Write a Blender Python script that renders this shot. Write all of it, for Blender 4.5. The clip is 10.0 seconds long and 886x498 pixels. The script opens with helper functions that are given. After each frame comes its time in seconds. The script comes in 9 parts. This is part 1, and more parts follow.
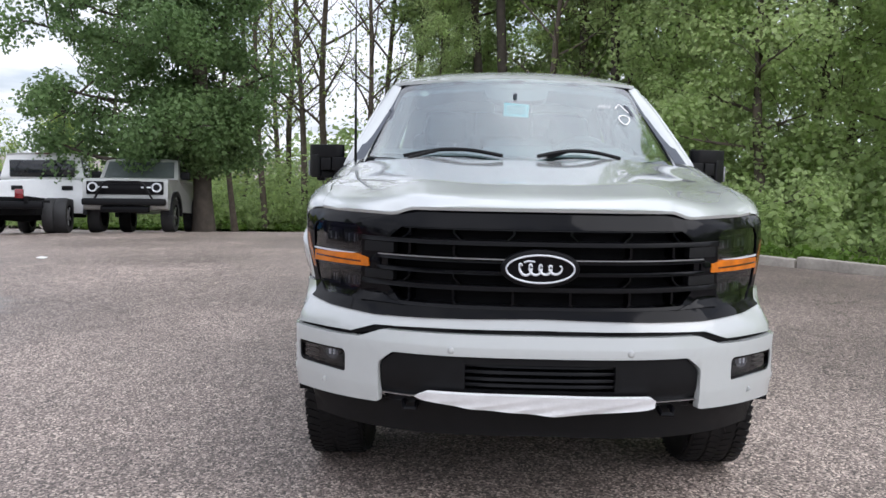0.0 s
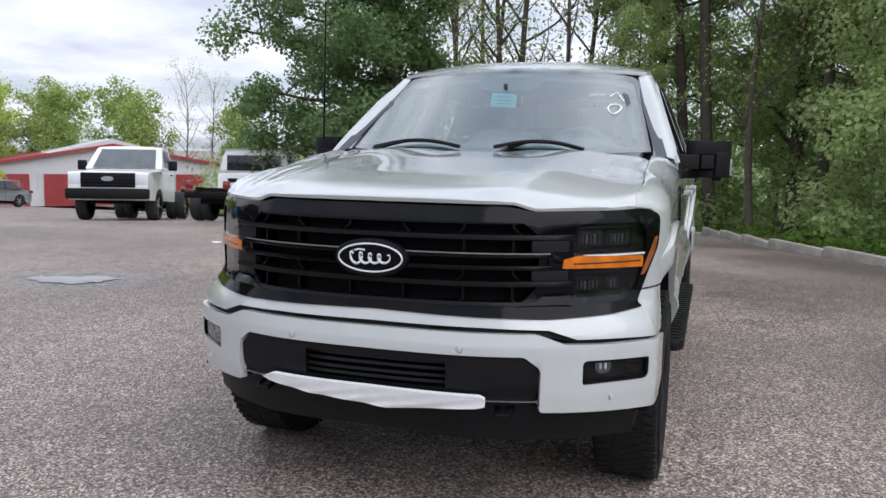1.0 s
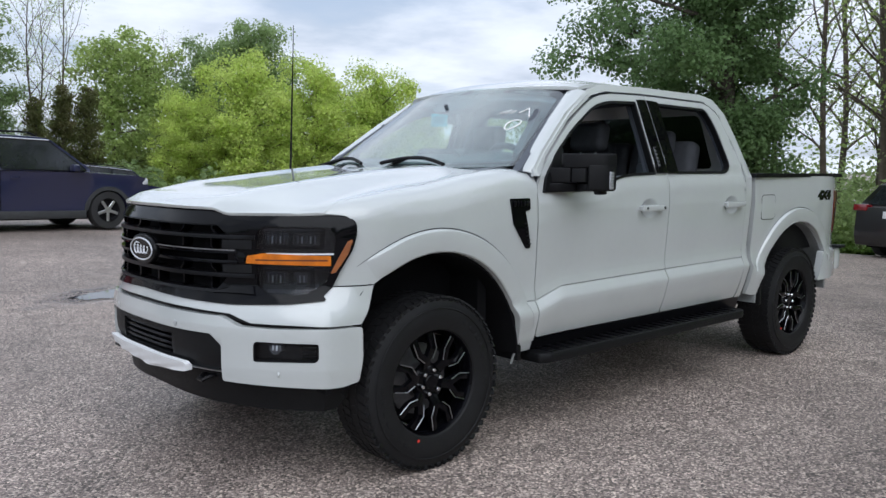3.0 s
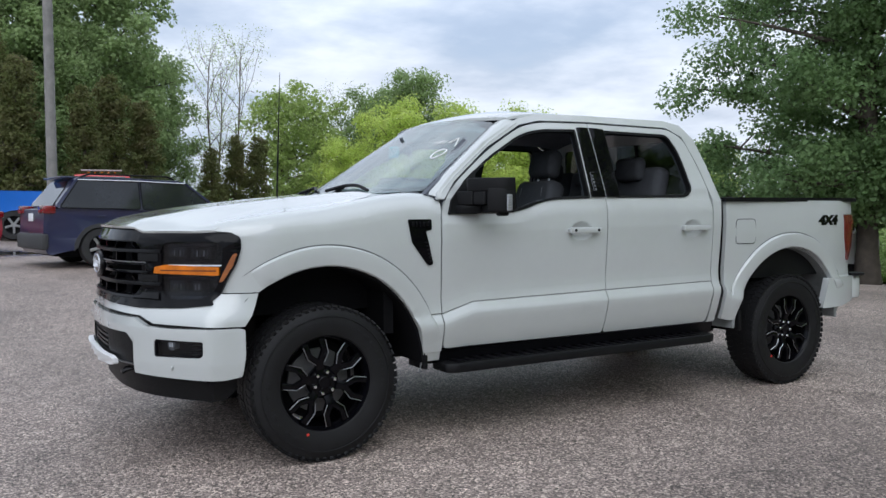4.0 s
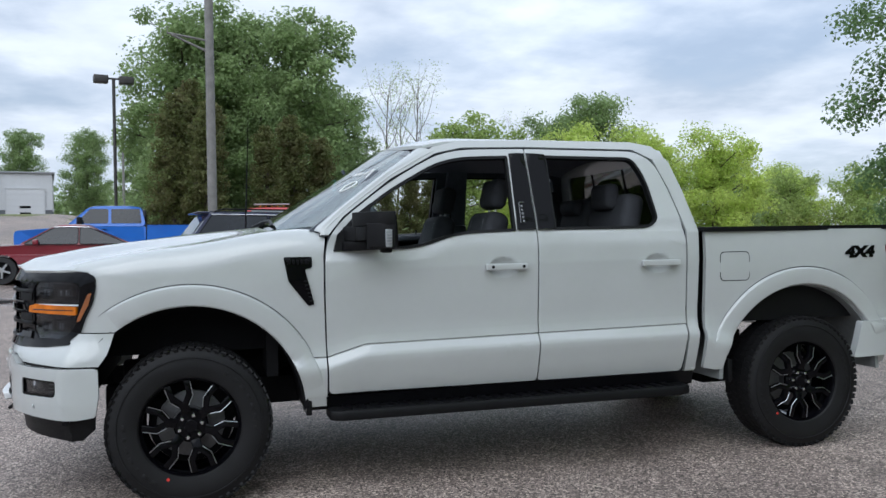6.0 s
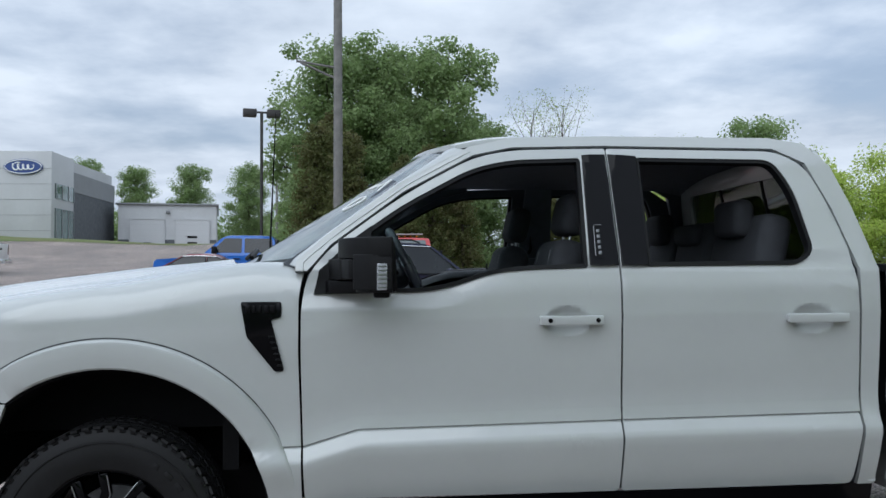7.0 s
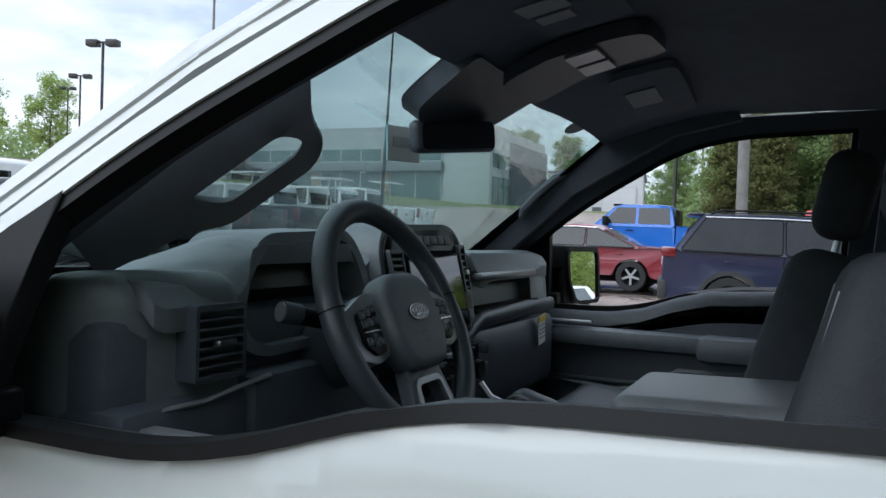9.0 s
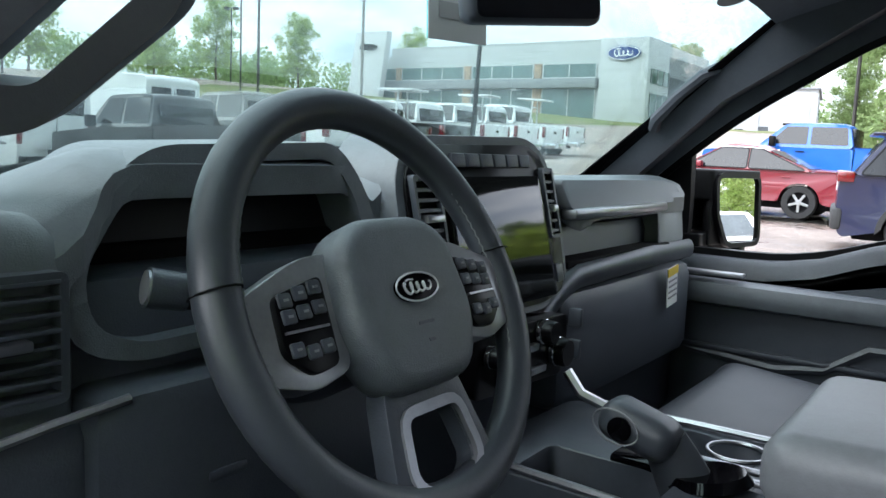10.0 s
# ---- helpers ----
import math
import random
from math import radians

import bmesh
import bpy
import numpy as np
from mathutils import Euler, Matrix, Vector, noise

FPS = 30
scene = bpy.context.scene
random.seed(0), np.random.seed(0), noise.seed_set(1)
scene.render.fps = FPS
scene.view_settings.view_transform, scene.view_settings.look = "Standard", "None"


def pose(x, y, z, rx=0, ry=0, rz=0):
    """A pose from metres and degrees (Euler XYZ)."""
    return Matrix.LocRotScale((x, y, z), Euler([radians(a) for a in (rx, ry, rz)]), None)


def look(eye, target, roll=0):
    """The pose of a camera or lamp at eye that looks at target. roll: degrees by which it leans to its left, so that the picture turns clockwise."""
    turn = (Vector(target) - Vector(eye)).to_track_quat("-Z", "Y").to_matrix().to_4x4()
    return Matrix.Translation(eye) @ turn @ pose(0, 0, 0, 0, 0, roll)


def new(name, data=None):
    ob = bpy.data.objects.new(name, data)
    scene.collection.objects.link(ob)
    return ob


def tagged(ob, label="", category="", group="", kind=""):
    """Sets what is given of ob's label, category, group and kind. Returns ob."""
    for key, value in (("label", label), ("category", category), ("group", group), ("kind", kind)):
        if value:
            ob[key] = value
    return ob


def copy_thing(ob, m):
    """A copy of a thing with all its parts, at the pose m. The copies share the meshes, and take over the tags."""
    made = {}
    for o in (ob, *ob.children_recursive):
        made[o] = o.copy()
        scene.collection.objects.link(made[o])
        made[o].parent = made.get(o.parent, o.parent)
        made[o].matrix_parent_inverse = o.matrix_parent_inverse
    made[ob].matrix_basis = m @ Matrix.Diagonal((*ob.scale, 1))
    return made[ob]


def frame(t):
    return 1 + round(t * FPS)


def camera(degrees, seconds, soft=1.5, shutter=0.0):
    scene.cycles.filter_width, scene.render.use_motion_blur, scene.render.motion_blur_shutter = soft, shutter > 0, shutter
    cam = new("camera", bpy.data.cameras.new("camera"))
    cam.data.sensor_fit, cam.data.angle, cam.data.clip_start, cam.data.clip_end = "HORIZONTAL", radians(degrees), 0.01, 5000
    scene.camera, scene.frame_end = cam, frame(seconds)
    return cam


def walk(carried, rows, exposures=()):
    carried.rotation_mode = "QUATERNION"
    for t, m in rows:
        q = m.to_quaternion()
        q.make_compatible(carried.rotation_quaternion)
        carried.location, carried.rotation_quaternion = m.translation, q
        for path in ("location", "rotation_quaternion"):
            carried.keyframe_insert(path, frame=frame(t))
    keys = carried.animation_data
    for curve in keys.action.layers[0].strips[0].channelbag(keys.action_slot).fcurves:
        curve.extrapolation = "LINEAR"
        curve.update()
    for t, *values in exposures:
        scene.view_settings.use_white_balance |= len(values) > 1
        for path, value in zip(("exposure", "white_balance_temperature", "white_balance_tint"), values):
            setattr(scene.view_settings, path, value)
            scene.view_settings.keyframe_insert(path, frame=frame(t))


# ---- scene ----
cam = camera(57.0, 10.0)
PATH = [
    (0, (-3.876, 0.272, 1.406), (-1.889, 0.332, 1.191), 0.9),
    (0.5, (-3.807, -0.452, 1.405), (-1.849, -0.112, 1.176), 1.1),
    (1, (-3.633, -1.132, 1.396), (-1.745, -0.514, 1.165), 1.0),
    (1.5, (-3.439, -1.837, 1.401), (-1.657, -0.959, 1.17), 1.0),
    (2, (-3.178, -2.467, 1.408), (-1.525, -1.365, 1.174), 0.9),
    (2.5, (-2.858, -3.103, 1.438), (-1.353, -1.807, 1.205), 0.9),
    (4, (-1.591, -4.925, 1.309), (-0.588, -3.197, 1.215), -0.3),
    (4.5, (-1.086, -5.406, 1.343), (-0.221, -3.605, 1.255), -0.1),
    (5, (-0.689, -5.774, 1.34), (0.063, -3.923, 1.269), -0.6),
    (5.2, (-0.546, -5.777, 1.336), (0.172, -3.911, 1.269), -0.6),
    (6.5, (0.539, -4.67, 1.349), (0.933, -2.709, 1.368), -0.9),
    (7, (0.934, -4.018, 1.365), (1.12, -2.028, 1.423), -0.3),
    (7.5, (1.274, -3.399, 1.378), (1.214, -1.402, 1.458), 0.2),
    (8, (1.532, -2.736, 1.424), (1.203, -0.765, 1.513), 0.4),
    (8.5, (1.665, -2.115, 1.467), (1.064, -0.208, 1.517), 1.2),
    (9, (1.705, -1.546, 1.511), (0.873, 0.272, 1.477), 1.8),
    (9.5, (1.599, -1.115, 1.502), (0.585, 0.604, 1.379), 2.2),
    (10, (1.569, -0.976, 1.513), (0.434, 0.652, 1.269), 2.4),
]
EXPOSURES = [(0.0, 0.36, 6150, 14), (1.0, 0.14, 6080, 14), (2.5, 0.0, 5900, 11), (4.5, 0.0, 5900, 10), (5.5, 0.0, 5850, 9), (6.5, -0.15, 5780, 8), (7.5, -0.36, 5700, 7), (8.5, -0.18, 5650, 7), (9.0, 0.3, 5800, 8), (9.5, 1.05, 5900, 9), (10.0, 1.58, 6050, 10)]
walk(cam, [(t, look(eye, goal, roll)) for t, eye, goal, roll in PATH], EXPOSURES)

# ---- light ----
world = bpy.data.worlds.new("world")
scene.world = world
world.use_nodes = True
wn, wl = world.node_tree.nodes, world.node_tree.links
wn.clear()
w_out = wn.new("ShaderNodeOutputWorld")
w_bg = wn.new("ShaderNodeBackground")
sky = wn.new("ShaderNodeTexSky")
sky.sky_type = "NISHITA"
sky.sun_disc = False
sky.sun_elevation, sky.sun_rotation = radians(43), radians(212)
sky.air_density, sky.dust_density, sky.ozone_density = 1.0, 2.0, 1.5
w_co = wn.new("ShaderNodeTexCoord")
w_sep = wn.new("ShaderNodeSeparateXYZ")
wl.new(w_co.outputs["Generated"], w_sep.inputs[0])
# the clouds lie on a level layer, so that they crowd together towards the horizon
w_abs, w_add = wn.new("ShaderNodeMath"), wn.new("ShaderNodeMath")
w_abs.operation, w_add.operation = "ABSOLUTE", "ADD"
w_add.inputs[1].default_value = 0.16
w_dx, w_dy, w_vec = wn.new("ShaderNodeMath"), wn.new("ShaderNodeMath"), wn.new("ShaderNodeCombineXYZ")
w_dx.operation = w_dy.operation = "DIVIDE"
wl.new(w_sep.outputs["Z"], w_abs.inputs[0])
wl.new(w_abs.outputs[0], w_add.inputs[0])
for w_d, axis in ((w_dx, "X"), (w_dy, "Y")):
    wl.new(w_sep.outputs[axis], w_d.inputs[0])
    wl.new(w_add.outputs[0], w_d.inputs[1])
    wl.new(w_d.outputs[0], w_vec.inputs[axis])
w_noise = wn.new("ShaderNodeTexNoise")
w_noise.inputs["Scale"].default_value, w_noise.inputs["Detail"].default_value, w_noise.inputs["Roughness"].default_value = 0.75, 9, 0.52
w_ramp = wn.new("ShaderNodeValToRGB")
w_ramp.color_ramp.elements[0].position, w_ramp.color_ramp.elements[1].position = 0.36, 0.50
w_ramp.color_ramp.elements[0].color = (0.58, 0.58, 0.58, 1)
w_n2 = wn.new("ShaderNodeTexNoise")
w_n2.inputs["Scale"].default_value, w_n2.inputs["Detail"].default_value, w_n2.inputs["Roughness"].default_value = 1.5, 8, 0.55
w_shade = wn.new("ShaderNodeValToRGB")
w_shade.color_ramp.elements[0].position, w_shade.color_ramp.elements[1].position = 0.36, 0.64
w_shade.color_ramp.elements[0].color = (6.0, 6.35, 6.9, 1)
w_shade.color_ramp.elements[1].color = (8.9, 9.1, 9.4, 1)
w_mix = wn.new("ShaderNodeMix")
w_mix.data_type = "RGBA"
for w_n in (w_noise, w_n2):
    wl.new(w_vec.outputs[0], w_n.inputs["Vector"])
wl.new(w_noise.outputs["Fac"], w_ramp.inputs["Fac"])
wl.new(w_n2.outputs["Fac"], w_shade.inputs["Fac"])
wl.new(w_ramp.outputs["Color"], w_mix.inputs[0])
wl.new(sky.outputs["Color"], w_mix.inputs[6])
wl.new(w_shade.outputs["Color"], w_mix.inputs[7])
w_grad = wn.new("ShaderNodeMapRange")
w_grad.inputs["From Min"].default_value, w_grad.inputs["From Max"].default_value = 0.12, 0.85
w_grad.inputs["To Min"].default_value, w_grad.inputs["To Max"].default_value = 1.0, 1.45
w_mul = wn.new("ShaderNodeVectorMath")
w_mul.operation = "SCALE"
wl.new(w_sep.outputs["Z"], w_grad.inputs["Value"])
wl.new(w_mix.outputs[2], w_mul.inputs[0])
wl.new(w_grad.outputs["Result"], w_mul.inputs["Scale"])
wl.new(w_mul.outputs["Vector"], w_bg.inputs["Color"])
w_bg.inputs["Strength"].default_value = 0.112
wl.new(w_bg.outputs["Background"], w_out.inputs["Surface"])

sun = new("sun", bpy.data.lights.new("sun", "SUN"))
sun.data.energy, sun.data.angle, sun.data.color = 1.5, radians(60), (1.0, 0.97, 0.92)
sun.matrix_world = look((-20, -32, 35.2), (0, 0, 0))


# ---- materials ----
def mat(name, color, rough=0.6, metal=0.0, vary=0.0, scale=8.0, bump=0.0, bscale=60.0, coat=0.0, spec=0.5, glass=0.0, sheen=0.0, random_hue=0.0, color2=None, emit=0.0, flakes=0.0):
    m = bpy.data.materials.new(name)
    m.use_nodes = True
    n, l = m.node_tree.nodes, m.node_tree.links
    b = n["Principled BSDF"]
    b.inputs["Base Color"].default_value = (*color, 1)
    b.inputs["Roughness"].default_value = rough
    b.inputs["Metallic"].default_value = metal
    b.inputs["Coat Weight"].default_value = coat
    b.inputs["Coat Roughness"].default_value = 0.04
    b.inputs["Specular IOR Level"].default_value = spec
    b.inputs["Transmission Weight"].default_value = glass
    if sheen:
        b.inputs["Sheen Weight"].default_value = sheen
    if emit:
        b.inputs["Emission Color"].default_value = (*color, 1)
        b.inputs["Emission Strength"].default_value = emit
    co = n.new("ShaderNodeTexCoord")
    last = None
    if vary or color2:
        t1, t2 = n.new("ShaderNodeTexNoise"), n.new("ShaderNodeTexNoise")
        t1.inputs["Scale"].default_value, t2.inputs["Scale"].default_value = scale, scale * 7.3
        t1.inputs["Detail"].default_value, t2.inputs["Detail"].default_value = 4, 3
        l.new(co.outputs["Object"], t1.inputs["Vector"])
        l.new(co.outputs["Object"], t2.inputs["Vector"])
        add = n.new("ShaderNodeMath")
        add.operation = "MULTIPLY_ADD"
        add.inputs[1].default_value = 0.45
        l.new(t2.outputs["Fac"], add.inputs[0])
        l.new(t1.outputs["Fac"], add.inputs[2])
        ramp = n.new("ShaderNodeMapRange")
        ramp.inputs["From Min"].default_value, ramp.inputs["From Max"].default_value = 0.5, 0.95
        l.new(add.outputs[0], ramp.inputs["Value"])
        mix = n.new("ShaderNodeMix")
        mix.data_type = "RGBA"
        lo = color2 or tuple(c * (1 - vary) for c in color)
        hi = color if color2 else tuple(min(1, c * (1 + vary)) for c in color)
        mix.inputs[6].default_value, mix.inputs[7].default_value = (*lo, 1), (*hi, 1)
        l.new(ramp.outputs["Result"], mix.inputs[0])
        last = mix.outputs[2]
        rr = n.new("ShaderNodeMapRange")
        rr.inputs["To Min"].default_value, rr.inputs["To Max"].default_value = max(0.02, rough - 0.06), min(1, rough + 0.06)
        l.new(t1.outputs["Fac"], rr.inputs["Value"])
        l.new(rr.outputs["Result"], b.inputs["Roughness"])
    if random_hue:
        info = n.new("ShaderNodeNewGeometry")
        hsv = n.new("ShaderNodeHueSaturation")
        mr = n.new("ShaderNodeMapRange")
        mr.inputs["To Min"].default_value, mr.inputs["To Max"].default_value = 1 - random_hue, 1 + random_hue
        l.new(info.outputs["Random Per Island"], mr.inputs["Value"])
        l.new(mr.outputs["Result"], hsv.inputs["Value"])
        if last is not None:
            l.new(last, hsv.inputs["Color"])
        else:
            hsv.inputs["Color"].default_value = (*color, 1)
        last = hsv.outputs["Color"]
    if last is not None:
        l.new(last, b.inputs["Base Color"])
    if bump:
        bt = n.new("ShaderNodeTexNoise")
        bt.inputs["Scale"].default_value = bscale
        bt.inputs["Detail"].default_value = 4
        l.new(co.outputs["Object"], bt.inputs["Vector"])
        bn = n.new("ShaderNodeBump")
        bn.inputs["Strength"].default_value = bump
        bn.inputs["Distance"].default_value = 0.004
        l.new(bt.outputs["Fac"], bn.inputs["Height"])
        l.new(bn.outputs["Normal"], b.inputs["Normal"])
    return m


def glass_mat(name, tint, rough=0.0, low=0.05):
    """Thin pane: see-through tint with a mirror-like gloss at grazing angles."""
    m = bpy.data.materials.new(name)
    m.use_nodes = True
    n, l = m.node_tree.nodes, m.node_tree.links
    n.clear()
    out = n.new("ShaderNodeOutputMaterial")
    tr, gl, mx = n.new("ShaderNodeBsdfTransparent"), n.new("ShaderNodeBsdfGlossy"), n.new("ShaderNodeMixShader")
    lw, pw, mr = n.new("ShaderNodeLayerWeight"), n.new("ShaderNodeMath"), n.new("ShaderNodeMapRange")
    lw.inputs["Blend"].default_value = 0.5
    pw.operation = "POWER"
    pw.inputs[1].default_value = 3.2
    mr.inputs["To Min"].default_value, mr.inputs["To Max"].default_value = low, 0.9
    tr.inputs["Color"].default_value = (*tint, 1)
    gl.inputs["Roughness"].default_value = rough
    l.new(lw.outputs["Facing"], pw.inputs[0])
    l.new(pw.outputs[0], mr.inputs["Value"])
    l.new(mr.outputs["Result"], mx.inputs[0])
    l.new(tr.outputs[0], mx.inputs[1])
    l.new(gl.outputs[0], mx.inputs[2])
    l.new(mx.outputs[0], out.inputs["Surface"])
    return m


PAINT = mat("pale_grey_paint", (0.46, 0.48, 0.475), 0.22, vary=0.02, scale=3, coat=1.0, spec=0.5)
PIANO_BLACK = mat("piano_black", (0.002, 0.002, 0.003), 0.03, spec=0.16)
BLACK_GLOSS = mat("gloss_black", (0.0025, 0.0025, 0.0035), 0.07, spec=0.15, vary=0.2, scale=5)
BLACK_PLASTIC = mat("textured_black_plastic", (0.0050, 0.0052, 0.0060), 0.5, spec=0.20, vary=0.15, scale=20, bump=0.12, bscale=900)
BLACK_SATIN = mat("satin_black", (0.004, 0.004, 0.005), 0.30, spec=0.17, vary=0.15, scale=12)
RUBBER = mat("tyre_rubber", (0.007, 0.007, 0.0078), 0.62, spec=0.28, vary=0.3, scale=9, bump=0.15, bscale=200)
DARK = mat("underbody_black", (0.005, 0.005, 0.006), 0.8, spec=0.15, vary=0.3, scale=6)
CHROME = mat("bright_metal", (0.75, 0.76, 0.78), 0.12, 1.0)
SATIN_METAL = mat("satin_metal", (0.42, 0.43, 0.45), 0.32, 1.0, vary=0.06, scale=30)
AMBER = mat("amber_lens", (0.56, 0.150, 0.004), 0.15, coat=0.35, spec=0.3, vary=0.25, scale=22)
LENS_WHITE = mat("clear_lens", (0.62, 0.64, 0.68), 0.15, coat=1.0, vary=0.1, scale=40)
LENS_DARK = mat("smoked_lens", (0.012, 0.013, 0.015), 0.06, coat=1.0, vary=0.3, scale=14)
RED_LENS = mat("red_lens", (0.16, 0.004, 0.007), 0.12, coat=1.0, vary=0.25, scale=16)
WHITE_FILM = mat("white_plastic_film", (0.80, 0.81, 0.82), 0.42, vary=0.05, scale=14, bump=0.25, bscale=30)
WHITE_MARK = mat("white_paint_marker", (0.86, 0.87, 0.86), 0.7)
GLASS_WS = glass_mat("windscreen_glass", (0.80, 0.90, 0.88), 0.0, 0.17)
GLASS_SIDE = glass_mat("privacy_glass", (0.16, 0.17, 0.17))
MIRROR = mat("mirror_glass", (0.9, 0.9, 0.9), 0.01, 1.0)


# ---- building helpers ----
def finish(bm, name, material, smooth=32):
    bmesh.ops.recalc_face_normals(bm, faces=bm.faces)
    lim = radians(smooth)
    for f in bm.faces:
        f.smooth = True
    for e in bm.edges:
        if len(e.link_faces) == 2 and e.calc_face_angle(0) > lim:
            e.smooth = False
    me = bpy.data.meshes.new(name)
    bm.to_mesh(me)
    bm.free()
    me.materials.append(material)
    return me


def part(name, bm, material, parent=None, label="", smooth=32):
    ob = new(name, finish(bm, name, material, smooth))
    if parent is not None:
        ob.parent = parent
    if label:
        ob["label"] = label
    return ob


def thing(name, m, label, category, group="", kind=""):
    ob = new(name)
    ob.matrix_world = m
    ob.empty_display_size = 0.1
    return tagged(ob, label, category, group, kind)


def box(bm, c, s, bevel=0.0, seg=2, m=None):
    r = bmesh.ops.create_cube(bm, size=1.0)
    vs = r["verts"]
    bmesh.ops.scale(bm, vec=s, verts=vs)
    if bevel:
        es = {e for v in vs for e in v.link_edges}
        r = bmesh.ops.bevel(bm, geom=list(es), offset=bevel, segments=seg, profile=0.5, affect="EDGES", clamp_overlap=True)
        vs = list({v for f in r["faces"] for v in f.verts} | {v for v in vs if v.is_valid})
    mt = Matrix.Translation(c) @ (m or Matrix())
    bmesh.ops.transform(bm, matrix=mt, verts=vs)
    return vs


def boxes(items, bevel=0.0):
    bm = bmesh.new()
    for c, s in items:
        box(bm, c, s, bevel)
    return bm


def fillet(pts, r, n=4):
    """Round the corners of a closed outline. r: one radius or one for each corner."""
    out, k = [], len(pts)
    for i, p in enumerate(pts):
        p0, p1, p2 = Vector(pts[i - 1]), Vector(p), Vector(pts[(i + 1) % k])
        rr = r[i] if isinstance(r, (list, tuple)) else r
        a, b = (p0 - p1), (p2 - p1)
        d = min(rr, a.length * 0.48, b.length * 0.48)
        if d < 1e-4:
            out.append(tuple(p1))
            continue
        s, e = p1 + a.normalized() * d, p1 + b.normalized() * d
        for j in range(n + 1):
            t = j / n
            out.append(tuple((1 - t) ** 2 * s + 2 * t * (1 - t) * p1 + t * t * e))
    return out


def sheet(outer, fn, thick=0.012, holes=(), du=0.05, dv=0.05, cu=(), cv=(), bevel=0.003):
    """A panel cut from an outline in (u, v), bent by fn(u, v, w) and given thickness."""
    bm = bmesh.new()
    for loop in (outer, *holes):
        vs = [bm.verts.new((u, v, 0)) for u, v in loop]
        for i in range(len(vs)):
            bm.edges.new((vs[i - 1], vs[i]))
    bmesh.ops.triangle_fill(bm, use_beauty=True, edges=bm.edges[:], normal=(0, 0, 1))
    us, vs = [p[0] for p in outer], [p[1] for p in outer]
    for axis, lo, hi, d, extra in ((0, min(us), max(us), du, cu), (1, min(vs), max(vs), dv, cv)):
        k = max(1, round((hi - lo) / d))
        for c in [lo + (hi - lo) * i / k for i in range(1, k)] + list(extra):
            co, no = [0, 0, 0], [0, 0, 0]
            co[axis], no[axis] = c, 1
            bmesh.ops.bisect_plane(bm, geom=bm.verts[:] + bm.edges[:] + bm.faces[:], dist=1e-5, plane_co=co, plane_no=no)
    front = bm.faces[:]
    r = bmesh.ops.extrude_face_region(bm, geom=front)
    back = [v for v in r["geom"] if isinstance(v, bmesh.types.BMVert)]
    backset = set(back)
    for v in back:
        v.co.z = -thick
    rim = [e for e in bm.edges if e.verts[0] not in backset and e.verts[1] not in backset and any(any(v in backset for v in f.verts) for f in e.link_faces)]
    for v in bm.verts:
        v.co = Vector(fn(v.co.x, v.co.y, v.co.z))
    if bevel:
        bmesh.ops.bevel(bm, geom=rim, offset=bevel, segments=2, profile=0.5, affect="EDGES", clamp_overlap=True)
    return bm


def mirrored(bm):
    """The same panel on the other side of the lengthwise middle."""
    b = bm.copy()
    for v in b.verts:
        v.co.y = -v.co.y
    return b


def tube(path, radius, seg=8, closed=False, scale=(1, 1)):
    bm = bmesh.new()
    pts = [Vector(p) for p in path]
    k = len(pts)
    rings = []
    up = Vector((0, 0, 1))
    for i, p in enumerate(pts):
        a = pts[(i - 1) % k] if closed or i else pts[0]
        b = pts[(i + 1) % k] if closed or i < k - 1 else pts[-1]
        d = (b - a).normalized()
        side = d.cross(up)
        if side.length < 0.05:
            side = d.cross(Vector((1, 0, 0)))
        side.normalize()
        u = side.cross(d)
        rr = radius[i] if isinstance(radius, (list, tuple)) else radius
        rings.append([bm.verts.new(p + rr * (scale[0] * math.cos(t) * side + scale[1] * math.sin(t) * u)) for t in (2 * math.pi * j / seg for j in range(seg))])
    for i in range(k if closed else k - 1):
        r0, r1 = rings[i], rings[(i + 1) % k]
        for j in range(seg):
            bm.faces.new((r0[j], r0[(j + 1) % seg], r1[(j + 1) % seg], r1[j]))
    if not closed:
        bm.faces.new(rings[0])
        bm.faces.new(rings[-1][::-1])
    return bm


def lathe(profile, seg=48, axis="y"):
    """Turn a profile of (radius, along) about the axis."""
    bm = bmesh.new()
    rings = []
    for r, h in profile:
        ring = []
        for j in range(seg):
            t = 2 * math.pi * j / seg
            a, b = r * math.cos(t), r * math.sin(t)
            ring.append(bm.verts.new((a, h, b) if axis == "y" else (a, b, h) if axis == "z" else (h, a, b)))
        rings.append(ring)
    for r0, r1 in zip(rings, rings[1:]):
        for j in range(seg):
            bm.faces.new((r0[j], r0[(j + 1) % seg], r1[(j + 1) % seg], r1[j]))
    return bm


def join(*bms):
    out = bmesh.new()
    for b in bms:
        me = bpy.data.meshes.new("join")
        b.to_mesh(me)
        b.free()
        out.from_mesh(me)
        bpy.data.meshes.remove(me)
    return out


def moved(bm, m):
    bmesh.ops.transform(bm, matrix=m, verts=bm.verts)
    return bm


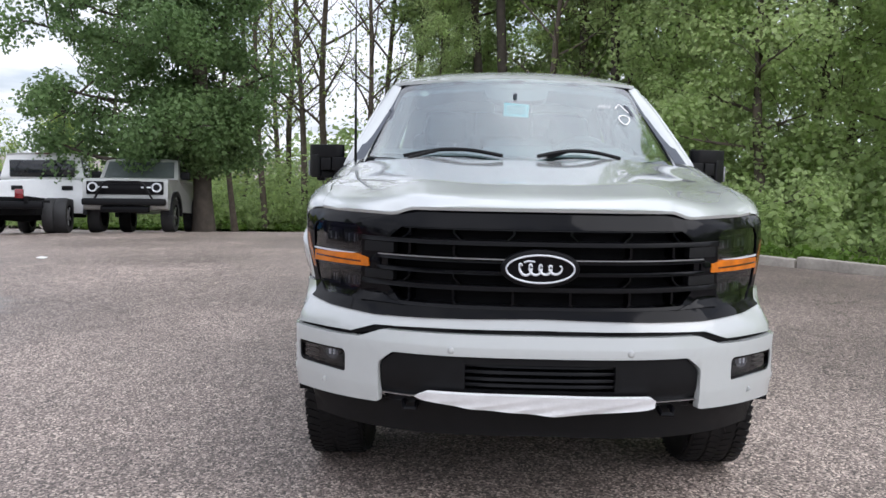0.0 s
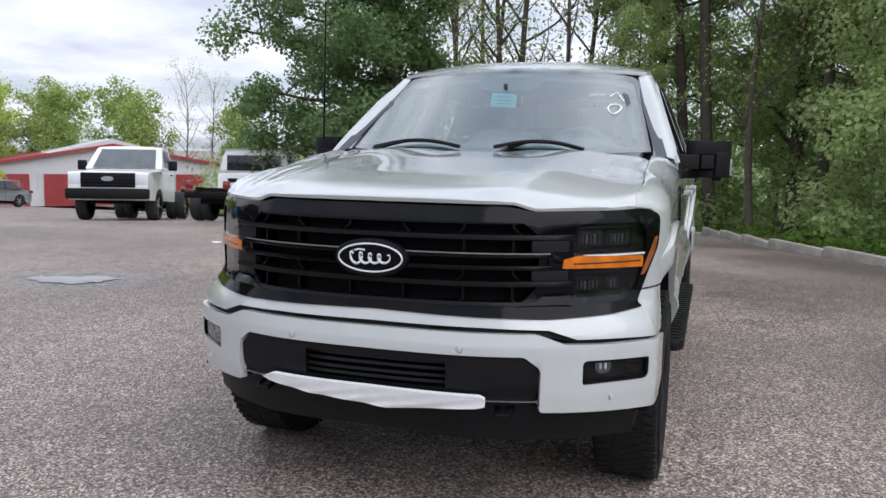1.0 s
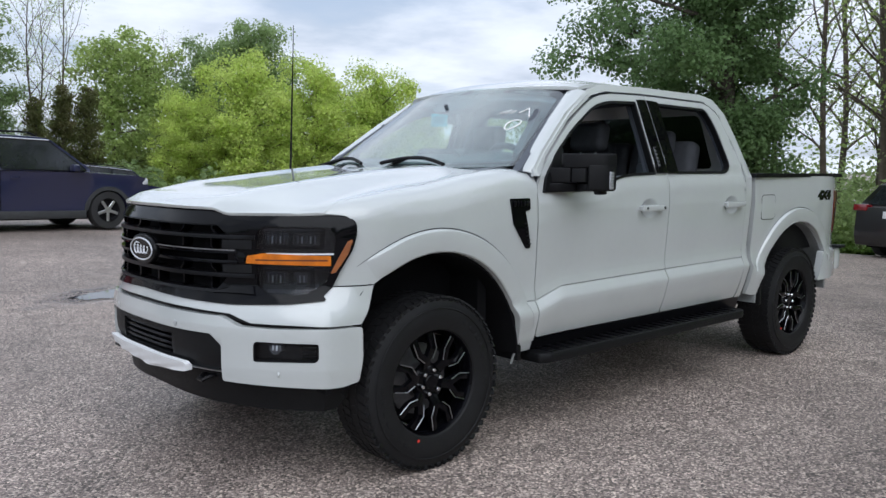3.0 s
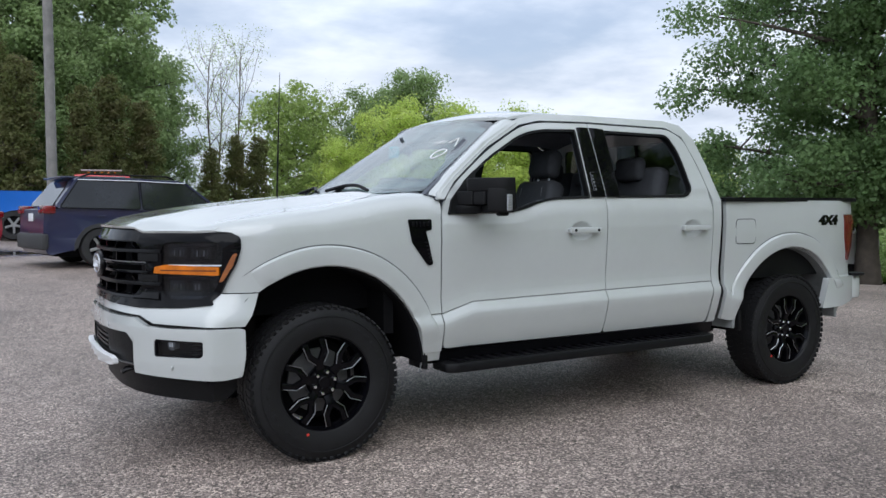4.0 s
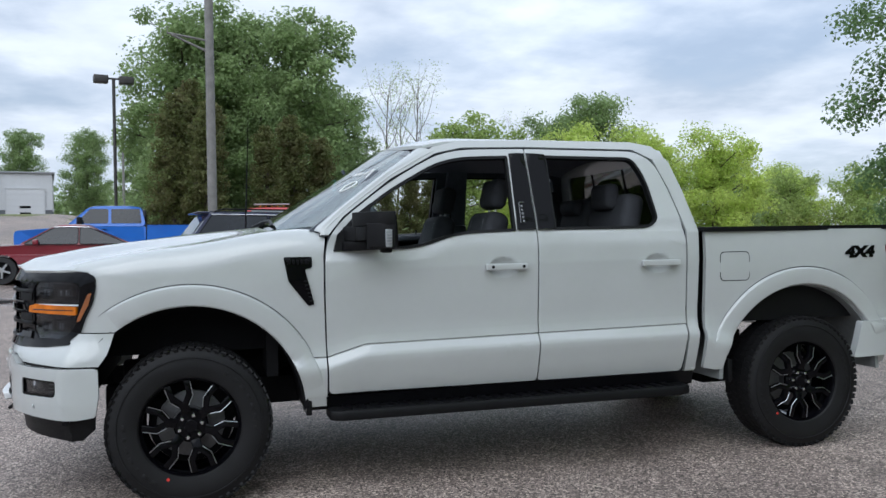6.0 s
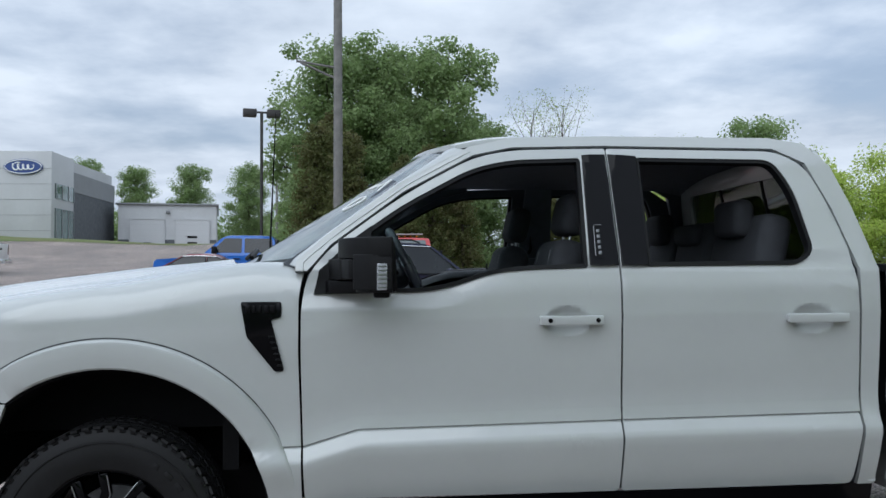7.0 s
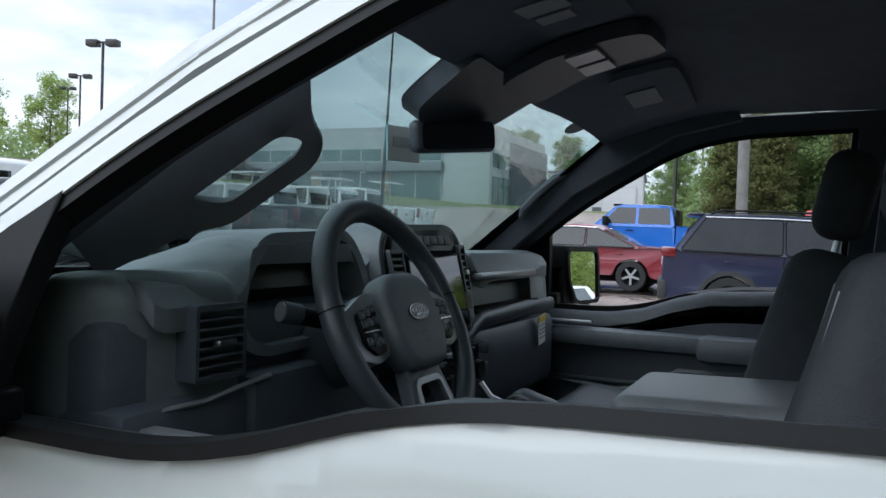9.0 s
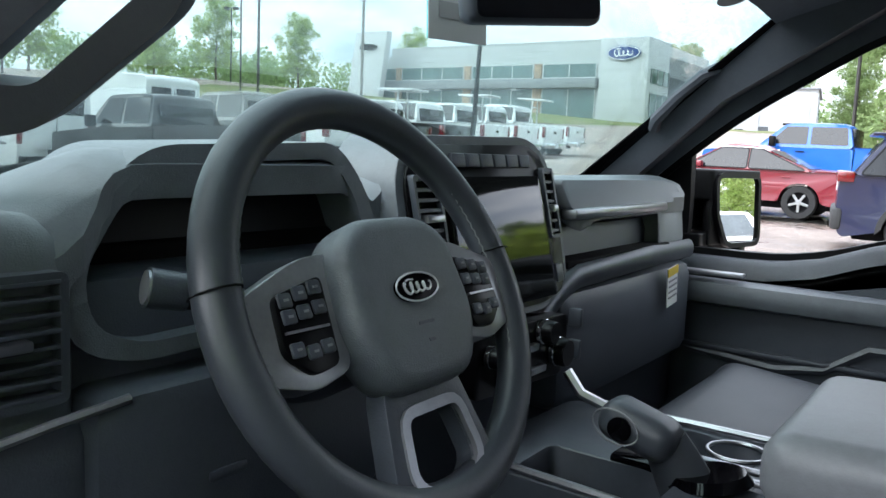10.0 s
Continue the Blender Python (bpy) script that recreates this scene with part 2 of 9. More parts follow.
def prism(outline, depth, m=None, bevel=0.0, seg=2):
    """An outline in the local x, y plane with depth along local z."""
    bm = bmesh.new()
    f = bm.faces.new([bm.verts.new((x, y, 0)) for x, y in outline])
    r = bmesh.ops.extrude_face_region(bm, geom=[f])
    bmesh.ops.translate(bm, vec=(0, 0, depth), verts=[v for v in r["geom"] if isinstance(v, bmesh.types.BMVert)])
    if bevel:
        es = [e for e in bm.edges if e.calc_face_angle(0) > 0.6]
        bmesh.ops.bevel(bm, geom=es, offset=bevel, segments=seg, profile=0.5, affect="EDGES", clamp_overlap=True)
    if m is not None:
        bmesh.ops.transform(bm, matrix=m, verts=bm.verts)
    return bm


def smooth01(x, a, b):
    t = min(1, max(0, (x - a) / (b - a)))
    return t * t * (3 - 2 * t)


def letters(text, size, m, material, name, parent=None, depth=0.003, bold=0.0):
    cu = bpy.data.curves.new(name, "FONT")
    cu.body, cu.size, cu.extrude, cu.align_x, cu.align_y = text, size, depth, "CENTER", "CENTER"
    cu.offset = bold
    tmp = bpy.data.objects.new("tmp", cu)
    scene.collection.objects.link(tmp)
    me = bpy.data.meshes.new_from_object(tmp.evaluated_get(bpy.context.evaluated_depsgraph_get()))
    bpy.data.objects.remove(tmp)
    me.transform(m)
    me.materials.clear()
    me.materials.append(material)
    ob = new(name, me)
    if parent is not None:
        ob.parent = parent
    return ob


# ---- ground: flat round the truck, falling behind it and rising ahead of it ----
def ground_z(x, y):
    r = math.hypot(x - 1.5, y) + 1e-6
    east = np.interp(r, [0, 5, 16, 20, 27, 52, 73, 400], [0, 0, 5.2, 10, 16.5, 45, 72, 400])
    west = np.interp(r, [0, 8, 23, 32, 52, 78, 400], [0, 0, 4, 14, 45, 78, 400])
    k = smooth01(x, -8, 8)
    p = (east * k + west * (1 - k)) / (1 + (r / 400) ** 2)
    rise = float(np.interp(y, [5, 12, 18.7, 24], [0, 0.28, 0.36, 0.54])) * (1 - smooth01(x, 1, 12)) * smooth01(x, -18, -9)
    bank = 1.35 * smooth01(y, 42, 64) * (1 - smooth01(x, -12, 4)) * (1 - smooth01(r, 150, 320))
    rise += 0.38 * smooth01(-x, 7.5, 11.0) * smooth01(y, 9, 15) * (1 - smooth01(-x, 19, 30))
    return float(p * (-0.0872 * x + 0.0123 * y) / r + rise * (1 - smooth01(r, 150, 320)) + bank)


PUDDLES = [(3.3, 5.25, 0.36, 0.29, -1.2), (0.8, 5.3, 0.45, 0.20, 0.2), (-1.7, 16.0, 1.5, 0.6, 0.1), (-3.4, 11.5, 1.2, 0.30, 0.15)]


def asphalt_mat():
    m = mat("asphalt", (0.19, 0.178, 0.172), 0.7)
    n, l = m.node_tree.nodes, m.node_tree.links
    b = n["Principled BSDF"]
    co = n.new("ShaderNodeTexCoord")
    vo = n.new("ShaderNodeTexVoronoi")
    vo.inputs["Scale"].default_value = 100
    v2 = n.new("ShaderNodeTexVoronoi")
    v2.inputs["Scale"].default_value = 210
    big = n.new("ShaderNodeTexNoise")
    big.inputs["Scale"].default_value, big.inputs["Detail"].default_value = 0.35, 6
    mid = n.new("ShaderNodeTexNoise")
    mid.inputs["Scale"].default_value, mid.inputs["Detail"].default_value = 4.0, 5
    for t in (vo, v2, big, mid):
        l.new(co.outputs["Object"], t.inputs["Vector"])
    sep = n.new("ShaderNodeSeparateColor")
    l.new(vo.outputs["Color"], sep.inputs["Color"])
    ramp = n.new("ShaderNodeValToRGB")
    els = ramp.color_ramp.elements
    els[0].position, els[0].color = 0.0, (0.038, 0.031, 0.027, 1)
    els[1].position, els[1].color = 1.0, (0.64, 0.54, 0.46, 1)
    for p, c in ((0.35, (0.146, 0.116, 0.102, 1)), (0.75, (0.312, 0.250, 0.219, 1))):
        e = els.new(p)
        e.color = c
    l.new(sep.outputs["Red"], ramp.inputs["Fac"])
    mr = n.new("ShaderNodeMapRange")
    mr.inputs["From Min"].default_value, mr.inputs["From Max"].default_value = 0.34, 0.66
    mr.inputs["To Min"].default_value, mr.inputs["To Max"].default_value = 0.74, 1.28
    l.new(big.outputs["Fac"], mr.inputs["Value"])
    mr2 = n.new("ShaderNodeMapRange")
    mr2.inputs["From Min"].default_value, mr2.inputs["From Max"].default_value = 0.3, 0.7
    mr2.inputs["To Min"].default_value, mr2.inputs["To Max"].default_value = 0.85, 1.15
    l.new(mid.outputs["Fac"], mr2.inputs["Value"])
    mu = n.new("ShaderNodeMath")
    mu.operation = "MULTIPLY"
    l.new(mr.outputs["Result"], mu.inputs[0])
    l.new(mr2.outputs["Result"], mu.inputs[1])
    hs = n.new("ShaderNodeHueSaturation")
    l.new(mu.outputs[0], hs.inputs["Value"])
    l.new(ramp.outputs["Color"], hs.inputs["Color"])
    # damp ground with soft, ragged edges round each puddle
    wet = None
    for px, py, rx, ry, turn in PUDDLES:
        mp = n.new("ShaderNodeMapping")
        mp.vector_type = "TEXTURE"
        mp.inputs["Location"].default_value = (px, py, 0)
        mp.inputs["Rotation"].default_value = (0, 0, turn)
        mp.inputs["Scale"].default_value = (rx * 2.6, ry * 3.2, 1000)
        l.new(co.outputs["Object"], mp.inputs["Vector"])
        ln = n.new("ShaderNodeVectorMath")
        ln.operation = "LENGTH"
        l.new(mp.outputs["Vector"], ln.inputs[0])
        ad = n.new("ShaderNodeMath")
        ad.operation = "MULTIPLY_ADD"
        ad.inputs[1].default_value = 0.9
        l.new(mid.outputs["Fac"], ad.inputs[0])
        l.new(ln.outputs["Value"], ad.inputs[2])
        ra = n.new("ShaderNodeMapRange")
        ra.interpolation_type = "SMOOTHSTEP"
        ra.inputs["From Min"].default_value, ra.inputs["From Max"].default_value = 0.85, 1.5
        ra.inputs["To Min"].default_value, ra.inputs["To Max"].default_value = 1.0, 0.0
        l.new(ad.outputs[0], ra.inputs["Value"])
        if wet is None:
            wet = ra.outputs["Result"]
        else:
            mxm = n.new("ShaderNodeMath")
            mxm.operation = "MAXIMUM"
            l.new(wet, mxm.inputs[0])
            l.new(ra.outputs["Result"], mxm.inputs[1])
            wet = mxm.outputs[0]
    # the side by the trees is darker, in a wide soft-edged ellipse
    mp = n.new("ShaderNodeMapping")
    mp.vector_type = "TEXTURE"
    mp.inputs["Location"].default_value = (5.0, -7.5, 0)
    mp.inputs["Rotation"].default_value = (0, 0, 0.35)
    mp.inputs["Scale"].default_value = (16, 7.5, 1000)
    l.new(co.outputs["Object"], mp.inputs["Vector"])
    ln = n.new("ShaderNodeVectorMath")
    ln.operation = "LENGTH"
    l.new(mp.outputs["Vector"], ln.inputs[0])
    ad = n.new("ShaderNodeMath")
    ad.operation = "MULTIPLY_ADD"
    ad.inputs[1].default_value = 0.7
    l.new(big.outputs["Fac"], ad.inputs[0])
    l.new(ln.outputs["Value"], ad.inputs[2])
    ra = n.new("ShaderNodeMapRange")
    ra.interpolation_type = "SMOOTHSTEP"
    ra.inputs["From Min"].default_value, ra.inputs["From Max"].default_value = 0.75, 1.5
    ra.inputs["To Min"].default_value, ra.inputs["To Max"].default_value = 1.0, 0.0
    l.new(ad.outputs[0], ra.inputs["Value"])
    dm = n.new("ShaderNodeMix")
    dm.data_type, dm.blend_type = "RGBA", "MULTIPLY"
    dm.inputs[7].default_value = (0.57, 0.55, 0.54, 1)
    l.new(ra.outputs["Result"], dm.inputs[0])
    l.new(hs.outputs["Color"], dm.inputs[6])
    dk = n.new("ShaderNodeMix")
    dk.data_type, dk.blend_type = "RGBA", "MULTIPLY"
    dk.inputs[7].default_value = (0.62, 0.60, 0.60, 1)
    l.new(wet, dk.inputs[0])
    # fine crooked cracks
    wv = n.new("ShaderNodeMix")
    wv.data_type, wv.blend_type = "RGBA", "ADD"
    wv.inputs[0].default_value = 0.9
    wn2 = n.new("ShaderNodeTexNoise")
    wn2.inputs["Scale"].default_value, wn2.inputs["Detail"].default_value = 0.9, 6
    l.new(co.outputs["Object"], wn2.inputs["Vector"])
    l.new(co.outputs["Object"], wv.inputs[6])
    l.new(wn2.outputs["Color"], wv.inputs[7])
    ck = n.new("ShaderNodeTexVoronoi")
    ck.feature = "DISTANCE_TO_EDGE"
    ck.inputs["Scale"].default_value = 0.42
    l.new(wv.outputs[2], ck.inputs["Vector"])
    cr = n.new("ShaderNodeMapRange")
    cr.inputs["From Min"].default_value, cr.inputs["From Max"].default_value = 0.001, 0.006
    cr.inputs["To Min"].default_value, cr.inputs["To Max"].default_value = 0.45, 0.0
    l.new(ck.outputs["Distance"], cr.inputs["Value"])
    ckm = n.new("ShaderNodeMix")
    ckm.data_type, ckm.blend_type = "RGBA", "MULTIPLY"
    ckm.inputs[7].default_value = (0.25, 0.24, 0.23, 1)
    l.new(cr.outputs["Result"], ckm.inputs[0])
    l.new(dm.outputs[2], ckm.inputs[6])
    l.new(ckm.outputs[2], dk.inputs[6])
    l.new(dk.outputs[2], b.inputs["Base Color"])
    rr = n.new("ShaderNodeMapRange")
    rr.inputs["To Min"].default_value, rr.inputs["To Max"].default_value = 0.42, 0.80
    l.new(big.outputs["Fac"], rr.inputs["Value"])
    rm_ = n.new("ShaderNodeMix")
    rm_.inputs[3].default_value = 0.20
    l.new(wet, rm_.inputs[0])
    l.new(rr.outputs["Result"], rm_.inputs[2])
    l.new(rm_.outputs[0], b.inputs["Roughness"])
    bs_ = n.new("ShaderNodeMapRange")
    bs_.inputs["To Min"].default_value, bs_.inputs["To Max"].default_value = 0.7, 0.22
    l.new(wet, bs_.inputs["Value"])
    bn = n.new("ShaderNodeBump")
    bn.inputs["Strength"].default_value, bn.inputs["Distance"].default_value = 0.7, 0.006
    bn.invert = True
    l.new(vo.outputs["Distance"], bn.inputs["Height"])
    l.new(bs_.outputs["Result"], bn.inputs["Strength"])
    b2 = n.new("ShaderNodeBump")
    b2.inputs["Strength"].default_value, b2.inputs["Distance"].default_value = 0.4, 0.003
    b2.invert = True
    l.new(v2.outputs["Distance"], b2.inputs["Height"])
    l.new(bn.outputs["Normal"], b2.inputs["Normal"])
    l.new(b2.outputs["Normal"], b.inputs["Normal"])
    return m


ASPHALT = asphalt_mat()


def ground_sheet():
    bm = bmesh.new()
    xs = np.concatenate([np.linspace(-1500, -90, 8), np.linspace(-80, -32, 25), np.linspace(-30, 30, 121), np.linspace(32, 90, 30), np.linspace(100, 1500, 8)])
    ys = np.concatenate([np.linspace(-1500, -60, 8), np.linspace(-50, -22, 15), np.linspace(-20, 40, 121), np.linspace(42, 110, 35), np.linspace(120, 1500, 8)])
    vs = [[bm.verts.new((x, y, ground_z(x, y))) for y in ys] for x in xs]
    for i in range(len(xs) - 1):
        for j in range(len(ys) - 1):
            bm.faces.new((vs[i][j], vs[i + 1][j], vs[i + 1][j + 1], vs[i][j + 1]))
    return bm


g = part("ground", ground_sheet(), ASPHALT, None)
tagged(g, "brownish grey worn asphalt car park, damp in places", "ground", kind="structure")
# ---- the pickup truck: nose towards -x, driver's side towards -y, front axle at x = 0 ----
AX_R = 3.69          # rear axle
HUB_Z = 0.41
ARCH_R = 0.585


def char_z(x):
    return float(np.interp(x, [0.70, 0.90, 2.0, 2.95, 3.10, 4.0, 4.1], [0.727, 0.785, 0.80, 0.81, 0.735, 0.735, 0.79]))


def half_w(x, z):
    c = char_z(x)
    if z < c:
        w = np.interp(z - c, [-0.32, -0.25, -0.19, -0.075, -0.052, -0.006, 0.0], [0.915, 0.945, 0.966, 0.997, 0.996, 0.972, 0.962])
    else:
        w = np.interp(z - c, [0.0, 0.006, 0.05, 0.09, 0.22, 0.40, 0.50, 0.60], [0.962, 0.972, 0.966, 0.965, 0.976, 0.987, 0.984, 0.976])
    w -= 1.25 * max(0, -0.25 - x) ** 2
    w -= 0.5 * max(0, x - 4.15) ** 2
    return float(w)


def cab_w(z):
    """Half width above the belt, leaning inwards."""
    return 0.978 - 0.40 * max(0, z - 1.372) - 0.35 * max(0, z - 1.80) ** 1.5


def side_fn(x, z, w):
    if z <= 1.372:
        return (x, -(half_w(x, z) + w), z)
    return (x, -(cab_w(z) + w), z + 0.25 * w)


def dent(x, z):
    """Hollows in the doors behind the handles."""
    return sum(0.024 * max(0, 1 - ((x - xc) / 0.088) ** 2 - ((z - 1.180) / 0.056) ** 2) ** 0.8 for xc in (1.690, 2.660))


def door_fn(x, v, w):
    """As side_fn, with the lower character line kept at one height of the panel's own grid."""
    d = char_z(x) - 0.80
    p = side_fn(x, v + d * smooth01(v, 0.56, 0.72) * (1 - smooth01(v, 0.86, 1.10)), w)
    belt = 1.292 + 0.085 * smooth01(x, 1.16, 1.46)
    lean = 0.013 * max(0, min(1, (p[2] - belt + 0.060) / 0.060)) if p[2] < 1.40 else 0.013 * max(0, 1 - (p[2] - 1.40) / 0.05)
    return (p[0], p[1] + dent(p[0], p[2]) + lean, p[2])


def shoulder(x):
    """Radius of the fender's upper edge, tighter towards the nose."""
    return float(np.interp(x, [-0.66, -0.35, 0.0], [0.045, 0.105, 0.132]))


def fender_top(x):
    return 1.345 - 0.10 * ((0.35 - x) / 0.9) ** 2 + 0.072 * smooth01(x, -0.05, 0.62)


def fender_fn(x, v, w):
    r = shoulder(x)
    z0 = fender_top(x) - r
    if v <= 1.20:
        z = v if v < 1.0 else 1.0 + (v - 1.0) / 0.2 * (z0 - 1.0)
        return (x, -(half_w(x, z) + w), z)
    a = (v - 1.20) / 0.18 * math.pi / 2
    return (x, -(half_w(x, z0) - r + (r + w) * math.cos(a)), z0 + (r + w) * math.sin(a))


def fender_v(x, z):
    """The panel coordinate at which the fender reaches height z."""
    lo, hi = 0.5, 1.38
    for _ in range(30):
        m = (lo + hi) / 2
        lo, hi = (m, hi) if fender_fn(x, m, 0)[2] < z else (lo, m)
    return (x, lo)


def arch(ax, a0, a1, n=22, r=ARCH_R, cz=0.44):
    return [(ax + r * math.cos(radians(a0 + (a1 - a0) * i / n)), cz + r * math.sin(radians(a0 + (a1 - a0) * i / n))) for i in range(n + 1)]


class Plan:
    """A curve in plan, from the truck's middle round its corner, by length along it."""

    def __init__(self, x0, c, n, y1, tail):
        ys = np.linspace(0, y1, 90)
        xs = x0 + c * ys ** n
        pts = [(float(a), float(b)) for a, b in zip(xs, ys)] + tail
        self.p = np.array(pts)
        self.s = np.concatenate([[0], np.cumsum(np.hypot(*np.diff(self.p, axis=0).T))])

    def s_of(self, y):
        return math.copysign(float(np.interp(abs(y), self.p[:, 1], self.s)), y)

    def at(self, s, w=0.0):
        k = abs(s)
        x, y = np.interp(k, self.s, self.p[:, 0]), np.interp(k, self.s, self.p[:, 1])
        e = 0.02
        dx = np.interp(k + e, self.s, self.p[:, 0]) - np.interp(max(0, k - e), self.s, self.p[:, 0])
        dy = np.interp(k + e, self.s, self.p[:, 1]) - np.interp(max(0, k - e), self.s, self.p[:, 1])
        d = math.hypot(dx, dy) or 1
        nx, ny = -dy / d, dx / d
        return float(x + nx * w), float(math.copysign(1, s) * (y + ny * w))


FACE = Plan(-0.945, 0.578, 2.88, 0.92, [(-0.45, 0.945), (-0.38, 0.957), (-0.2, 0.97)])
BUMP = Plan(-0.985, 0.416, 2.93, 0.955, [(-0.60, 0.972), (-0.53, 0.98), (-0.44, 0.984), (-0.3, 0.984)])


def face_fn(s, z, w):
    x, y = FACE.at(s, w)
    k = 0.93 * smooth01(0.915 - z, 0, 0.165)
    if k > 0:
        bx, by = BUMP.at(s * (1 + 0.096 * (abs(s) / 1.151) ** 2), w - 0.010)
        x, y = x + (bx - x) * k, y + (by - y) * k
    return (x + 0.55 * max(0, z - 1.06) ** 2, y, z)


def bump_fn(s, z, w):
    x, y = BUMP.at(s, w - 0.10 * max(0, 0.56 - z) - 0.5 * max(0, z - 0.73) ** 1.0 * 0.4)
    return (x, y, z)


def fs(y):
    return FACE.s_of(y)


def bs(y):
    return BUMP.s_of(y)


def sym(pts):
    """Close an outline given for the half with y >= 0, from the middle outwards and back."""
    return pts + [(-a, b) for a, b in pts[::-1] if abs(a) > 1e-6]


truck = thing("pickup_truck", Matrix(), "pale grey crew-cab pickup truck with black grille and wheels on asphalt", "pickup truck")


def both(name, bm, material, label="", smooth=32):
    a = part(name, mirrored(bm), material, truck, label, smooth)
    b = part(name, bm, material, truck, label, smooth)
    return b, a


# fenders
fender = [(-0.690, 1.38), (-0.690, 1.32)] + [fender_v(x, z) for x, z in ((-0.640, 1.2155), (-0.56, 1.214), (-0.475, 1.207), (-0.440, 1.184), (-0.433, 1.13), (-0.450, 1.06), (-0.498, 0.978))] + [(-0.545, 0.905)]
fender += [p for p in arch(0, 127, -4)]
fender += [(0.585, 0.515), (0.695, 0.515), (0.692, 0.727), (0.682, 1.06), (0.684, 1.20), (0.70, 1.30), (0.66, 1.38), (0.38, 1.38)]
both("fender", sheet(fender, fender_fn, 0.014, du=0.03, dv=0.03, cv=[0.675, 0.721, 0.727, 0.733, 0.777]), PAINT)



def arch_flare(ax, a0, a1, fade0, fade1, back):
    """The raised band round a wheel opening, stepping crisply out of the panel."""
    prof = [(0.585, -0.03), (0.586, 0.018), (0.592, 0.023), (0.630, 0.026), (0.672, 0.0235), (0.684, 0.021), (0.690, 0.013), (0.694, -0.004)]
    bm = bmesh.new()
    rows = []
    for i in range(57):
        a = a0 + (a1 - a0) * i / 56
        k = smooth01(a, a0, a0 + fade0) * (1 - smooth01(a, a1 - fade1, a1))
        row = []
        for r, w in prof:
            x, z = ax + r * math.cos(radians(a)), 0.44 + r * math.sin(radians(a))
            w2 = w if w < 0 else w * k - 0.004 * (1 - k)
            row.append(bm.verts.new((x, -(half_w(x, z) + w2), z)))
        rows.append(row)
    for p, q in zip(rows, rows[1:]):
        for m in range(len(prof) - 1):
            bm.faces.new((p[m], p[m + 1], q[m + 1], q[m]))
    return bm


# Thin grey strip along the flare's edge, coloured as the shade in its groove.
def flare_seam(ax, a0, a1):
    bm = bmesh.new()
    rows = []
    for i in range(49):
        a = radians(a0 + (a1 - a0) * i / 48)
        wd = 0.0035 * math.sin(math.pi * i / 48) ** 0.5 + 0.0003
        row = []
        for r in (0.6935, 0.6945 + wd):
            x, z = ax + r * math.cos(a), 0.44 + r * math.sin(a)
            row.append(bm.verts.new((x, -(half_w(x, z) + 0.0015), z)))
        rows.append(row)
    for p, q in zip(rows, rows[1:]):
        bm.faces.new((p[0], p[1], q[1], q[0]))
    bmesh.ops.solidify(bm, geom=bm.faces[:], thickness=0.002)
    return bm


both("flare_seam", flare_seam(0.0, 28, 128), mat("groove_shade_grey", (0.10, 0.105, 0.105), 0.6))
both("flare_seam", flare_seam(AX_R, 35, 150), mat("groove_shade_grey", (0.10, 0.105, 0.105), 0.6))
both("arch_flare", arch_flare(0.0, 2, 128, 40, 14, 0), PAINT, smooth=28)
both("arch_flare", arch_flare(AX_R, 4, 172, 40, 40, 0), PAINT, smooth=28)

# front doors and rear doors, with their window openings
F_OUT = [(0.705, 0.53), (1.896, 0.525), (1.898, 1.372), (1.900, 1.868), (1.52, 1.858), (1.36, 1.825), (1.08, 1.672), (0.80, 1.462), (0.715, 1.36), (0.693, 1.25), (0.692, 1.06), (0.702, 0.727)]
F_WIN = fillet([(0.742, 1.292), (1.20, 1.292), (1.43, 1.372), (1.775, 1.384), (1.793, 1.826), (1.50, 1.815), (1.345, 1.778), (1.05, 1.616), (0.868, 1.478), (0.764, 1.372)], [0.02, 0.16, 0.14, 0.01, 0.015, 0.10, 0.10, 0.12, 0.05, 0.06], 5)
R_OUT = [(1.904, 0.525), (2.838, 0.525), (2.855, 0.81), (2.852, 1.372), (2.80, 1.62), (2.735, 1.80), (2.62, 1.862), (1.906, 1.868), (1.906, 1.372)]
R_WIN = fillet([(2.010, 1.388), (2.62, 1.392), (2.695, 1.44), (2.665, 1.70), (2.60, 1.825), (2.022, 1.830)], [0.01, 0.06, 0.06, 0.08, 0.05, 0.015], 5)
CREASES = [0.748, 0.794, 0.80, 0.806, 0.85, 1.372, 1.38] + [1.12 + 0.01 * i for i in range(13)]
CUPS = [xc + 0.0125 * i for xc in (1.690, 2.660) for i in range(-8, 9)]
both("front_door", sheet(fillet(F_OUT, [0.03, 0.02, 0, 0.01, 0.08, 0.15, 0.2, 0.12, 0.08, 0.1, 0, 0], 4), door_fn, 0.03, [F_WIN], 0.04, 0.03, cu=CUPS[:17], cv=CREASES), PAINT)
both("rear_door", sheet(fillet(R_OUT, [0.02, 0.03, 0, 0.1, 0.12, 0.08, 0.05, 0.01, 0], 4), door_fn, 0.03, [R_WIN], 0.04, 0.03, cu=CUPS[17:], cv=CREASES), PAINT)


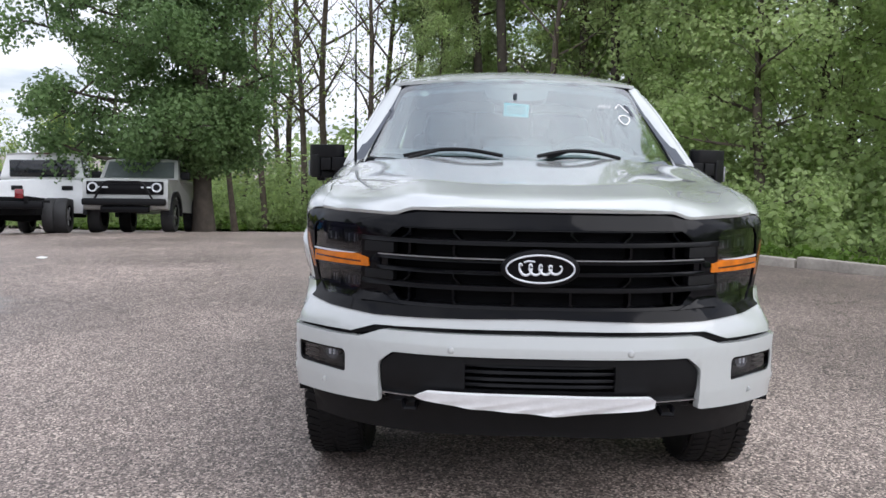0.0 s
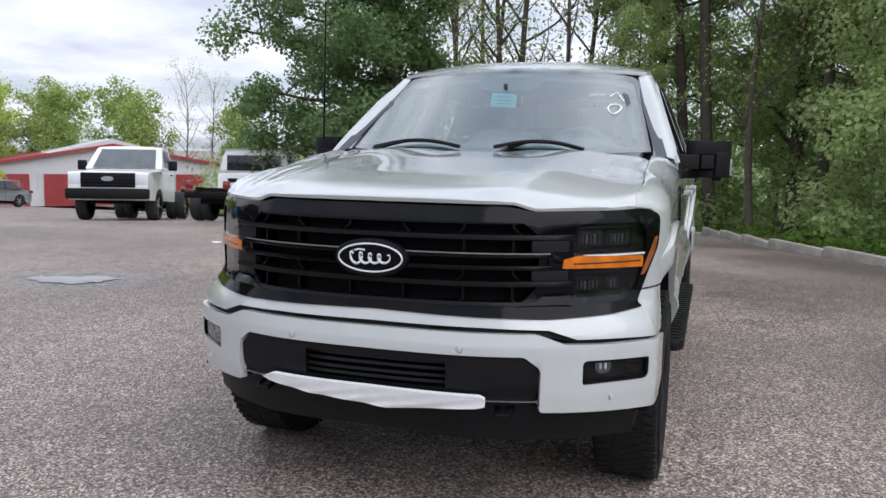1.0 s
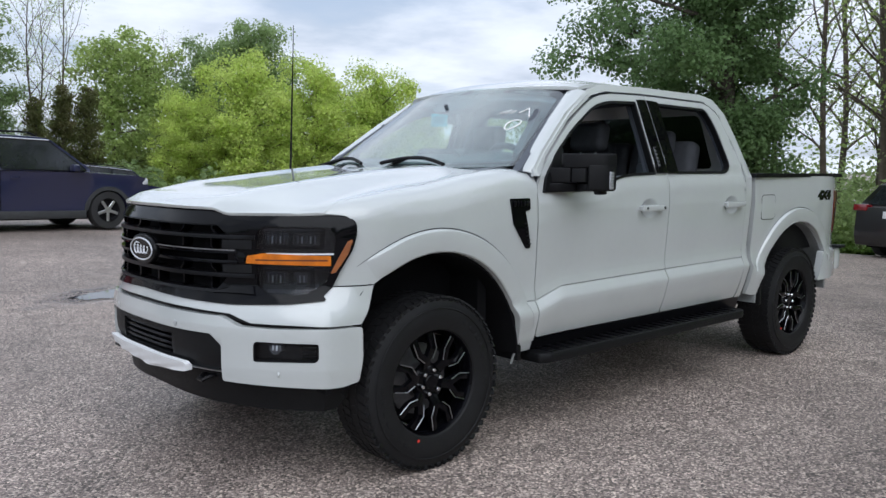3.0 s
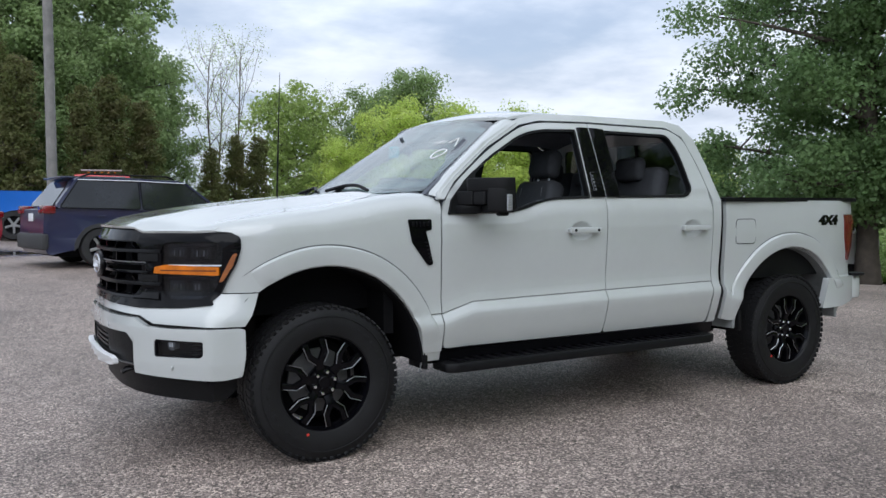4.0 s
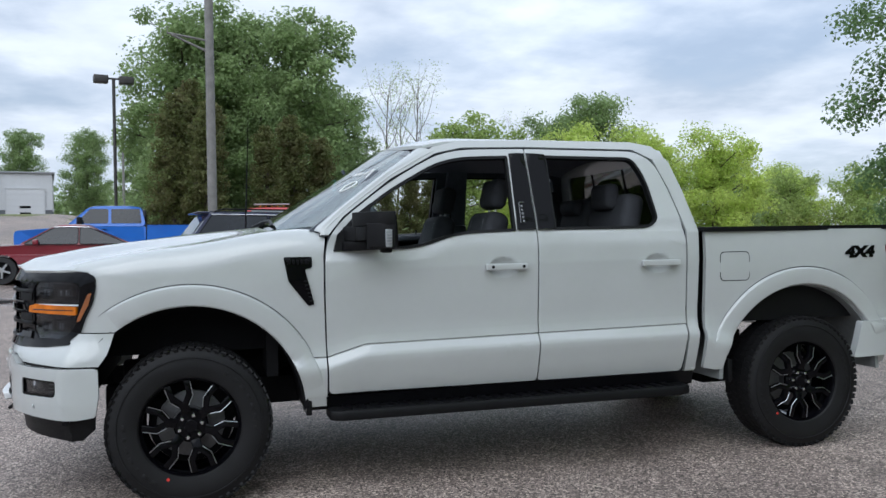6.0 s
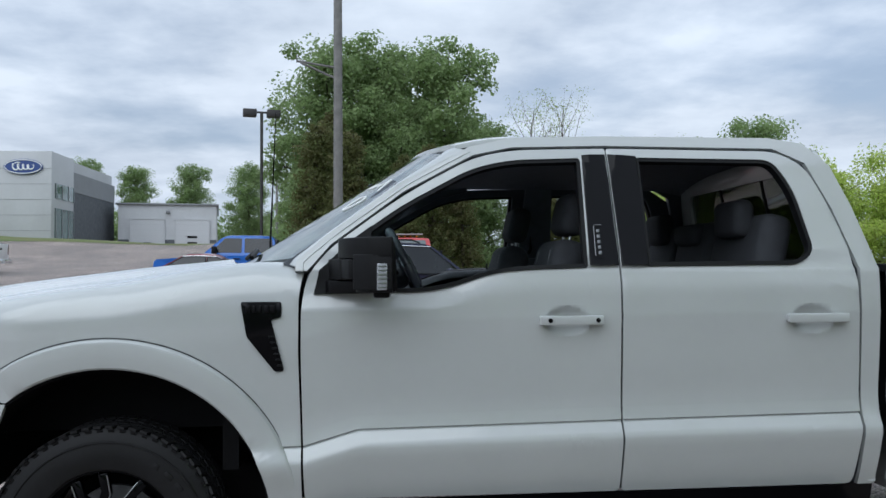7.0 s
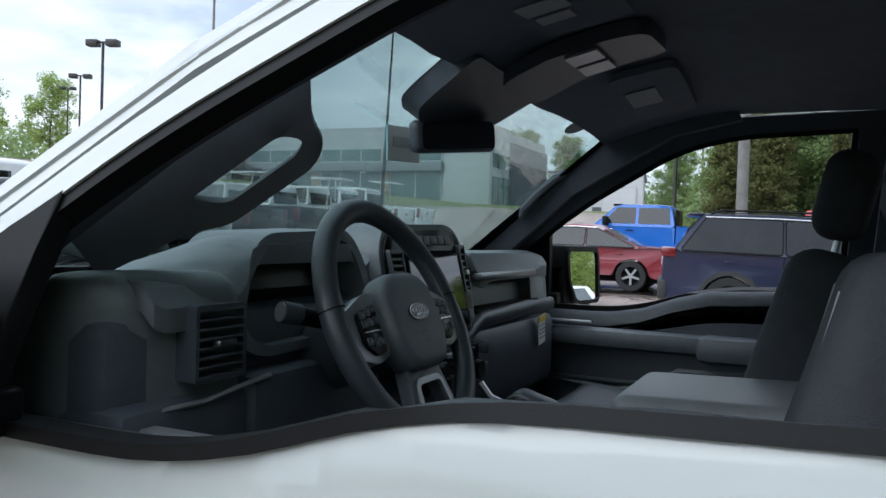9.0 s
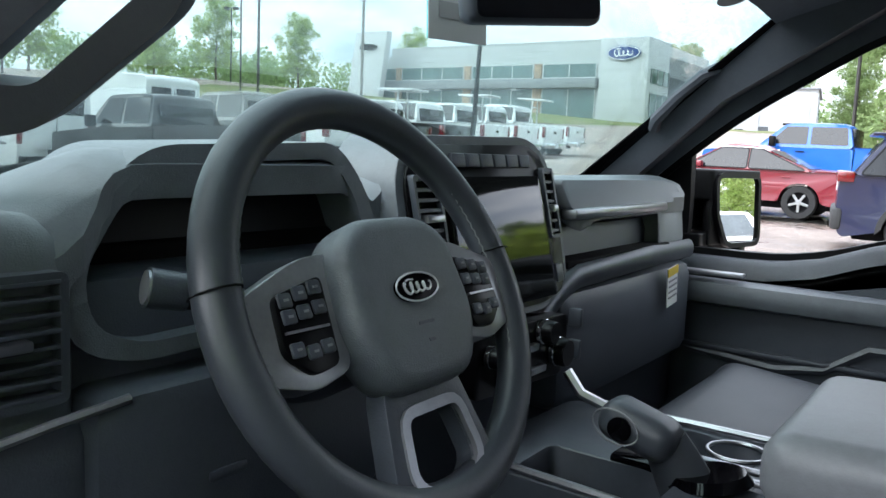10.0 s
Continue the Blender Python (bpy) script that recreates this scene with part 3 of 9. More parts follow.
def ring(outer, wid, fn, thick):
    """A band of quads lying inside an outline, with thickness."""
    area = sum(a[0] * b[1] - b[0] * a[1] for a, b in zip(outer, outer[1:] + outer[:1]))
    k, inner = len(outer), []
    for i in range(k):
        a, b = Vector(outer[i - 1]), Vector(outer[(i + 1) % k])
        d = b - a
        d = d.normalized() if d.length > 1e-9 else Vector((1, 0))
        nrm = Vector((-d.y, d.x)) * (1 if area > 0 else -1)
        inner.append(tuple(Vector(outer[i]) + nrm * wid))
    bm = bmesh.new()
    f0 = [[bm.verts.new(fn(u, v, w)) for u, v in loop] for loop, w in ((outer, 0), (inner, 0), (inner, -thick), (outer, -thick))]
    for p, q in zip(f0, f0[1:] + f0[:1]):
        for i in range(k):
            j = (i + 1) % k
            bm.faces.new((p[i], p[j], q[j], q[i]))
    return bm


for win, nm in ((F_WIN, "window_seal"), (R_WIN, "window_seal")):
    both(nm, ring(win, 0.015, lambda x, z, w: side_fn(x, z, w - 0.004), 0.034), BLACK_PLASTIC)
# gloss black pillar covers between the windows
both("pillar_cover", sheet([(1.782, 1.39), (1.895, 1.39), (1.897, 1.842), (1.800, 1.838)], lambda x, z, w: side_fn(x, z, w + 0.005), 0.008, (), 0.05, 0.05), PIANO_BLACK)
both("pillar_cover", sheet([(1.908, 1.39), (2.012, 1.39), (2.026, 1.836), (1.908, 1.842)], lambda x, z, w: side_fn(x, z, w + 0.005), 0.008, (), 0.05, 0.05), PIANO_BLACK)
# small fixed mirror-sail triangle ahead of the window
both("mirror_sail", sheet([(0.738, 1.288), (0.93, 1.290), (0.955, 1.548), (0.866, 1.482), (0.760, 1.374)], lambda x, z, w: side_fn(x, z, w + 0.002), 0.03, (), 0.06, 0.06), BLACK_PLASTIC)
# lower sill under the doors
both("sill_panel", sheet([(0.59, 0.44), (2.93, 0.44), (2.93, 0.519), (0.59, 0.511)], lambda x, z, w: (x, -(0.90 + (z - 0.44) * 0.25 + w), z), 0.02, (), 0.2, 0.05), BLACK_SATIN)


# cab frame: pillars and roof rails round the doors
def frame_fn(x, z, w):
    return (x, -(cab_w(z) - 0.006 + w), z + 0.25 * w)


A_OUT = [(0.715, 1.375), (0.80, 1.474), (1.08, 1.684), (1.36, 1.837), (1.52, 1.872), (1.90, 1.882), (2.62, 1.876), (2.745, 1.812), (2.812, 1.62), (2.866, 1.372), (2.868, 0.52), (2.935, 0.52), (2.945, 1.372), (2.90, 1.62), (2.85, 1.80), (2.76, 1.90), (2.62, 1.925), (1.90, 1.925), (1.52, 1.915), (1.345, 1.872), (1.062, 1.716), (0.775, 1.502), (0.675, 1.41), (0.67, 1.375)]
both("cab_frame", sheet(A_OUT, lambda x, z, w: frame_fn(x, z, w) if z > 1.372 else side_fn(x, z, w - 0.006), 0.02, (), 0.05, 0.03, cv=[1.372]), PAINT)


# roof, windscreen, back panel
def roof_fn(x, y, w):
    e = abs(y) / 0.745
    z = 1.980 - 0.066 * e ** 2.6 - 0.06 * max(0, (1.55 - x) / 0.4) ** 2 * 1.3 - 0.045 * max(0, (x - 2.55) / 0.3) ** 2
    return (x, y, z + w)


front_edge = [(1.135 + 0.20 * y * y + 0.17 * y ** 4, y) for y in np.linspace(-0.74, 0.74, 15)]
part("roof", sheet([(2.86, 0.70), *[(a, b) for a, b in front_edge[::-1]], (2.86, -0.70)], roof_fn, 0.02, (), 0.06, 0.06), PAINT, truck)
fin = sheet(fillet([(2.58, 0), (2.72, 0), (2.72, 0.055), (2.67, 0.055)], 0.01), lambda u, v, w: (u, w + 0.012, 1.945 + v), 0.024, (), 0.1, 0.1)
part("antenna_fin", fin, PAINT, truck)


def ws_fn(y, z, w):
    k = 1.41 - 0.04 * (abs(y) / 0.8) ** 2
    return (0.36 + (z - k) / 0.625 + 0.20 * y * y + 0.17 * y ** 4 - 0.06 * max(0, z - 1.80) - 0.8 * w, y, z + 0.6 * w)


WS = fillet([(0.845, 1.425), (0.70, 1.855), (0.35, 1.897), (0, 1.905), (-0.35, 1.897), (-0.70, 1.855), (-0.845, 1.425), (-0.4, 1.405), (0.4, 1.405)], [0.03, 0.06, 0, 0, 0, 0.06, 0.03, 0, 0], 4)
glass = part("windscreen", sheet(WS, ws_fn, 0.006, (), 0.07, 0.05, bevel=0), GLASS_WS, truck, "tinted windscreen with wax markings")
glass.visible_shadow = False


def pillar_fn(t, z, w):
    """Painted pillar skin between the windscreen's side and the door frame."""
    a = Vector(ws_fn(-float(np.interp(z, [1.425, 1.855], [0.845, 0.700])), z, 0.009))
    b = Vector((float(np.interp(z, [1.41, 1.502, 1.716, 1.872], [0.700, 0.806, 1.100, 1.385])), -(cab_w(z) - 0.002), z))
    return a.lerp(b, t) + Vector((-0.35, -0.60, 0.70)) * (w + 0.020 * math.sin(math.pi * t))


both("pillar_skin", sheet([(0, 1.390), (1, 1.376), (1, 1.850), (0, 1.850)], pillar_fn, 0.006, (), 0.125, 0.03, bevel=0.002), PAINT)
part("windscreen_border", ring(WS, 0.03, lambda y, z, w: ws_fn(y, z, w - 0.004), 0.004), BLACK_GLOSS, truck)
part("sensor_patch", sheet([(-0.10, 1.845), (0.10, 1.845), (0.09, 1.895), (-0.09, 1.895)], lambda y, z, w: ws_fn(y, z, w - 0.010), 0.012, (), 0.1, 0.05, bevel=0), mat("grey_glass_frit", (0.16, 0.17, 0.175), 0.7), truck)
TAG_M = Matrix.Translation((0.893, 0.006, 1.702)) @ Matrix.Rotation(radians(3), 4, "X")
stock_tag = part("stock_tag", moved(boxes([((0, 0, 0), (0.0016, 0.146, 0.074))]), TAG_M), mat("cyan_card", (0.10, 0.62, 0.72), 0.5, vary=0.1, scale=40), truck, "small cyan stock card hanging behind the windscreen")
part("tag_back", moved(boxes([((0.0016, 0, 0), (0.0012, 0.146, 0.074))]), TAG_M), mat("grey_card_back", (0.55, 0.55, 0.53), 0.8), stock_tag)
for tz in (-0.018, 0.0, 0.018):
    part("tag_bar", moved(boxes([((-0.0014, 0, tz), (0.001, 0.10, 0.006))]), TAG_M), mat("tag_ink", (0.03, 0.25, 0.33), 0.6), stock_tag)
part("tag_bar", moved(boxes([((0.0028, 0, 0.004), (0.001, 0.10, 0.022))]), TAG_M), mat("tag_back_ink", (0.36, 0.36, 0.35), 0.8), stock_tag)


def ws_stroke(pts, r=0.004):
    return tube([ws_fn(a, b, 0.003) for a, b in pts], r, 6)


wax_ring = [(-0.612 - 0.032 * math.cos(t) - 0.012 * math.sin(2 * t) * 0.4, 1.652 + 0.028 * math.sin(t)) for t in np.linspace(0, 2 * math.pi, 21)]
part("wax_mark", ws_stroke(wax_ring), WHITE_MARK, truck)
part("wax_mark", ws_stroke([(-0.575, 1.725), (-0.603, 1.752), (-0.650, 1.700)]), WHITE_MARK, truck)
for i, y in enumerate((-0.47, -0.487, -0.503, -0.520, -0.536)):
    part("wax_mark", ws_stroke([(y, 1.722 + 0.006 * (i % 2)), (y - 0.008, 1.738 + 0.004 * (i % 3))], 0.0018), WHITE_MARK, truck)

back = fillet([(-0.86, 1.36), (0.86, 1.36), (0.74, 1.87), (0.60, 1.90), (-0.60, 1.90), (-0.74, 1.87)], 0.05)
back_win = fillet([(-0.70, 1.42), (0.70, 1.42), (0.62, 1.80), (-0.62, 1.80)], 0.05)
part("cab_back", sheet(back, lambda y, z, w: (2.94 - 0.20 * max(0, z - 1.37) + w, y, z), 0.03, [back_win], 0.1, 0.1), PAINT, truck)
part("cab_back_lower", boxes([((2.925, 0, 0.95), (0.03, 1.86, 0.84))]), PAINT, truck)
for a, b in ((-0.70, -0.235), (-0.225, 0.225), (0.235, 0.70)):
    o = part("rear_glass", sheet([(a, 1.42), (b, 1.42), (b * 0.9 if abs(b) > 0.3 else b, 1.80), (a * 0.9 if abs(a) > 0.3 else a, 1.80)], lambda y, z, w: (2.93 - 0.20 * max(0, z - 1.37) + w, y, z), 0.005, (), 0.2, 0.2, bevel=0), GLASS_SIDE, truck)
    o.visible_shadow = False
for y in (-0.23, 0.23):
    part("rear_glass_divider", tube([(2.92, y, 1.41), (2.92 - 0.075, y, 1.81)], 0.014, 6), BLACK_PLASTIC, truck)


# bonnet
def hood_fn(x, y, w):
    e = abs(y) / 0.84
    base = np.interp(x, [-0.95, -0.90, -0.80, -0.55, 0.0, 0.42], [1.222, 1.248, 1.278, 1.322, 1.386, 1.425])
    edge = fender_top(x) + 0.002
    t = smooth01(e, 0.50, 1.0)
    d = base - edge
    z = base - t * (d + math.sqrt(d * d + 0.0004)) / 2
    # raised shoulders running back from the nose, and a sunk middle
    z += 0.008 * math.exp(-((abs(y) - 0.50) / 0.15) ** 2) * smooth01(x, -0.85, -0.3)
    z -= 0.005 * (1 - smooth01(abs(y), 0.14, 0.42)) * smooth01(x, -0.75, -0.25)
    nose = FACE.at(fs(y))[0] + 0.015
    # the leading edge: a raised middle, then level out to the corners
    rim = 1.238 - 0.022 * smooth01(abs(y), 0.47, 0.56) + 0.006 * smooth01(abs(y), 0.78, 0.90)
    z += (rim - z) * max(0, 1 - (x - nose) / 0.10) ** 2.4 if x > nose - 0.02 else rim - z
    return (x, y, z + w)


def bonnet():
    """An even grid from the nose to the cowl, its rim turned down."""
    us = [0, 0.008, 0.018, 0.03, 0.045, 0.065, 0.09, 0.12] + [0.12 + 0.88 * i / 26 for i in range(1, 27)]
    vs = [-1 + 2 * i / 72 for i in range(73)]

    def edge_y(u):
        """Half width of the panel, meeting the fender and running out to the corner at the nose."""
        y = 0.86
        for _ in range(8):
            a, b = FACE.at(fs(y))[0] + 0.012, 0.335 + 0.16 * y * y
            x = a + (b - a) * u
            q = max(-0.45, x)
            y = half_w(q, fender_top(q) - shoulder(q)) - shoulder(q) - 0.0035 + 0.024 * smooth01(-x, 0.36, 0.54)
        return y - 0.05 * smooth01(u, 0.86, 1.0)

    edges = {u: edge_y(u) for u in us}

    def at(u, v):
        y = v * edges[u]
        x0 = FACE.at(fs(y))[0] + 0.012
        x1 = 0.335 + 0.16 * y * y
        return Vector(hood_fn(x0 + (x1 - x0) * u, y, 0))
    bm = bmesh.new()
    top = [[bm.verts.new(at(u, v)) for v in vs] for u in us]
    for a, b in zip(top, top[1:]):
        for k in range(len(vs) - 1):
            bm.faces.new((a[k], a[k + 1], b[k + 1], b[k]))
    rim = [e for e in bm.edges if len(e.link_faces) == 1]
    r = bmesh.ops.extrude_edge_only(bm, edges=rim)
    for v in r["geom"]:
        if isinstance(v, bmesh.types.BMVert):
            v.co += Vector((0.006 if v.co.x < -0.3 else 0, -0.004 * v.co.y, -0.012 if v.co.x < -0.45 else -0.03))
    bmesh.ops.bevel(bm, geom=rim, offset=0.004, segments=3, profile=0.5, affect="EDGES", clamp_overlap=True)
    return bm


part("bonnet", bonnet(), PAINT, truck, smooth=45)
part("cowl", sheet([(0.33, -0.80), (0.33, 0.80), (0.62, 0.82), (0.43, 0), (0.62, -0.82)], lambda x, y, w: (x, y, 1.385 + 0.05 * (x - 0.33) - 0.03 * abs(y) - 0.14 * (abs(y) / 0.8) ** 4 + w), 0.02, (), 0.1, 0.1), BLACK_PLASTIC, truck)
for y0, y1 in ((0.62, 0.10), (-0.08, -0.52)):
    pts = [ws_fn(y0 + (y1 - y0) * t, 1.425 + 0.035 * math.sin(math.pi * t) - 0.012 * abs(y0 + (y1 - y0) * t), 0.02) for t in np.linspace(0, 1, 9)]
    arm = [(0.40, y0 - 0.03, 1.42), pts[3], pts[5]]
    part("wiper", join(tube(pts, 0.011, 6), tube(arm, 0.010, 6)), BLACK_PLASTIC, truck)

# front face: painted fascia below the grille, black surround, grille and lamps
def sx(x):
    """Length along the face's plan at which its flank reaches x."""
    k = FACE.p[:, 1] > 0.6
    return float(np.interp(x, FACE.p[k, 0], FACE.s[k]))


fas_top = [(0, 0.846), (fs(0.35), 0.837), (fs(0.60), 0.831), (fs(0.78), 0.839), (fs(0.88), 0.854), (sx(-0.556), 0.868), (sx(-0.522), 0.902), (sx(-0.45), 0.902), (sx(-0.354), 0.902), (sx(-0.375), 0.85), (sx(-0.40), 0.79), (sx(-0.428), 0.742)]
fas_bot = [(fs(0.90), 0.745), (fs(0.80), 0.752), (fs(0.68), 0.756), (fs(0.60), 0.790), (fs(0.40), 0.797), (0, 0.80)]
part("front_fascia", sheet(sym(fas_top + fas_bot), face_fn, 0.02, (), 0.04, 0.03), PAINT, truck)
sur_out = [(0, 1.232), (fs(0.46), 1.230), (fs(0.54), 1.208), (fs(0.80), 1.208), (sx(-0.56), 1.208), (sx(-0.475), 1.203), (sx(-0.442), 1.182), (sx(-0.435), 1.13), (sx(-0.452), 1.06), (sx(-0.50), 0.965), (sx(-0.522), 0.905), (sx(-0.556), 0.866), (fs(0.88), 0.850), (fs(0.78), 0.835), (fs(0.60), 0.827), (fs(0.35), 0.833), (0, 0.842)]
GR = [(0, 1.165), (fs(0.515), 1.163), (fs(0.565), 1.118), (fs(0.570), 0.945), (fs(0.520), 0.885), (0, 0.880)]
HL = [(fs(0.676), 1.135), (fs(0.703), 1.160), (fs(0.885), 1.158), (fs(0.905), 1.12), (fs(0.900), 1.02), (fs(0.882), 0.925), (fs(0.832), 0.874), (fs(0.718), 0.874), (fs(0.678), 0.908)]
part("grille_surround", sheet(fillet(sym(sur_out), 0.022, 3), lambda s, z, w: face_fn(s, z, w + 0.006 - 0.022 * smooth01(z, 1.165, 1.225)), 0.05, [fillet(sym(GR), 0.010, 2), fillet(HL, 0.014, 3), fillet([(-a, b) for a, b in HL[::-1]], 0.014, 3)], 0.05, 0.04, bevel=0.004), BLACK_GLOSS, truck)
part("grille_backing", sheet(sym([(0, 1.19), (fs(0.66), 1.19), (fs(0.66), 0.86), (0, 0.86)]), lambda s, z, w: face_fn(s, z, w - 0.075), 0.01, (), 0.06, 0.1, bevel=0), DARK, truck)


def face_bar(y0, y1, z0, z1, proud, deep, material, name, bev=0.003, fall=0.0):
    o = fillet([(fs(y0), z0), (fs(y1), z0), (fs(y1), z1), (fs(y0), z1)], 0.004, 2)
    return part(name, sheet(o, lambda s, z, w: face_fn(s, z, w + proud), deep, (), 0.06, 0.05, bevel=bev), material, truck)


for z0, z1 in ((1.104, 1.120), (0.939, 0.956)):
    face_bar(-0.672, 0.672, z0, z1, 0.012, 0.055, BLACK_SATIN, "grille_bar")
for z0, z1 in ((1.041, 1.058), (0.998, 1.012)):
    face_bar(-0.61, 0.61, z0, z1, 0.014, 0.05, BLACK_GLOSS, "grille_bar")
part("grille_bar_trim", sheet(sym([(0, 1.054), (fs(0.60), 1.054), (fs(0.60), 1.058), (0, 1.058)]), lambda s, z, w: face_fn(s, z, w + 0.0165), 0.004, (), 0.06, 0.05, bevel=0), SATIN_METAL, truck)
face_bar(-0.53, 0.53, 0.872, 0.884, 0.010, 0.05, BLACK_SATIN, "grille_bar")
face_bar(-0.51, 0.51, 1.158, 1.166, 0.002, 0.04, BLACK_SATIN, "grille_bar")
for sgn in (-1, 1):
    # pointed ends that tie the two middle bars together
    tip = [(fs(0.595), 1.058), (fs(0.632), 1.045), (fs(0.642), 1.028), (fs(0.632), 1.010), (fs(0.595), 0.998)]
    part("bar_end", sheet([(sgn * a, b) for a, b in tip][::sgn], lambda s, z, w: face_fn(s, z, w + 0.013), 0.04, (), 0.06, 0.05, bevel=0.004), BLACK_GLOSS, truck)
    for z0, z1 in ((1.062, 1.100), (0.960, 0.994)):
        face_bar(sgn * 0.545, sgn * 0.66, z0, z1, 0.0085, 0.03, BLACK_PLASTIC, "grille_cheek")
    foot = [(fs(0.515), 0.876), (fs(0.585), 0.903), (fs(0.664), 0.903), (fs(0.672), 0.876)]
    part("grille_foot", sheet([(sgn * a, b) for a, b in foot][::sgn], lambda s, z, w: face_fn(s, z, w + 0.018 - 0.15 * max(0, z - 0.87)), 0.03, (), 0.05, 0.03, bevel=0.005), BLACK_GLOSS, truck)
# upright dividers with slanted feet, a light catch along each edge
for row, (z0, z1) in enumerate(((1.120, 1.158), (1.058, 1.104), (0.956, 0.998), (0.884, 0.939))):
    for y in (-0.487, -0.322, -0.104, 0.104, 0.322, 0.487):
        if row in (1, 2) and abs(y) < 0.2:
            continue
        lean = (0.026 if row % 2 == 0 else 0.010) * (-1 if round(abs(y), 3) == 0.322 else 1) * math.copysign(1, y)
        foot = 0.024 if row % 2 == 0 else 0.008
        o = [(fs(y - 0.003), z1), (fs(y - 0.003), z0 + foot), (fs(y - 0.003 + lean), z0), (fs(y + 0.004 + lean), z0), (fs(y + 0.004), z0 + foot), (fs(y + 0.004), z1)]
        part("grille_divider", sheet(o, lambda s, z, w: face_fn(s, z, w - 0.002), 0.05, (), 0.1, 0.1, bevel=0.001), BLACK_GLOSS, truck)

# emblem: black oval with a bright rim and a plain bright scroll
LENS_GREY = mat("grey_lamp_bezel", (0.16, 0.165, 0.175), 0.25, 0.4, coat=0.6, vary=0.15, scale=30)
BROWN_LENS = mat("dark_amber_lens", (0.10, 0.018, 0.002), 0.2, coat=1.0)
ex, ez = -0.965, 1.026


def oval(a, b, n=40):
    return [(a * math.cos(2 * math.pi * i / n), b * math.sin(2 * math.pi * i / n)) for i in range(n)]


TO_FRONT = Matrix(((0, 0, -1, 0), (-1, 0, 0, 0), (0, 1, 0, 0), (0, 0, 0, 1)))   # local x to -y, local y up, local z to -x


def oval_emblem(m, parent, scale=1.0, field=BLACK_GLOSS):
    part("emblem_base", prism(oval(0.142 * scale, 0.070 * scale), 0.03 * scale, m @ Matrix.Translation((0, 0, -0.022 * scale)), 0.008 * scale), BLACK_SATIN, parent)
    part("emblem_field", prism(oval(0.124 * scale, 0.052 * scale), 0.006 * scale, m @ Matrix.Translation((0, 0, 0.006 * scale))), field, parent)
    pts = [m @ Vector((x, y, 0.012 * scale)) for x, y in oval(0.122 * scale, 0.050 * scale)]
    part("emblem_rim", tube(pts, 0.0038 * scale, 6, True), LENS_WHITE, parent)
    part("emblem_scroll", emblem_scroll(m, scale), LENS_WHITE, parent)


def emblem_scroll(m, scale, lift=0.012):
    """A plain looping flourish, thick and thin, as one raised band."""
    wave = [(-0.076 + 0.150 * t + 0.013 * math.sin(26.5 * t + 2.2), -0.002 + (0.022 - 0.008 * t) * math.sin(26.5 * t + 0.6)) for t in np.linspace(0, 1, 90)]
    top = [(-0.060, 0.024), (-0.045, 0.029), (-0.020, 0.027)]
    rad = [(0.0026 + 0.0026 * abs(math.sin(13.2 * t))) * scale for t in np.linspace(0, 1, 90)]
    a = tube([m @ Vector((x * scale, y * scale, lift * scale)) for x, y in wave], rad, 6)
    b = tube([m @ Vector((x * scale, y * scale, lift * scale)) for x, y in top], 0.0036 * scale, 6)
    return join(a, b)


oval_emblem(Matrix.Translation((ex, 0.010, ez)) @ TO_FRONT, truck)

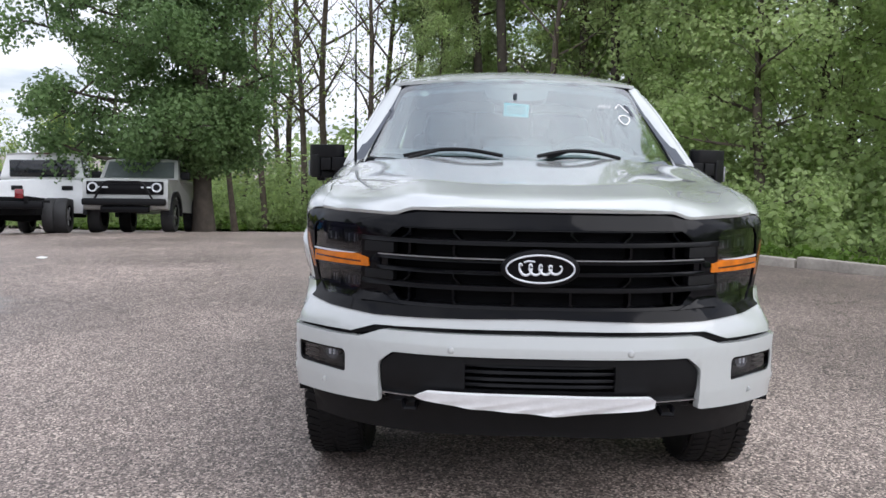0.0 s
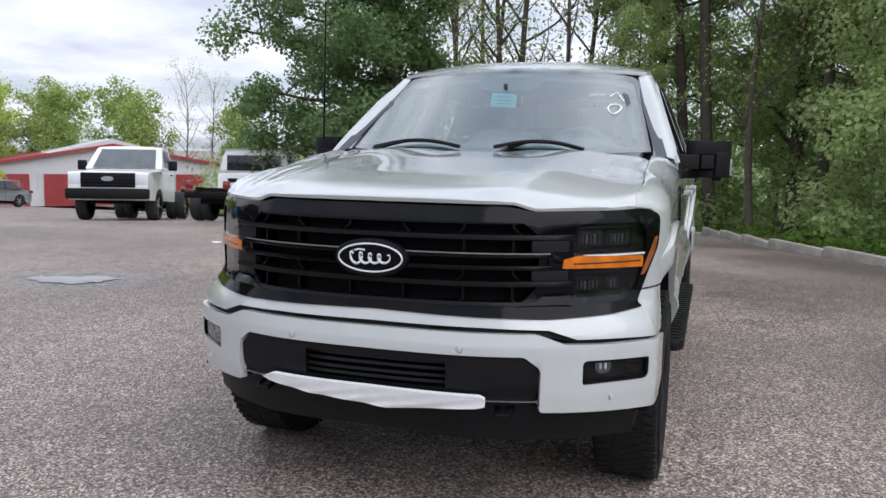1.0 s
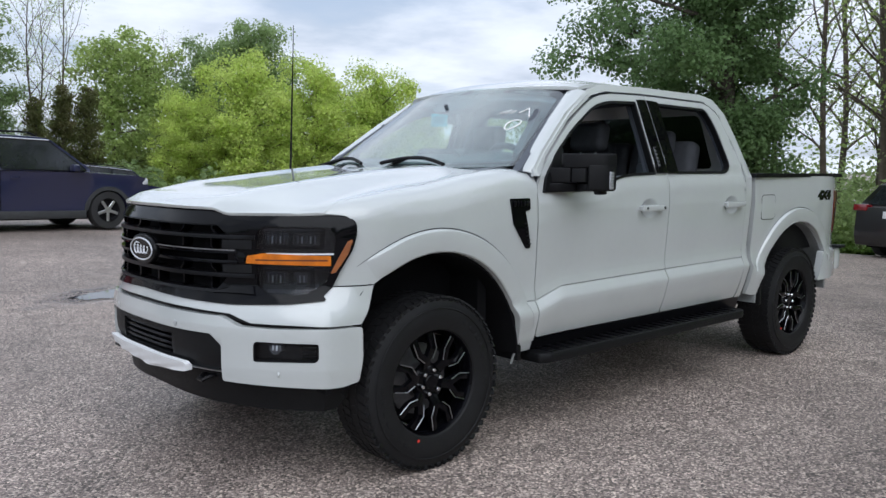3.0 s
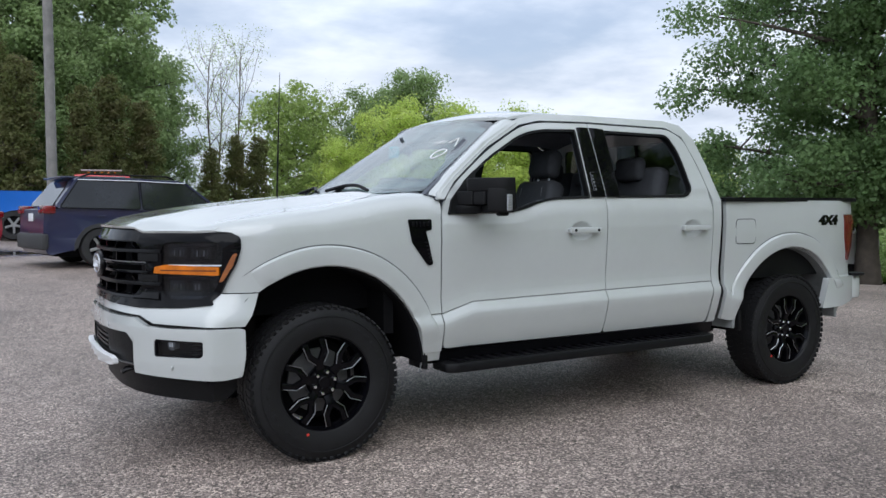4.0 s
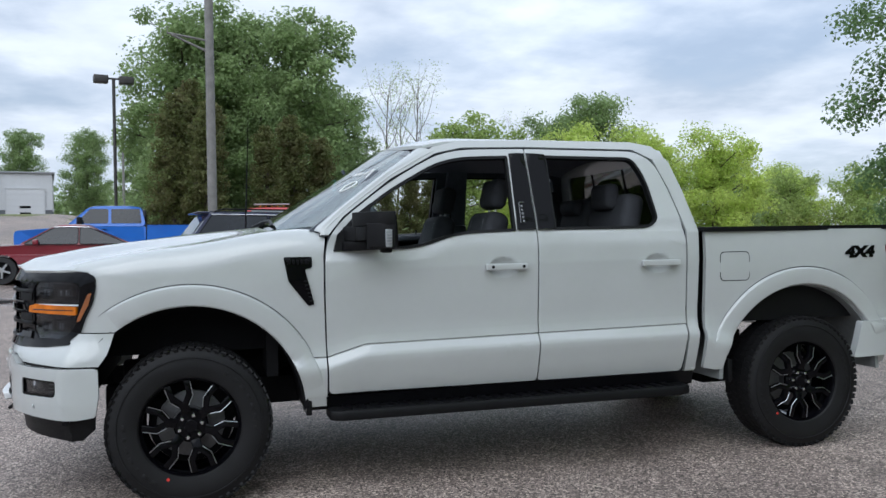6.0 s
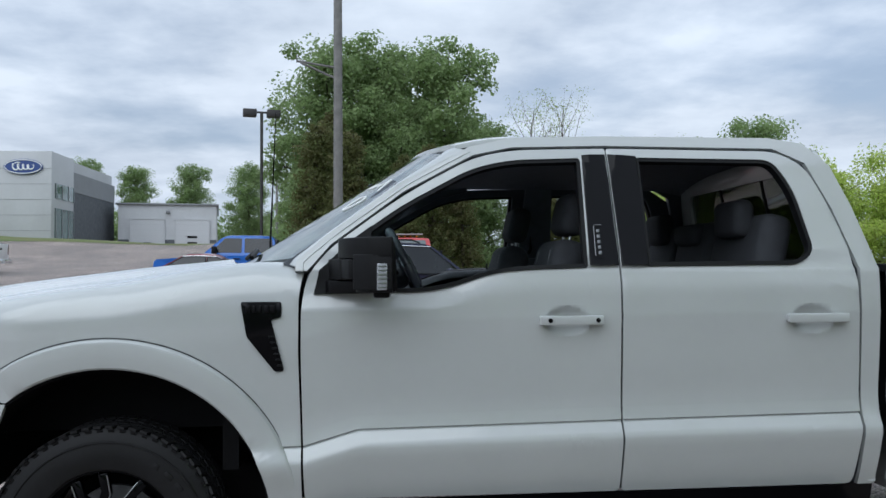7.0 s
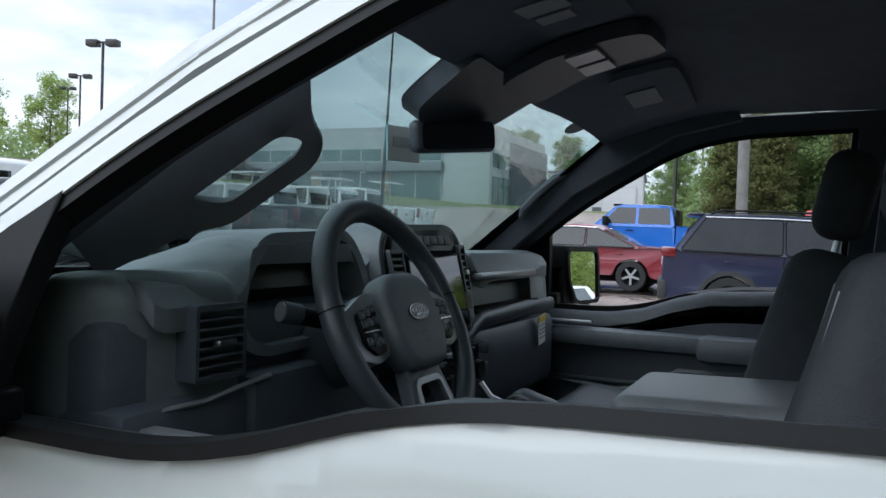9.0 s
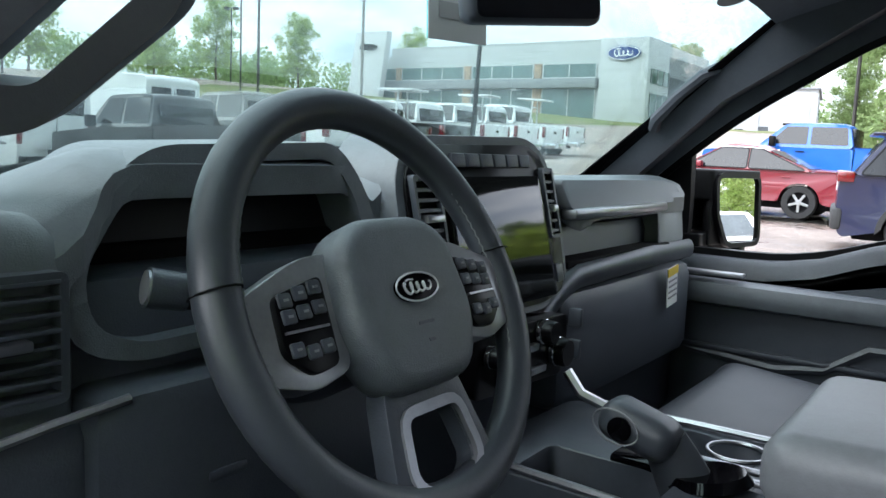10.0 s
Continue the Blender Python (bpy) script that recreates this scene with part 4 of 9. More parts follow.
# headlamps
for sgn in (-1, 1):
    def hl(y0, y1, z0, z1, proud, deep, material, name, r=0.012):
        o = fillet([(fs(sgn * y0), z0), (fs(sgn * y1), z0), (fs(sgn * y1), z1), (fs(sgn * y0), z1)], r, 3)
        return part(name, sheet(o, lambda s, z, w: face_fn(s, z, w + proud), deep, (), 0.05, 0.05), material, lamp)
    lamp = part("headlamp", sheet(fillet([(sgn * a, b) for a, b in HL], 0.018, 3), lambda s, z, w: face_fn(s, z, w - 0.030), 0.03, (), 0.05, 0.05, bevel=0), LENS_DARK, truck, "smoked headlamp with amber light bar")
    for z0, z1, y1 in ((1.062, 1.148, 0.875), (0.890, 0.985, 0.850)):
        hl(0.690, y1, z0, z1, -0.024, 0.006, BLACK_SATIN, "bezel", 0.012)
        zo = (z0 + z1) / 2
        for ya, yb in ((0.70, 0.775), (0.79, y1 - 0.012)):
            hl(ya, yb, zo - 0.028, zo + 0.028, -0.017, 0.010, LENS_DARK, "projector", 0.010)
            for q in range(5):
                yy = ya + 0.010 + (yb - ya - 0.024) * q / 4
                hl(yy, yy + 0.004, zo - 0.018, zo + 0.016 - 0.004 * (q % 2), -0.0125, 0.004, SATIN_METAL if q in (1, 3) else LENS_GREY, "reflector", 0.001)
        hl(0.694, y1 - 0.004, z1 - 0.006, z1 - 0.003, -0.018, 0.004, LENS_GREY, "bezel_edge", 0.001)
    bar = fillet([(fs(sgn * 0.640), 1.002), (fs(sgn * 0.893), 0.994), (fs(sgn * 0.893), 1.036), (fs(sgn * 0.70), 1.046), (fs(sgn * 0.645), 1.034)], 0.006, 3)
    part("light_bar", sheet(bar, lambda s, z, w: face_fn(s, z, w + 0.012), 0.045, (), 0.05, 0.05, bevel=0.006), AMBER, lamp, "amber light bar")
    hl(0.71, 0.900, 1.0405, 1.0475, 0.009, 0.02, LENS_WHITE, "light_bar_top", 0.003)
    hl(0.675, 0.885, 1.014, 1.0205, 0.0132, 0.004, BROWN_LENS, "light_bar_line", 0.001)
    cov = part("lamp_cover", sheet(fillet([(sgn * a, b) for a, b in HL], 0.018, 3), lambda s, z, w: face_fn(s, z, w + 0.001), 0.004, (), 0.05, 0.05, bevel=0), glass_mat("lamp_glass", (0.62, 0.63, 0.66), low=0.02), lamp)
    cov.visible_shadow = False
    mk = fillet([(sgn * sx(-0.452), 1.105), (sgn * sx(-0.468), 1.045), (sgn * sx(-0.512), 0.965), (sgn * sx(-0.530), 0.96), (sgn * sx(-0.515), 1.0), (sgn * sx(-0.470), 1.10)][::sgn], 0.006, 3)
    part("side_marker", sheet(mk, lambda s, z, w: face_fn(s, z, w + 0.0068), 0.02, (), 0.03, 0.03), mat("smoked_amber_lens", (0.24, 0.070, 0.012), 0.12, coat=1.0, vary=0.3, scale=20), truck)

# bumper
LENS_PALE = mat("pale_grey_lens", (0.30, 0.31, 0.33), 0.15, coat=1.0, vary=0.2, scale=60)
FOG_GLASS = glass_mat("fog_glass", (0.85, 0.86, 0.88), low=0.015)
b_top = [(0, 0.780), (bs(0.59), 0.778), (bs(0.68), 0.742), (bs(0.80), 0.737), (bs(0.955), 0.738), (1.235, 0.735), (1.26, 0.73)]
b_bot = [(1.262, 0.60), (1.245, 0.495), (1.16, 0.484), (bs(0.90), 0.489), (bs(0.60), 0.500), (bs(0.60), 0.655), (bs(0.545), 0.700), (0, 0.700)]
FOG = fillet([(bs(0.735), 0.595), (bs(0.935), 0.598), (bs(0.948), 0.61), (bs(0.948), 0.678), (bs(0.745), 0.682), (bs(0.735), 0.67)], 0.012, 3)
part("bumper", sheet(fillet(sym(b_top + b_bot), 0.012, 2), bump_fn, 0.03, [FOG, [(-a, b) for a, b in FOG[::-1]]], 0.04, 0.04, cv=[0.56, 0.73], bevel=0.007), PAINT, truck)
part("bumper_groove", sheet(sym([(0, 0.806), (fs(0.60), 0.80), (fs(0.70), 0.765), (fs(0.80), 0.762), (fs(0.86), 0.75), (fs(0.86), 0.735), (fs(0.80), 0.732), (fs(0.70), 0.735), (fs(0.58), 0.77), (0, 0.774)]), lambda s, z, w: face_fn(s, z, w - 0.022), 0.02, (), 0.06, 0.05, bevel=0), BLACK_PLASTIC, truck)
for y in (0.27, -0.27):
    part("groove_slot", sheet([(fs(y - 0.06), 0.784), (fs(y + 0.06), 0.784), (fs(y + 0.06), 0.794), (fs(y - 0.06), 0.794)], lambda s, z, w: face_fn(s, z, w - 0.019), 0.01, (), 0.2, 0.2, bevel=0), DARK, truck)
low = sym([(0, 0.696), (bs(0.54), 0.696), (bs(0.595), 0.652), (bs(0.595), 0.535), (0, 0.535)])
intake = [(bs(-0.275), 0.575), (bs(0.275), 0.575), (bs(0.275), 0.672), (bs(-0.275), 0.672)]
part("bumper_insert", sheet(fillet(low, 0.015, 3), lambda s, z, w: bump_fn(s, z, w - 0.012 - 0.02 * (1 - smooth01(z, 0.52, 0.60))), 0.03, [intake], 0.05, 0.04, bevel=0.006), BLACK_PLASTIC, truck)
part("intake_backing", sheet([(bs(-0.30), 0.55), (bs(0.30), 0.55), (bs(0.30), 0.69), (bs(-0.30), 0.69)], lambda s, z, w: bump_fn(s, z, w - 0.07), 0.01, (), 0.1, 0.1, bevel=0), DARK, truck)
for z in (0.588, 0.610, 0.636, 0.660):
    part("intake_slat", sheet([(bs(-0.275), z), (bs(0.275), z), (bs(0.275), z + 0.011), (bs(-0.275), z + 0.011)], lambda s, zz, w: bump_fn(s, zz, w - 0.022), 0.035, (), 0.1, 0.1, bevel=0.002), BLACK_SATIN, truck)
part("bumper_step", sheet(sym([(0, 0.535), (bs(0.60), 0.535), (bs(0.60), 0.50), (0, 0.50)]), lambda s, z, w: bump_fn(s, z, w - 0.05), 0.03, (), 0.06, 0.05), BLACK_SATIN, truck)
part("step_trim", sheet(sym([(0, 0.538), (bs(0.595), 0.538), (bs(0.595), 0.534), (0, 0.534)]), lambda s, z, w: bump_fn(s, z, w - 0.015), 0.02, (), 0.06, 0.05, bevel=0), SATIN_METAL, truck)
part("air_dam", sheet(sym([(0, 0.505), (bs(0.60), 0.505), (bs(0.90), 0.492), (1.10, 0.487), (1.235, 0.490), (1.23, 0.42), (1.17, 0.366), (bs(0.75), 0.372), (0, 0.385)]), lambda s, z, w: bump_fn(s, z, w - 0.055 - 0.12 * (0.50 - z)), 0.02, (), 0.06, 0.04, bevel=0.004), BLACK_PLASTIC, truck)
for y in (0.325, -0.325):
    s0 = bs(y)
    for dx, nm, mt_, r0, r1 in ((0.002, "parking_sensor", PAINT, 0.0, 0.0105), (0.001, "sensor_ring", SATIN_METAL, 0.0, 0.0125)):
        p = bump_fn(s0, 0.722, dx)
        part(nm, moved(lathe([(0.0001, -0.004), (r1, -0.004), (r1, 0.0006), (r1 * 0.9, 0.0012), (0.0001, 0.0012)], 20, "x"), Matrix.Translation(p) @ Matrix.Rotation(math.pi, 4, "Z")), mt_, truck)
for sgn in (-1, 1):
    p = bump_fn(sgn * bs(0.824), 0.545, 0.0)
    part("parking_sensor", moved(lathe([(0.0001, -0.004), (0.011, -0.004), (0.011, 0.002), (0.009, 0.003), (0.0001, 0.003)], 20, "x"), Matrix.Translation(p) @ Matrix.Rotation(math.pi + sgn * 0.6, 4, "Z")), PAINT, truck)
    # fog lamp pocket
    fog = part("fog_lamp", sheet([(sgn * a, b) for a, b in FOG], lambda s, z, w: bump_fn(s, z, w - 0.045), 0.01, (), 0.05, 0.05, bevel=0), BLACK_PLASTIC, truck)
    part("fog_frame", ring([(sgn * a, b) for a, b in FOG], 0.010, lambda s, z, w: bump_fn(s, z, w - 0.004), 0.045), BLACK_GLOSS, fog)
    for z in (0.612, 0.630, 0.648):
        part("fog_fin", sheet([(sgn * bs(0.895), z), (sgn * bs(0.94), z), (sgn * bs(0.94), z + 0.008), (sgn * bs(0.895), z + 0.008)], lambda s, zz, w: bump_fn(s, zz, w - 0.02), 0.03, (), 0.1, 0.1, bevel=0.002), BLACK_SATIN, fog)
    fp = Vector(bump_fn(sgn * bs(0.81), 0.655, -0.03))
    turn = Matrix.Translation(fp) @ Matrix.Rotation(-sgn * 0.45, 4, "Z")
    part("fog_lens", moved(lathe([(0.030, 0.02), (0.030, -0.010), (0.024, -0.012), (0.021, -0.006), (0.0001, -0.004)], 24, "x"), turn), LENS_GREY, fog)
    part("fog_bulb", moved(boxes([((-0.010, -0.009, 0), (0.008, 0.009, 0.022)), ((-0.010, 0.009, 0), (0.008, 0.009, 0.022))], 0.002), turn), LENS_WHITE, fog)
    clear = part("fog_cover", sheet([(sgn * a, b) for a, b in FOG], lambda s, z, w: bump_fn(s, z, w - 0.012), 0.003, (), 0.05, 0.05, bevel=0), FOG_GLASS, fog)
    clear.visible_shadow = False
    part("tow_hook", tube([(-0.86, sgn * 0.50, 0.505), (-0.905, sgn * 0.50, 0.50), (-0.925, sgn * 0.495, 0.488), (-0.925, sgn * 0.455, 0.488), (-0.905, sgn * 0.45, 0.50), (-0.86, sgn * 0.45, 0.505)], 0.010, 8), BLACK_SATIN, truck)

# white protective film over the plate bracket
wrap_o = [(bs(0.455), 0.545), (bs(0.41), 0.566), (bs(0.0), 0.566), (bs(-0.40), 0.562), (bs(-0.418), 0.552), (bs(-0.418), 0.522), (bs(-0.39), 0.514), (bs(-0.20), 0.500), (bs(-0.06), 0.486), (bs(0.08), 0.498), (bs(0.25), 0.508), (bs(0.36), 0.524), (bs(0.43), 0.532)]
part("plate_film", sheet(fillet(wrap_o, 0.004, 2), lambda s, z, w: bump_fn(s, z, w + 0.015 + 0.003 * math.sin(s * 31 + z * 160) * (0.566 - z) / 0.05 + 0.25 * (z - 0.53)), 0.03, (), 0.02, 0.012, bevel=0.004), WHITE_FILM, truck, "crumpled white plastic film over the plate bracket")

# bed sides, tail lamps, rear bumper, bed
bed = [(2.988, 0.535), (3.06, 0.52)] + arch(AX_R, 172, 4) + [(4.30, 0.56), (4.46, 0.585), (4.49, 0.66), (4.49, 0.885), (4.43, 0.90), (4.36, 1.10), (4.335, 1.262), (4.50, 1.262), (4.502, 1.368), (2.988, 1.374)]
FUEL = fillet([(3.09, 1.065), (3.275, 1.065), (3.29, 1.08), (3.29, 1.235), (3.09, 1.235)], 0.03, 3)
both("bed_side", sheet(bed, side_fn, 0.03, (), 0.035, 0.03, cv=[0.683, 0.729, 0.735, 0.741, 0.785]), PAINT)
both("bed_rail_cap", sheet([(2.965, -1.0), (4.51, -0.96), (4.51, -0.86), (2.965, -0.87)], lambda x, y, w: (x, y, 1.392 + w), 0.03, (), 0.2, 0.1, bevel=0.006), BLACK_PLASTIC)
both("wheel_liner", sheet(arch(0, 178, 2, 24, 0.60, 0.44) + arch(0, 2, 178, 24, 0.575, 0.44), lambda x, z, w: (x, -0.955 + w, z), -0.44, (), 0.3, 0.3, bevel=0), DARK)
both("wheel_liner", sheet(arch(AX_R, 178, 2, 24, 0.60, 0.44) + arch(AX_R, 2, 178, 24, 0.575, 0.44), lambda x, z, w: (x, -0.955 + w, z), -0.40, (), 0.3, 0.3, bevel=0), mat("grey_liner", (0.20, 0.21, 0.21), 0.6, vary=0.2, scale=6))
fuel = part("fuel_door", sheet(FUEL, lambda x, z, w: side_fn(x, z, w + 0.0025), 0.004, (), 0.03, 0.03, bevel=0.0015), PAINT, truck)
part("fuel_door_gap", ring(FUEL, -0.005, lambda x, z, w: side_fn(x, z, w + 0.0012), 0.003), BLACK_SATIN, fuel)
part("tailgate", boxes([((4.49, 0, 1.10), (0.05, 1.62, 0.55))], 0.015), PAINT, truck)
part("bed_floor", boxes([((3.72, 0, 0.82), (1.5, 1.70, 0.03)), ((2.975, 0, 1.08), (0.03, 1.72, 0.56)), ((3.72, 0.87, 1.08), (1.5, 0.03, 0.56)), ((3.72, -0.87, 1.08), (1.5, 0.03, 0.56))]), BLACK_PLASTIC, truck)
tl = fillet([(4.335, 1.258), (4.51, 1.258), (4.53, 1.18), (4.53, 1.0), (4.47, 0.895), (4.432, 0.905), (4.362, 1.10)], 0.015, 3)
both("tail_lamp", sheet(tl, lambda x, z, w: side_fn(x, z, w + 0.006), 0.05, (), 0.04, 0.04, bevel=0.006), RED_LENS)
both("rear_bumper", sheet(fillet([(4.06, 0.545), (4.30, 0.548), (4.47, 0.575), (4.56, 0.60), (4.575, 0.74), (4.555, 0.775), (4.12, 0.775)], 0.015, 3), lambda x, z, w: (x, -(half_w(x, 0.73) + 0.004 + w), z), 0.05, (), 0.05, 0.05, bevel=0.008), PAINT)
part("rear_bumper_bar", boxes([((4.565, 0, 0.68), (0.12, 1.88, 0.19))], 0.03), PAINT, truck)
both("rear_step_pad", boxes([((4.56, -0.93, 0.785), (0.10, 0.10, 0.025))], 0.008), BLACK_PLASTIC)
M_SIDE = Matrix(((1, 0, 0, 0), (0, 0, -1, 0), (0, 1, 0, 0), (0, 0, 0, 1)))
letters("4X4", 0.094, Matrix.Translation((4.12, -half_w(4.1, 1.22) - 0.001, 1.218)) @ M_SIDE @ Matrix(((1.35, 0.18, 0, 0), (0, 1, 0, 0), (0, 0, 1, 0), (0, 0, 0, 1))), BLACK_GLOSS, "badge", truck, 0.004, 0.006)

# vent behind the front wheel with the model badge
both("fender_vent", sheet(fillet([(0.475, 1.262), (0.622, 1.262), (0.622, 1.205), (0.585, 1.197), (0.632, 1.01), (0.600, 1.005), (0.498, 1.135)], 0.010, 3), lambda x, v, w: (x, -(half_w(x, v) + w + 0.007), v), 0.014, (), 0.03, 0.03, bevel=0.004), BLACK_GLOSS)
for i, wd in enumerate((0.016, 0.010, 0.008, 0.016, 0.018)):
    part("badge_bar", boxes([((0.503 + 0.0225 * i, -0.9965, 1.236), (wd, 0.006, 0.026))], 0.002), BLACK_SATIN, truck)
for i in range(6):
    part("vent_fin", boxes([((0.588 + 0.006 * i, -0.990, 1.135 - 0.021 * i), (0.022, 0.012, 0.007))], 0.002), BLACK_PLASTIC, truck)

# door handles, keypad, mirrors, running boards
for x0 in (1.575, 2.545):
    for sgn in (-1, 1):
        h = part("door_handle", prism(fillet([(0, 0), (0.247, 0), (0.247, 0.036), (0, 0.036)], 0.008, 3), 0.020, Matrix.Translation((x0, sgn * 1.004, 1.166)) @ (M_SIDE if sgn < 0 else M_SIDE @ Matrix.Diagonal((1, 1, -1, 1))), 0.005), PAINT, truck)
        for k in (0.030, 0.217):
            part("handle_foot", boxes([((x0 + k, sgn * 0.992, 1.184), (0.045, 0.03, 0.026))], 0.004), PAINT, h)
        for k in ((0.040, 0.222) if x0 < 2 else ()):
            part("handle_button", moved(lathe([(0.0001, 0), (0.009, 0), (0.009, 0.004), (0.0001, 0.004)], 14), Matrix.Translation((x0 + k, -1.026 if sgn < 0 else 1.022, 1.184))), BLACK_SATIN, h)
pad = part("keypad", sheet(fillet([(1.810, 1.415), (1.836, 1.415), (1.840, 1.538), (1.814, 1.538)], 0.005, 2), lambda x, z, w: side_fn(x, z, w + 0.007), 0.003, (), 0.1, 0.1, bevel=0), BLACK_GLOSS, truck)
part("keypad_bracket", tube([side_fn(x, z, 0.009) for x, z in ((1.842, 1.545), (1.816, 1.545), (1.811, 1.540), (1.806, 1.424))], 0.0022, 6), LENS_GREY, pad)
for i in range(5):
    z = 1.430 + 0.0215 * i
    part("keypad_button", sheet([(1.819, z), (1.831, z), (1.832, z + 0.013), (1.820, z + 0.013)], lambda x, zz, w: side_fn(x, zz, w + 0.009), 0.003, (), 0.1, 0.1, bevel=0.001), LENS_GREY, pad)
for sgn in (-1, 1):
    plan = fillet([(1.027, 1.224), (0.950, 1.215), (0.868, 1.130), (0.826, 1.030), (0.850, 0.992), (0.968, 1.010)], [0.012, 0.05, 0.07, 0.03, 0.02, 0.012], 5)
    low_plan = fillet([(1.027, 1.224), (0.950, 1.215), (0.884, 1.152), (0.890, 1.138), (0.935, 1.128), (0.945, 1.02), (0.968, 1.010)], [0.012, 0.05, 0.04, 0.012, 0.02, 0.01, 0.008], 4)
    lip_plan = fillet([(1.024, 1.218), (0.950, 1.205), (0.890, 1.130), (0.905, 1.05), (0.966, 1.025)], [0.012, 0.05, 0.05, 0.02, 0.01], 4)

    def shell(outline, z, h, soft):
        return prism([(x, sgn * y) for x, y in outline][::-sgn], h, Matrix.Translation((0, 0, z)), soft, 4)
    hm = join(join(shell(plan, 1.416, 0.074, 0.020), shell(low_plan, 1.306, 0.125, 0.006)), shell(lip_plan, 1.297, 0.040, 0.012))
    mirror = part("door_mirror", hm, BLACK_PLASTIC, truck, smooth=50)
    gu = Vector((-0.056, -sgn * 0.206, 0)).normalized()
    gn = Vector((0.965, sgn * -0.262, 0))
    g0 = Vector((0.9985, sgn * 1.116, 1.390))
    GM_ = Matrix(((gu.x, -0.06 * gn.x, gn.x, g0.x), (gu.y, -0.06 * gn.y, gn.y, g0.y), (0, 1, 0.06, g0.z), (0, 0, 0, 1)))
    go = fillet([(-0.090, -0.080), (0.050, -0.080), (0.088, -0.010), (0.092, 0.080), (-0.090, 0.080)], 0.018, 3)
    part("mirror_glass", prism(go, 0.004, GM_), MIRROR, mirror)
    part("glass_rim", ring(go, -0.012, lambda u, v, w: GM_ @ Vector((u, v, w + 0.010)), 0.012), BLACK_SATIN, mirror)
    part("mirror_arm", shell(fillet([(0.925, 0.965), (0.790, 0.965), (0.838, 1.064), (0.925, 1.064)], 0.006, 2), 1.341, 0.076, 0.007), BLACK_PLASTIC, mirror)
    part("mirror_arm", shell(fillet([(0.925, 1.070), (0.841, 1.070), (0.872, 1.136), (0.925, 1.136)], 0.006, 2), 1.343, 0.071, 0.007), BLACK_PLASTIC, mirror)
    part("mirror_base", shell(fillet([(0.965, 0.950), (0.765, 0.950), (0.800, 1.010), (0.900, 1.060), (0.960, 1.060)], 0.02, 3), 1.292, 0.046, 0.012), BLACK_SATIN, mirror)
    lm = Matrix.Translation((0.986, sgn * 1.2195, 1.352)) @ Matrix.Rotation(-sgn * 0.12, 4, "Z")
    part("mirror_lamp", moved(boxes([((0, 0, 0), (0.036, 0.010, 0.092))], 0.004), lm), LENS_PALE, mirror, "clear ribbed puddle lamp")
    for k in range(6):
        part("lamp_rib", moved(boxes([((0, sgn * 0.0055, -0.036 + 0.0145 * k), (0.030, 0.003, 0.003))]), lm), SATIN_METAL, mirror)
    part("mirror_foot", boxes([((0.985, sgn * 1.15, 1.292), (0.06, 0.05, 0.03))], 0.01), BLACK_SATIN, mirror)
    # running board
    rb = part("running_board", prism(fillet([(0.70, sgn * 0.84), (0.70, sgn * 1.0), (0.76, sgn * 1.035), (2.79, sgn * 1.035), (2.86, sgn * 1.0), (2.86, sgn * 0.84)][:: sgn], 0.02, 3), 0.055, Matrix.Translation((0, 0, 0.395)), 0.012), BLACK_PLASTIC, truck)
    for i in range(26):
        x = 0.80 + 0.077 * i
        part("step_tread", boxes([((x, sgn * 0.955, 0.4525), (0.045, 0.11, 0.006))], 0.002), BLACK_SATIN, rb)
    for x in (0.95, 1.75, 2.6):
        part("step_bracket", boxes([((x, sgn * 0.80, 0.44), (0.06, 0.14, 0.04))], 0.008), BLACK_SATIN, truck)

# underbody
part("chassis", boxes([((1.9, 0.48, 0.50), (4.7, 0.10, 0.16)), ((1.9, -0.48, 0.50), (4.7, 0.10, 0.16)), ((0, 0, 0.41), (0.12, 1.5, 0.12)), ((AX_R, 0, 0.41), (0.14, 1.5, 0.14)), ((AX_R, 0.05, 0.42), (0.34, 0.34, 0.30)), ((0.6, 0, 0.60), (1.6, 0.8, 0.30)), ((1.8, 0, 0.60), (2.3, 1.5, 0.08)), ((-0.55, 0, 0.72), (0.12, 1.5, 0.36))], 0.02), DARK, truck)
both("mud_flap", boxes([((3.16, -0.85, 0.51), (0.03, 0.24, 0.14))], 0.006), BLACK_PLASTIC)
both("mud_flap", boxes([((0.60, -0.86, 0.47), (0.03, 0.18, 0.10))], 0.006), BLACK_PLASTIC)
part("firewall", boxes([((0.42, 0, 1.0), (0.06, 1.7, 0.75))]), DARK, truck)
both("bay_wall", boxes([((-0.1, -0.62, 1.0), (1.1, 0.04, 0.5))]), DARK)


